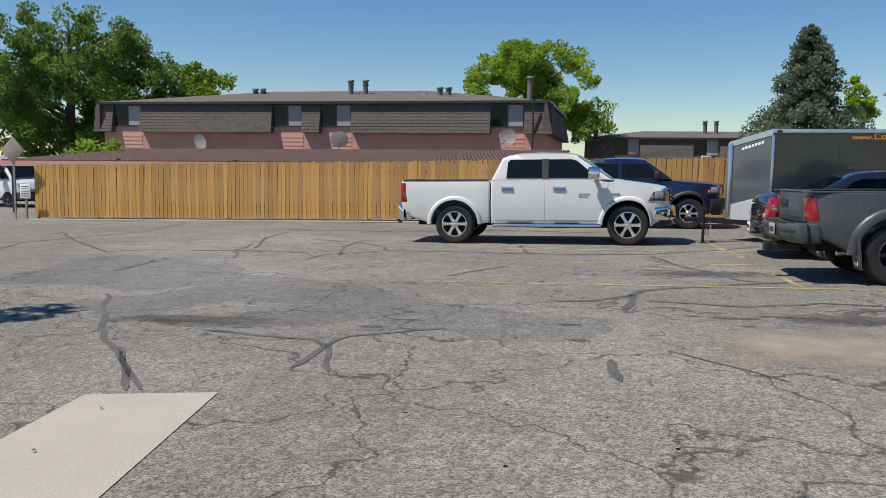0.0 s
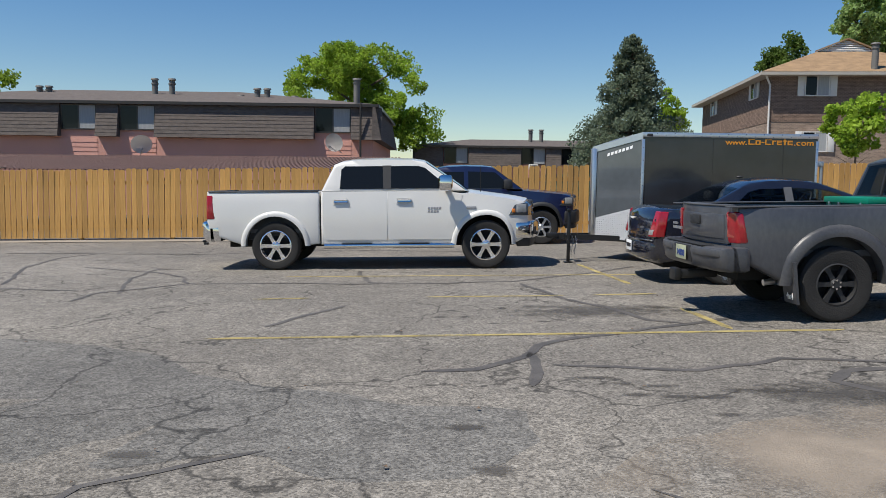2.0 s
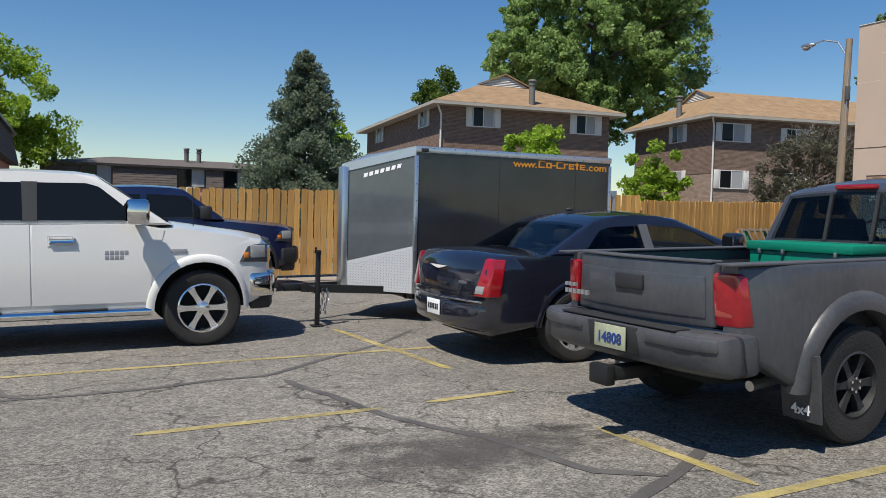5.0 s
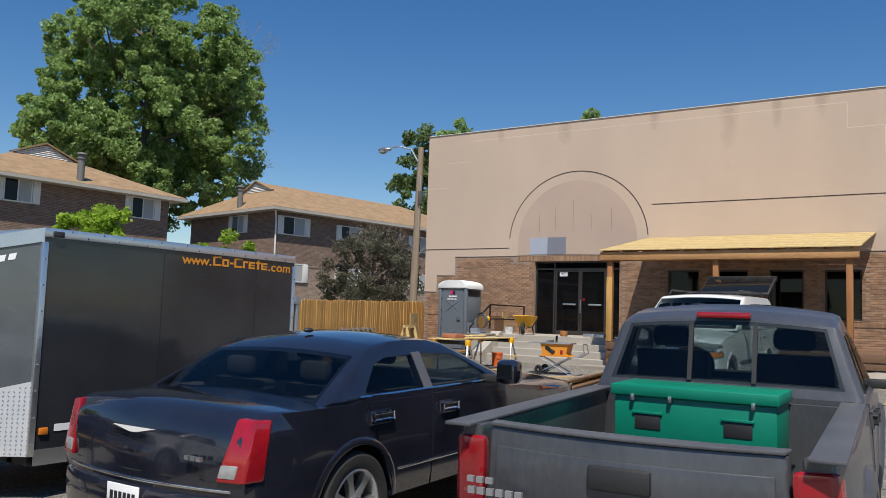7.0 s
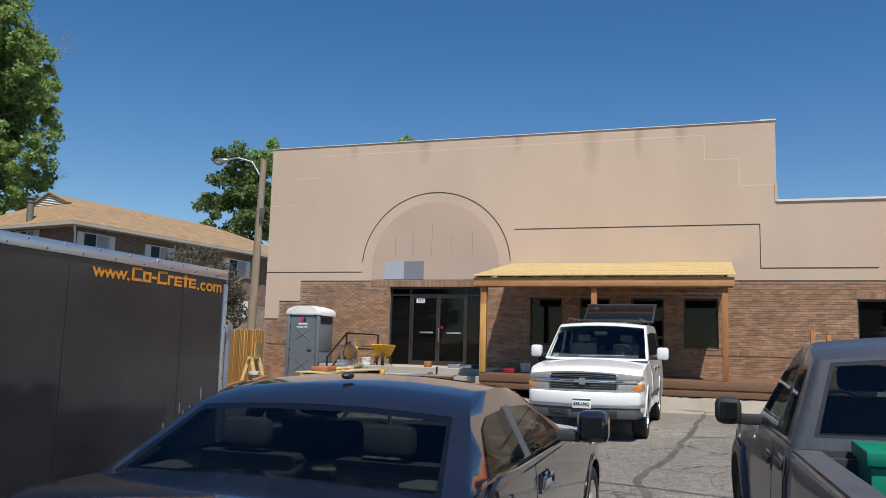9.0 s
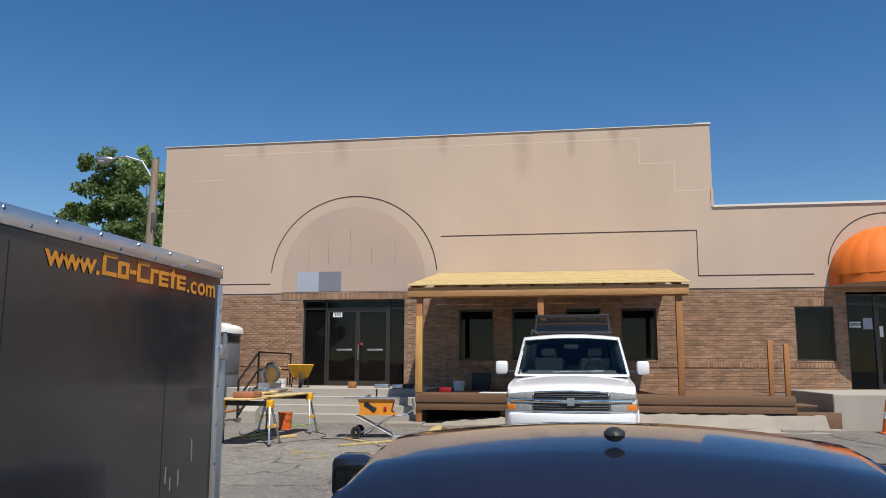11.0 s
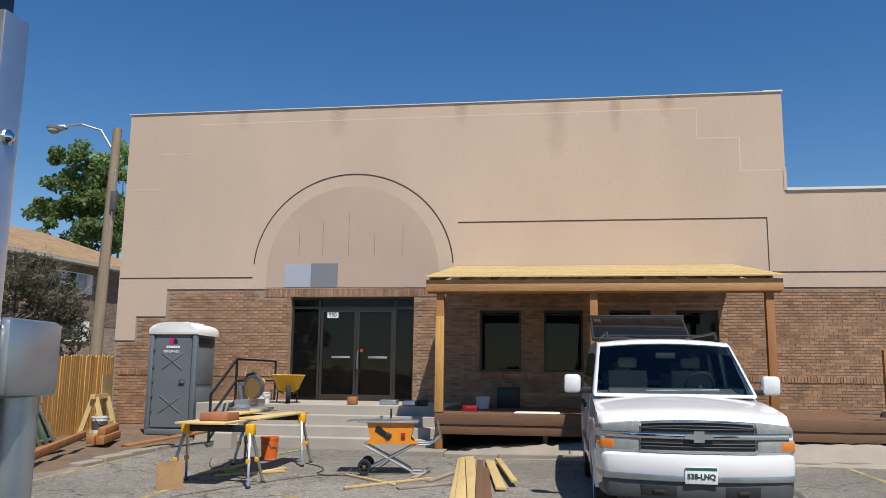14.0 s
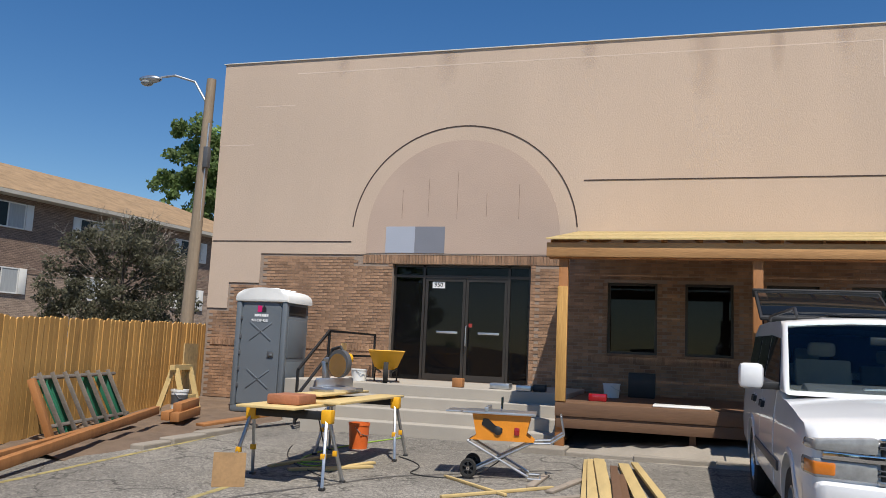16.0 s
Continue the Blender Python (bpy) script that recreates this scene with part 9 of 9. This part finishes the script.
for i, (x0, y0, x1, y1) in enumerate(((2.19, 17.26, 2.47, 14.45), (2.55, 12.3, 2.66, 10.98), (-2.35, 10.68, 3.7, 10.9), (-2.58, 15.67, 2.93, 15.61), (-0.35, 13.34, 1.39, 13.36), (1.75, 13.4, 2.58, 13.47), (-2.51, 13.25, -1.81, 13.31), (14.2, 23.88, 19.1, 24.06), (13.2, 21.8, 16.02, 21.81), (16.4, 12.1, 20.4, 12.15), (9.5, 10.9, 12.2, 10.8))):
    ground_strip("road_marking", ((x0, y0), (x1, y1)), 0.085, YELLOW_LINE, "worn yellow parking line painted on asphalt", "road marking", lift=0.005, jag=0.045, seed=50 + i, sway=0.12)
# worn wheelchair sign on the asphalt
pts = [(14.9 + 0.42 * math.cos(radians(a)), 19.9 + 0.42 * math.sin(radians(a))) for a in range(-160, 90, 25)]
ground_strip("road_marking", pts, 0.09, YELLOW_LINE, "worn yellow wheelchair sign painted on asphalt", "road marking", lift=0.005, jag=0.05, seed=71)
ground_strip("road_marking", ((14.9, 19.95), (15.45, 20.05), (15.6, 20.45)), 0.1, YELLOW_LINE, "worn yellow wheelchair sign painted on asphalt", "road marking", lift=0.005, jag=0.05, seed=72)
bm = bmesh.new()
rim = [(-8.77, 13.39), (-5.73, 12.27), (-4.65, 11.0), (-3.28, 10.48), (-2.3, 9.6), (-1.24, 8.8), (-0.3, 8.5), (0.5, 8.1), (0.2, 7.3), (-0.4, 6.9), (-1.04, 7.33), (-2.23, 7.35), (-3.26, 7.15), (-4.6, 7.6), (-8.0, 9.6)]
edge = []
for (ax, ay), (bx, by) in zip(rim, rim[1:] + rim[:1]):
    for k in range(8):
        x, y = ax + (bx - ax) * k / 8, ay + (by - ay) * k / 8
        n1, n2 = noise.noise(Vector((x * 1.3, y * 1.3, 4))), noise.noise(Vector((x * 1.3, y * 1.3, 9)))
        edge.append(bm.verts.new((x + 0.3 * n1, y + 0.3 * n2, gz(x) + 0.002)))
bm.faces.new(edge)
bmesh.ops.triangulate(bm, faces=bm.faces)
single("asphalt_patch", bm, OLD_ASPHALT, "older darker grey patch of worn asphalt", "asphalt patch", kind="structure", smooth=0)
OIL = faded(mat("oil_stain", (0.085, 0.078, 0.07), rough=0.8, var=0.25, scale=3, fine=60, bump=0.4))
for i, (x, y, rx, ry) in enumerate(((1.45, 12.2, 1.2, 0.5), (2.39, 12.38, 0.18, 0.1), (2.45, 12.09, 0.13, 0.06), (0.52, 12.4, 0.1, 0.05), (-3.59, 7.45, 1.1, 0.3), (-1.81, 7.47, 0.2, 0.07), (0.77, 4.14, 0.1, 0.08), (0.1, 11.8, 0.08, 0.05), (0.4, 11.4, 0.07, 0.05), (0.9, 11.5, 0.09, 0.04), (2.75, 8.65, 0.9, 0.3), (0.93, 9.09, 0.16, 0.06), (1.13, 8.89, 0.12, 0.05), (1.4, 8.84, 0.14, 0.06), (1.47, 8.56, 0.16, 0.06), (1.71, 8.53, 0.16, 0.06), (2.11, 8.7, 0.3, 0.1), (1.63, 8.12, 0.1, 0.05), (-0.2, 11.81, 0.1, 0.06), (0.14, 7.2, 0.14, 0.1), (-3.79, 7.4, 0.45, 0.14), (4.3, 12.9, 1.0, 0.5), (1.2, 8.6, 0.12, 0.06), (0.0, 7.9, 0.14, 0.06))):
    ground_blob("oil_stain", x, y, rx, ry, OIL, "dark oil stain soaked into asphalt", "stain", i + 3, lift=0.003)
DUST = faded(mat("dust_patch", (0.36, 0.3, 0.235), rough=0.95, var=0.14, scale=1.5, fine=70, bump=0.4), patch=2.0)
ground_blob("sand_patch", 2.2, 7.25, 1.7, 0.8, DUST, "thin pale sand drifted over asphalt", "sand", 31, lift=0.0025, rot=0.35)
# pale gutter strip and leaves at the foot of the long fence
ground_strip("gutter", ((-19.4, 23.95), (12.0, 23.95)), 0.75, CONCRETE_OLD, "pale worn concrete gutter along the fence", "gutter", lift=0.012)
rng = random.Random(8)
vs, fs = [], []
for k in range(900):
    if k < 450:
        x, y = rng.uniform(-19, 11), 24.35 + rng.gauss(0, 0.1)
    else:
        x, y = rng.uniform(-4, 20), rng.uniform(3, 23)
    a, r = rng.random() * 6.28, 0.006 + rng.random() * (0.03 if k < 450 else 0.012)
    i = len(vs)
    z = gz(x) + 0.016
    vs += [(x + r * math.cos(a), y + r * math.sin(a), z), (x - r * math.sin(a), y + r * math.cos(a), z + r * 0.6), (x - r * math.cos(a), y - r * math.sin(a), z), (x + r * math.sin(a), y - r * math.cos(a), z + r * 0.4)]
    fs += [(i, i + 1, i + 2, i + 3)]
tagged(new("litter", soup("litter", vs, fs, DIRT)), "dry leaves and small grit scattered on asphalt", "litter", kind="stuff")
# ---- trees ----
def leaf_mat(name, dark, light):
    m = mat(name, dark, rough=0.6, var=0.2, scale=0.6, fine=6, bump=0, tint=light, rnd=0.3, spec=0.3)
    N, L = m.node_tree.nodes, m.node_tree.links
    bs = N["Principled BSDF"]
    tr = N.new("ShaderNodeBsdfTranslucent")
    L.new(bs.inputs["Base Color"].links[0].from_socket, tr.inputs["Color"])
    mx = N.new("ShaderNodeMixShader")
    mx.inputs[0].default_value = 0.5
    L.new(bs.outputs[0], mx.inputs[1])
    L.new(tr.outputs[0], mx.inputs[2])
    L.new(mx.outputs[0], N["Material Output"].inputs["Surface"])
    return m


LEAF = leaf_mat("leaf_green", (0.1, 0.165, 0.03), (0.15, 0.235, 0.045))
LEAF_LIME = leaf_mat("leaf_lime", (0.23, 0.35, 0.03), (0.32, 0.45, 0.055))
LEAF_SPRUCE = leaf_mat("needles_blue_green", (0.155, 0.205, 0.13), (0.22, 0.27, 0.18))
LEAF_COTTON = leaf_mat("leaf_cottonwood", (0.17, 0.255, 0.075), (0.25, 0.345, 0.125))
LEAF_DRY = leaf_mat("leaf_grey_brown", (0.16, 0.155, 0.1), (0.22, 0.21, 0.14))


def leaves(rs, cents, per, size):
    """Many small leaf diamonds round the clump centres (x, y, z, r)."""
    c = np.array(cents)
    n = len(c) * per
    idx = np.repeat(np.arange(len(c)), per)
    d = rs.normal(size=(n, 3))
    d /= np.linalg.norm(d, axis=1)[:, None]
    rad = c[idx, 3] * rs.uniform(0.25, 1.0, n) ** 0.6
    p = c[idx, :3] + d * rad[:, None] * np.array([1, 1, 0.8])
    a = rs.normal(size=(n, 3))
    a /= np.linalg.norm(a, axis=1)[:, None]
    b = np.cross(a, rs.normal(size=(n, 3)))
    b /= np.linalg.norm(b, axis=1)[:, None]
    s = (size * rs.uniform(0.6, 1.3, n))[:, None]
    v = np.stack([p + a * s, p + b * s * 0.6, p - a * s, p - b * s * 0.6], axis=1).reshape(-1, 3)
    f = np.arange(n * 4).reshape(-1, 4)
    return v, f


def crown_clumps(rs, cx, cy, cz, rx, rz, n, thr=-0.05, r0=0.5, r1=0.95, freq=0.35, seed=0, power=0.45):
    out = []
    tries = 0
    while len(out) < n and tries < n * 30:
        tries += 1
        d = rs.normal(size=3)
        d /= np.linalg.norm(d)
        k = rs.uniform(0.1, 1.0) ** power
        x, y, z = cx + d[0] * rx * k, cy + d[1] * rx * k, cz + d[2] * rz * k
        lim = 1 + 0.25 * noise.noise(Vector((d[0] * 1.6 + seed, d[1] * 1.6, d[2] * 1.6)))
        if k > lim or noise.noise(Vector((x * freq + seed, y * freq, z * freq))) < thr:
            continue
        out.append((x, y, z, rs.uniform(r0, r1)))
    return out


def limbs(bm, rs, base, top, spread, n, r, up=0.5):
    base, top = Vector(base), Vector(top)
    rod(bm, base, base.lerp(top, 0.45), r, r * 0.7, seg=9)
    rod(bm, base.lerp(top, 0.45), top, r * 0.7, r * 0.15, seg=8)
    for k in range(n):
        u = rs.uniform(0.3, 0.9)
        p = base.lerp(top, u)
        a = rs.uniform(0, 6.28)
        l = spread * rs.uniform(0.5, 1.0) * (1.1 - 0.5 * u)
        q = p + Vector((math.cos(a) * l * 0.6, math.sin(a) * l * 0.6, l * up * 0.7))
        e = q + Vector((math.cos(a + 0.4) * l * 0.5, math.sin(a + 0.4) * l * 0.5, l * up * 0.6))
        rod(bm, p, q, r * 0.35, r * 0.2, seg=6)
        rod(bm, q, e, r * 0.2, r * 0.06, seg=5)


def tree(label, x, y, zg, top, rx, mt, seed, low=0.3, n=120, per=130, size=0.17, clump=(0.55, 1.0), trunk=0.22, thr=-0.05, lobes=None, power=0.45):
    rs = np.random.RandomState(seed)
    t = thing("tree", label, "tree")
    bm = bmesh.new()
    limbs(bm, rs, (x, y, zg), (x, y, zg + (top - zg) * 0.9), rx, 14, trunk)
    part("trunk", bm, BARK, t)
    zc = zg + (top - zg) * (1 + low) / 2
    rz = (top - zg) * (1 - low) / 2
    cents = crown_clumps(rs, x, y, zc, rx, rz, n, thr, clump[0], clump[1], seed=seed, power=power)
    for lx, ly, lz, lr, ln in lobes or ():
        cents += crown_clumps(rs, lx, ly, lz, lr, lr * 0.9, ln, -0.3, clump[0], clump[1], seed=seed + 5)
    v, f = leaves(rs, cents, per, size)
    ob = new("crown", soup("crown", v.tolist(), f.tolist(), mt))
    ob.parent = t
    return t


def spruce(label, x, y, zg, top, r, seed):
    rs = np.random.RandomState(seed)
    t = thing("tree", label, "tree")
    bm = bmesh.new()
    rod(bm, (x, y, zg), (x, y, top - 0.2), 0.2, 0.03, seg=8)
    cents = []
    tiers = 22
    for k in range(tiers):
        u = k / tiers
        z = zg + 0.8 + (top - zg - 1.0) * u
        rr = r * (1 - u) ** 0.8 * (1 + 0.15 * rs.normal())
        m = max(4, int(11 * (1 - u) + 3))
        for j in range(m):
            a = 6.28 * j / m + rs.uniform(0, 1)
            l = rr * rs.uniform(0.75, 1.12)
            rod(bm, (x, y, z), (x + l * math.cos(a), y + l * math.sin(a), z - l * 0.12), 0.035, 0.01, seg=4)
            for q in (0.45, 0.72, 0.97):
                cents.append((x + l * q * math.cos(a), y + l * q * math.sin(a), z - l * q * 0.12 + 0.12 * q, 0.28 + 0.3 * (1 - u) + 0.1 * rs.rand()))
    cents.append((x, y, top - 0.2, 0.18))
    part("trunk", bm, BARK, t)
    v, f = leaves(rs, cents, 110, 0.085)
    ob = new("crown", soup("crown", v.tolist(), f.tolist(), LEAF_SPRUCE))
    ob.parent = t
    return t


tree("big dark green leafy tree beyond the fence's end", -35.0, 47.0, -0.5, 12.0, 7.2, LEAF, 2, low=0.05, n=460, per=170, size=0.115, trunk=0.4, thr=-0.08, clump=(0.45, 0.95))
tree("light green tree behind the town house", -33.5, 60.0, -0.5, 9.8, 4.6, LEAF_LIME, 3, low=0.25, n=190, per=90, size=0.15, clump=(0.35, 0.75))
tree("bright lime green locust tree behind the town house", -6.3, 60.0, 0, 11.0, 5.2, LEAF_LIME, 5, low=0.36, n=460, per=150, size=0.1, trunk=0.3, thr=-0.02, clump=(0.3, 0.7), lobes=((-2.3, 59, 5.0, 2.0, 36),))
spruce("tall blue-green spruce tree with dense branches", 10.2, 49.0, 0, 9.9, 4.0, 7)
tree("green treetop showing behind a spruce", 17.6, 66.0, 0, 9.2, 1.3, LEAF_LIME, 8, low=0.6, n=34, per=150, size=0.11, clump=(0.35, 0.6))
tree("green treetop behind the brick house roof", 29.8, 75.0, 0.3, 14.6, 2.6, LEAF, 18, low=0.5, n=60, size=0.16)
tree("huge old cottonwood towering behind brick houses", 37.9, 63.0, 0.5, 27.5, 9.2, LEAF_COTTON, 11, low=0.2, n=1500, per=130, size=0.15, clump=(0.3, 0.8), trunk=0.6, thr=0.03, lobes=((42.8, 62.0, 16.5, 3.2, 120), (31.5, 62.0, 13.0, 3.6, 130), (35.0, 61.5, 11.0, 3.2, 110)))
tree("young bright green tree before a brick house", 17.4, 38.0, 0.3, 5.9, 1.3, LEAF_LIME, 12, low=0.3, n=40, per=90, size=0.12, clump=(0.25, 0.5), trunk=0.06)
tree("young bright green tree before a brick house", 24.2, 38.2, 0.4, 5.0, 1.5, LEAF_LIME, 13, low=0.15, n=50, per=90, size=0.12, clump=(0.25, 0.5), trunk=0.06)
tree("half-bare grey-brown shrubby tree behind the fence", 33.4, 37.2, 0.5, 6.3, 2.8, LEAF_DRY, 14, low=0.1, n=215, per=115, size=0.07, clump=(0.25, 0.55), trunk=0.12, thr=-0.35)
tree("tall green cottonwood behind the shop", 70.0, 58.5, 0.5, 22.5, 4.6, LEAF_COTTON, 15, low=0.2, n=170, per=110, size=0.22, clump=(0.6, 1.1))
tree("distant green treetop above the shop roof", 93.2, 48.9, 0.5, 29.1, 3.0, LEAF_COTTON, 16, low=0.5, n=50, size=0.3, clump=(0.8, 1.3))
tree("distant green treetop above the shop roof", 85.5, 63.8, 0.5, 27.0, 3.6, LEAF_COTTON, 17, low=0.5, n=50, size=0.3, clump=(0.8, 1.3))
tree("small leafy tree casting shade on the lot", -10.5, 4.3, -0.2, 7.4, 2.6, LEAF, 19, low=0.4, n=70, size=0.14, clump=(0.4, 0.7), trunk=0.12)
tree("low bright green bush behind the fence", -25.0, 36.0, -0.5, 2.9, 1.8, LEAF_LIME, 20, low=0.0, n=40, per=80, size=0.1, clump=(0.3, 0.6), trunk=0.05)

# bare branches on the flank of the cottonwood
rs = np.random.RandomState(4)
db = thing("dead_branches", "bare grey dead branches of a cottonwood", "branches")
for j in range(7):
    bm = bmesh.new()
    p = Vector((42.0 + rs.uniform(-1, 1), 61.5, 11.5 + 1.6 * j))

    def grow(p, d, l, r, depth):
        q = p + d * l
        rod(bm, p, q, r, r * 0.6, seg=5)
        if depth:
            for _ in range(3):
                dd = (d + Vector((rs.normal() * 0.45, rs.normal() * 0.45, rs.normal() * 0.4 + 0.12))).normalized()
                grow(q, dd, l * 0.68, r * 0.55, depth - 1)

    grow(p, Vector((0.85, -0.25, 0.5)).normalized(), 2.3, 0.06, 4)
    part("branch", bm, WOOD_GREY, db)
# twigs of the half-bare shrub
tw = thing("dead_branches", "bare grey twigs over a shrubby tree", "branches")
bm = bmesh.new()
for j in range(110):
    a, e = rs.uniform(0, 6.28), rs.uniform(0.1, 1.3)
    d = Vector((math.cos(a) * math.cos(e), math.sin(a) * math.cos(e), math.sin(e)))
    p = Vector((33.4, 37.2, 3.4)) + d * rs.uniform(1.2, 2.7)
    grow(p, d, 0.45, 0.012, 2)
part("twig", bm, WOOD_GREY, tw)["kind"] = "stuff"
# ---- brickwork of the shop, laid last ----
CH, BL = 0.0677, 0.203


def brick_free(y0, y1, z0, z1):
    """True where a brick lies wholly on the wall."""
    for a, b, c, d in OPENINGS:
        if y1 > a and y0 < b and z1 > c and z0 < d:
            return False
    if z1 > 3.24 and y1 > 26.49:
        return False
    if z1 > 2.64 and y1 > 27.27:
        return False
    if z1 > 3.72 and y0 < 24.0 and y1 > 19.6:
        return False
    return True


def cuboid(vs, fs, x0, x1, y0, y1, z0, z1):
    k = len(vs)
    vs += [(x0, y0, z0), (x0, y1, z0), (x0, y1, z1), (x0, y0, z1), (x1, y0, z0), (x1, y1, z0), (x1, y1, z1), (x1, y0, z1)]
    fs += [(k, k + 3, k + 2, k + 1), (k, k + 1, k + 5, k + 4), (k + 3, k + 7, k + 6, k + 2), (k, k + 4, k + 7, k + 3), (k + 1, k + 2, k + 6, k + 5)]


near, vs, fs = [], [], []
rng = random.Random(21)
row = 0
z = 0.62
while z + 0.058 < BRICK_TOP:
    y = 5.0 + (BL / 2 if row % 2 else 0)
    while y + BL - 0.01 < Y_END:
        hidden = z < 1.1 and y < 24.2
        if not hidden and brick_free(y, y + BL - 0.01, z, z + 0.058):
            if 23.3 < y < 24.95 and 1.25 < z < 3.9 and len(near) < 300:
                near.append((y + (BL - 0.01) / 2, z + 0.029))
            else:
                o = rng.uniform(-0.002, 0.002)
                cuboid(vs, fs, FX - 0.009 + o, FX + 0.004, y, y + BL - 0.01, z, z + 0.058)
        y += BL
    z += CH
    row += 1
# cut bricks filling the jambs
for a, b, c, d in OPENINGS:
    zz, r = 0.62, 0
    while zz + 0.058 < BRICK_TOP:
        if c - 0.02 < zz and zz + 0.05 < d:
            for s, e in ((a - 0.1, a - 0.004), (b + 0.004, b + 0.1)):
                cuboid(vs, fs, FX - 0.008, FX + 0.004, s, e, zz, zz + 0.058)
        zz += CH
        r += 1
# upright bricks over the doors and along the sill band
y = 19.62
while y + 0.06 < 24.0:
    cuboid(vs, fs, FX - 0.014, FX + 0.004, y, y + 0.058, 3.726, BRICK_TOP - 0.004)
    y += 0.068
for y0, y1 in ((8.5, 9.85),):
    y = y0
    while y + 0.06 < y1:
        cuboid(vs, fs, FX - 0.014, FX + 0.004, y, y + 0.058, 3.41, 3.6)
        y += 0.068
for y0, y1 in ((8.6, 19.0), (23.3, 27.7)):
    y = y0
    while y + 0.06 < y1:
        cuboid(vs, fs, FX - 0.022, FX + 0.004, y, y + 0.058, 1.8, 1.93)
        y += 0.068
rest = new("bricks", soup("bricks", vs, fs, BRICK))
rest.parent = wall_brick
rest["kind"] = "stuff"
bm = bmesh.new()
box(bm, -0.006, 0.006, -(BL - 0.01) / 2, (BL - 0.01) / 2, -0.029, 0.029, bev=0.0)
me = mesh_of(bm, "brick")
me.materials.append(BRICK)
pieces("brick", me, [Matrix.Translation((FX - 0.004 + rng.uniform(-0.002, 0.002), y, z)) for y, z in near], wall_brick)

# stains running down the stucco under the coping
STREAK = faded(mat("rain_streak", (0.41, 0.31, 0.25), rough=0.92, var=0.1, scale=2, fine=50, bump=0.2, stretch=(1, 3, 0.3)), down=True, patch=1.5)
for y, w, l in ((24.7, 0.2, 0.9), (19.1, 0.22, 1.4), (22.2, 0.3, 1.2), (16.8, 0.35, 2.6), (14.2, 0.22, 1.5), (15.4, 0.15, 2.0)):
    bm = bmesh.new()
    box(bm, FX - 0.0225, FX - 0.021, y - w, y + w, TOP - l * 1.3, TOP - 0.02)
    single("rain_stain", bm, STREAK, "faint grey rain streak down the stucco", "stain", kind="structure", smooth=0)
# hairline cracks in the arch panel
for y, z0, z1 in ((23.1, 4.7, 5.35), (22.5, 4.75, 5.6), (21.85, 4.7, 5.75), (21.2, 4.75, 5.25), (20.5, 4.7, 5.45)):
    single("stucco_crack", boxes((FX - 0.0335, FX - 0.029, y - 0.004, y + 0.004, z0, z1)), STUCCO_PATCH2, "thin dark crack in the arch panel", "crack", kind="structure", smooth=0)
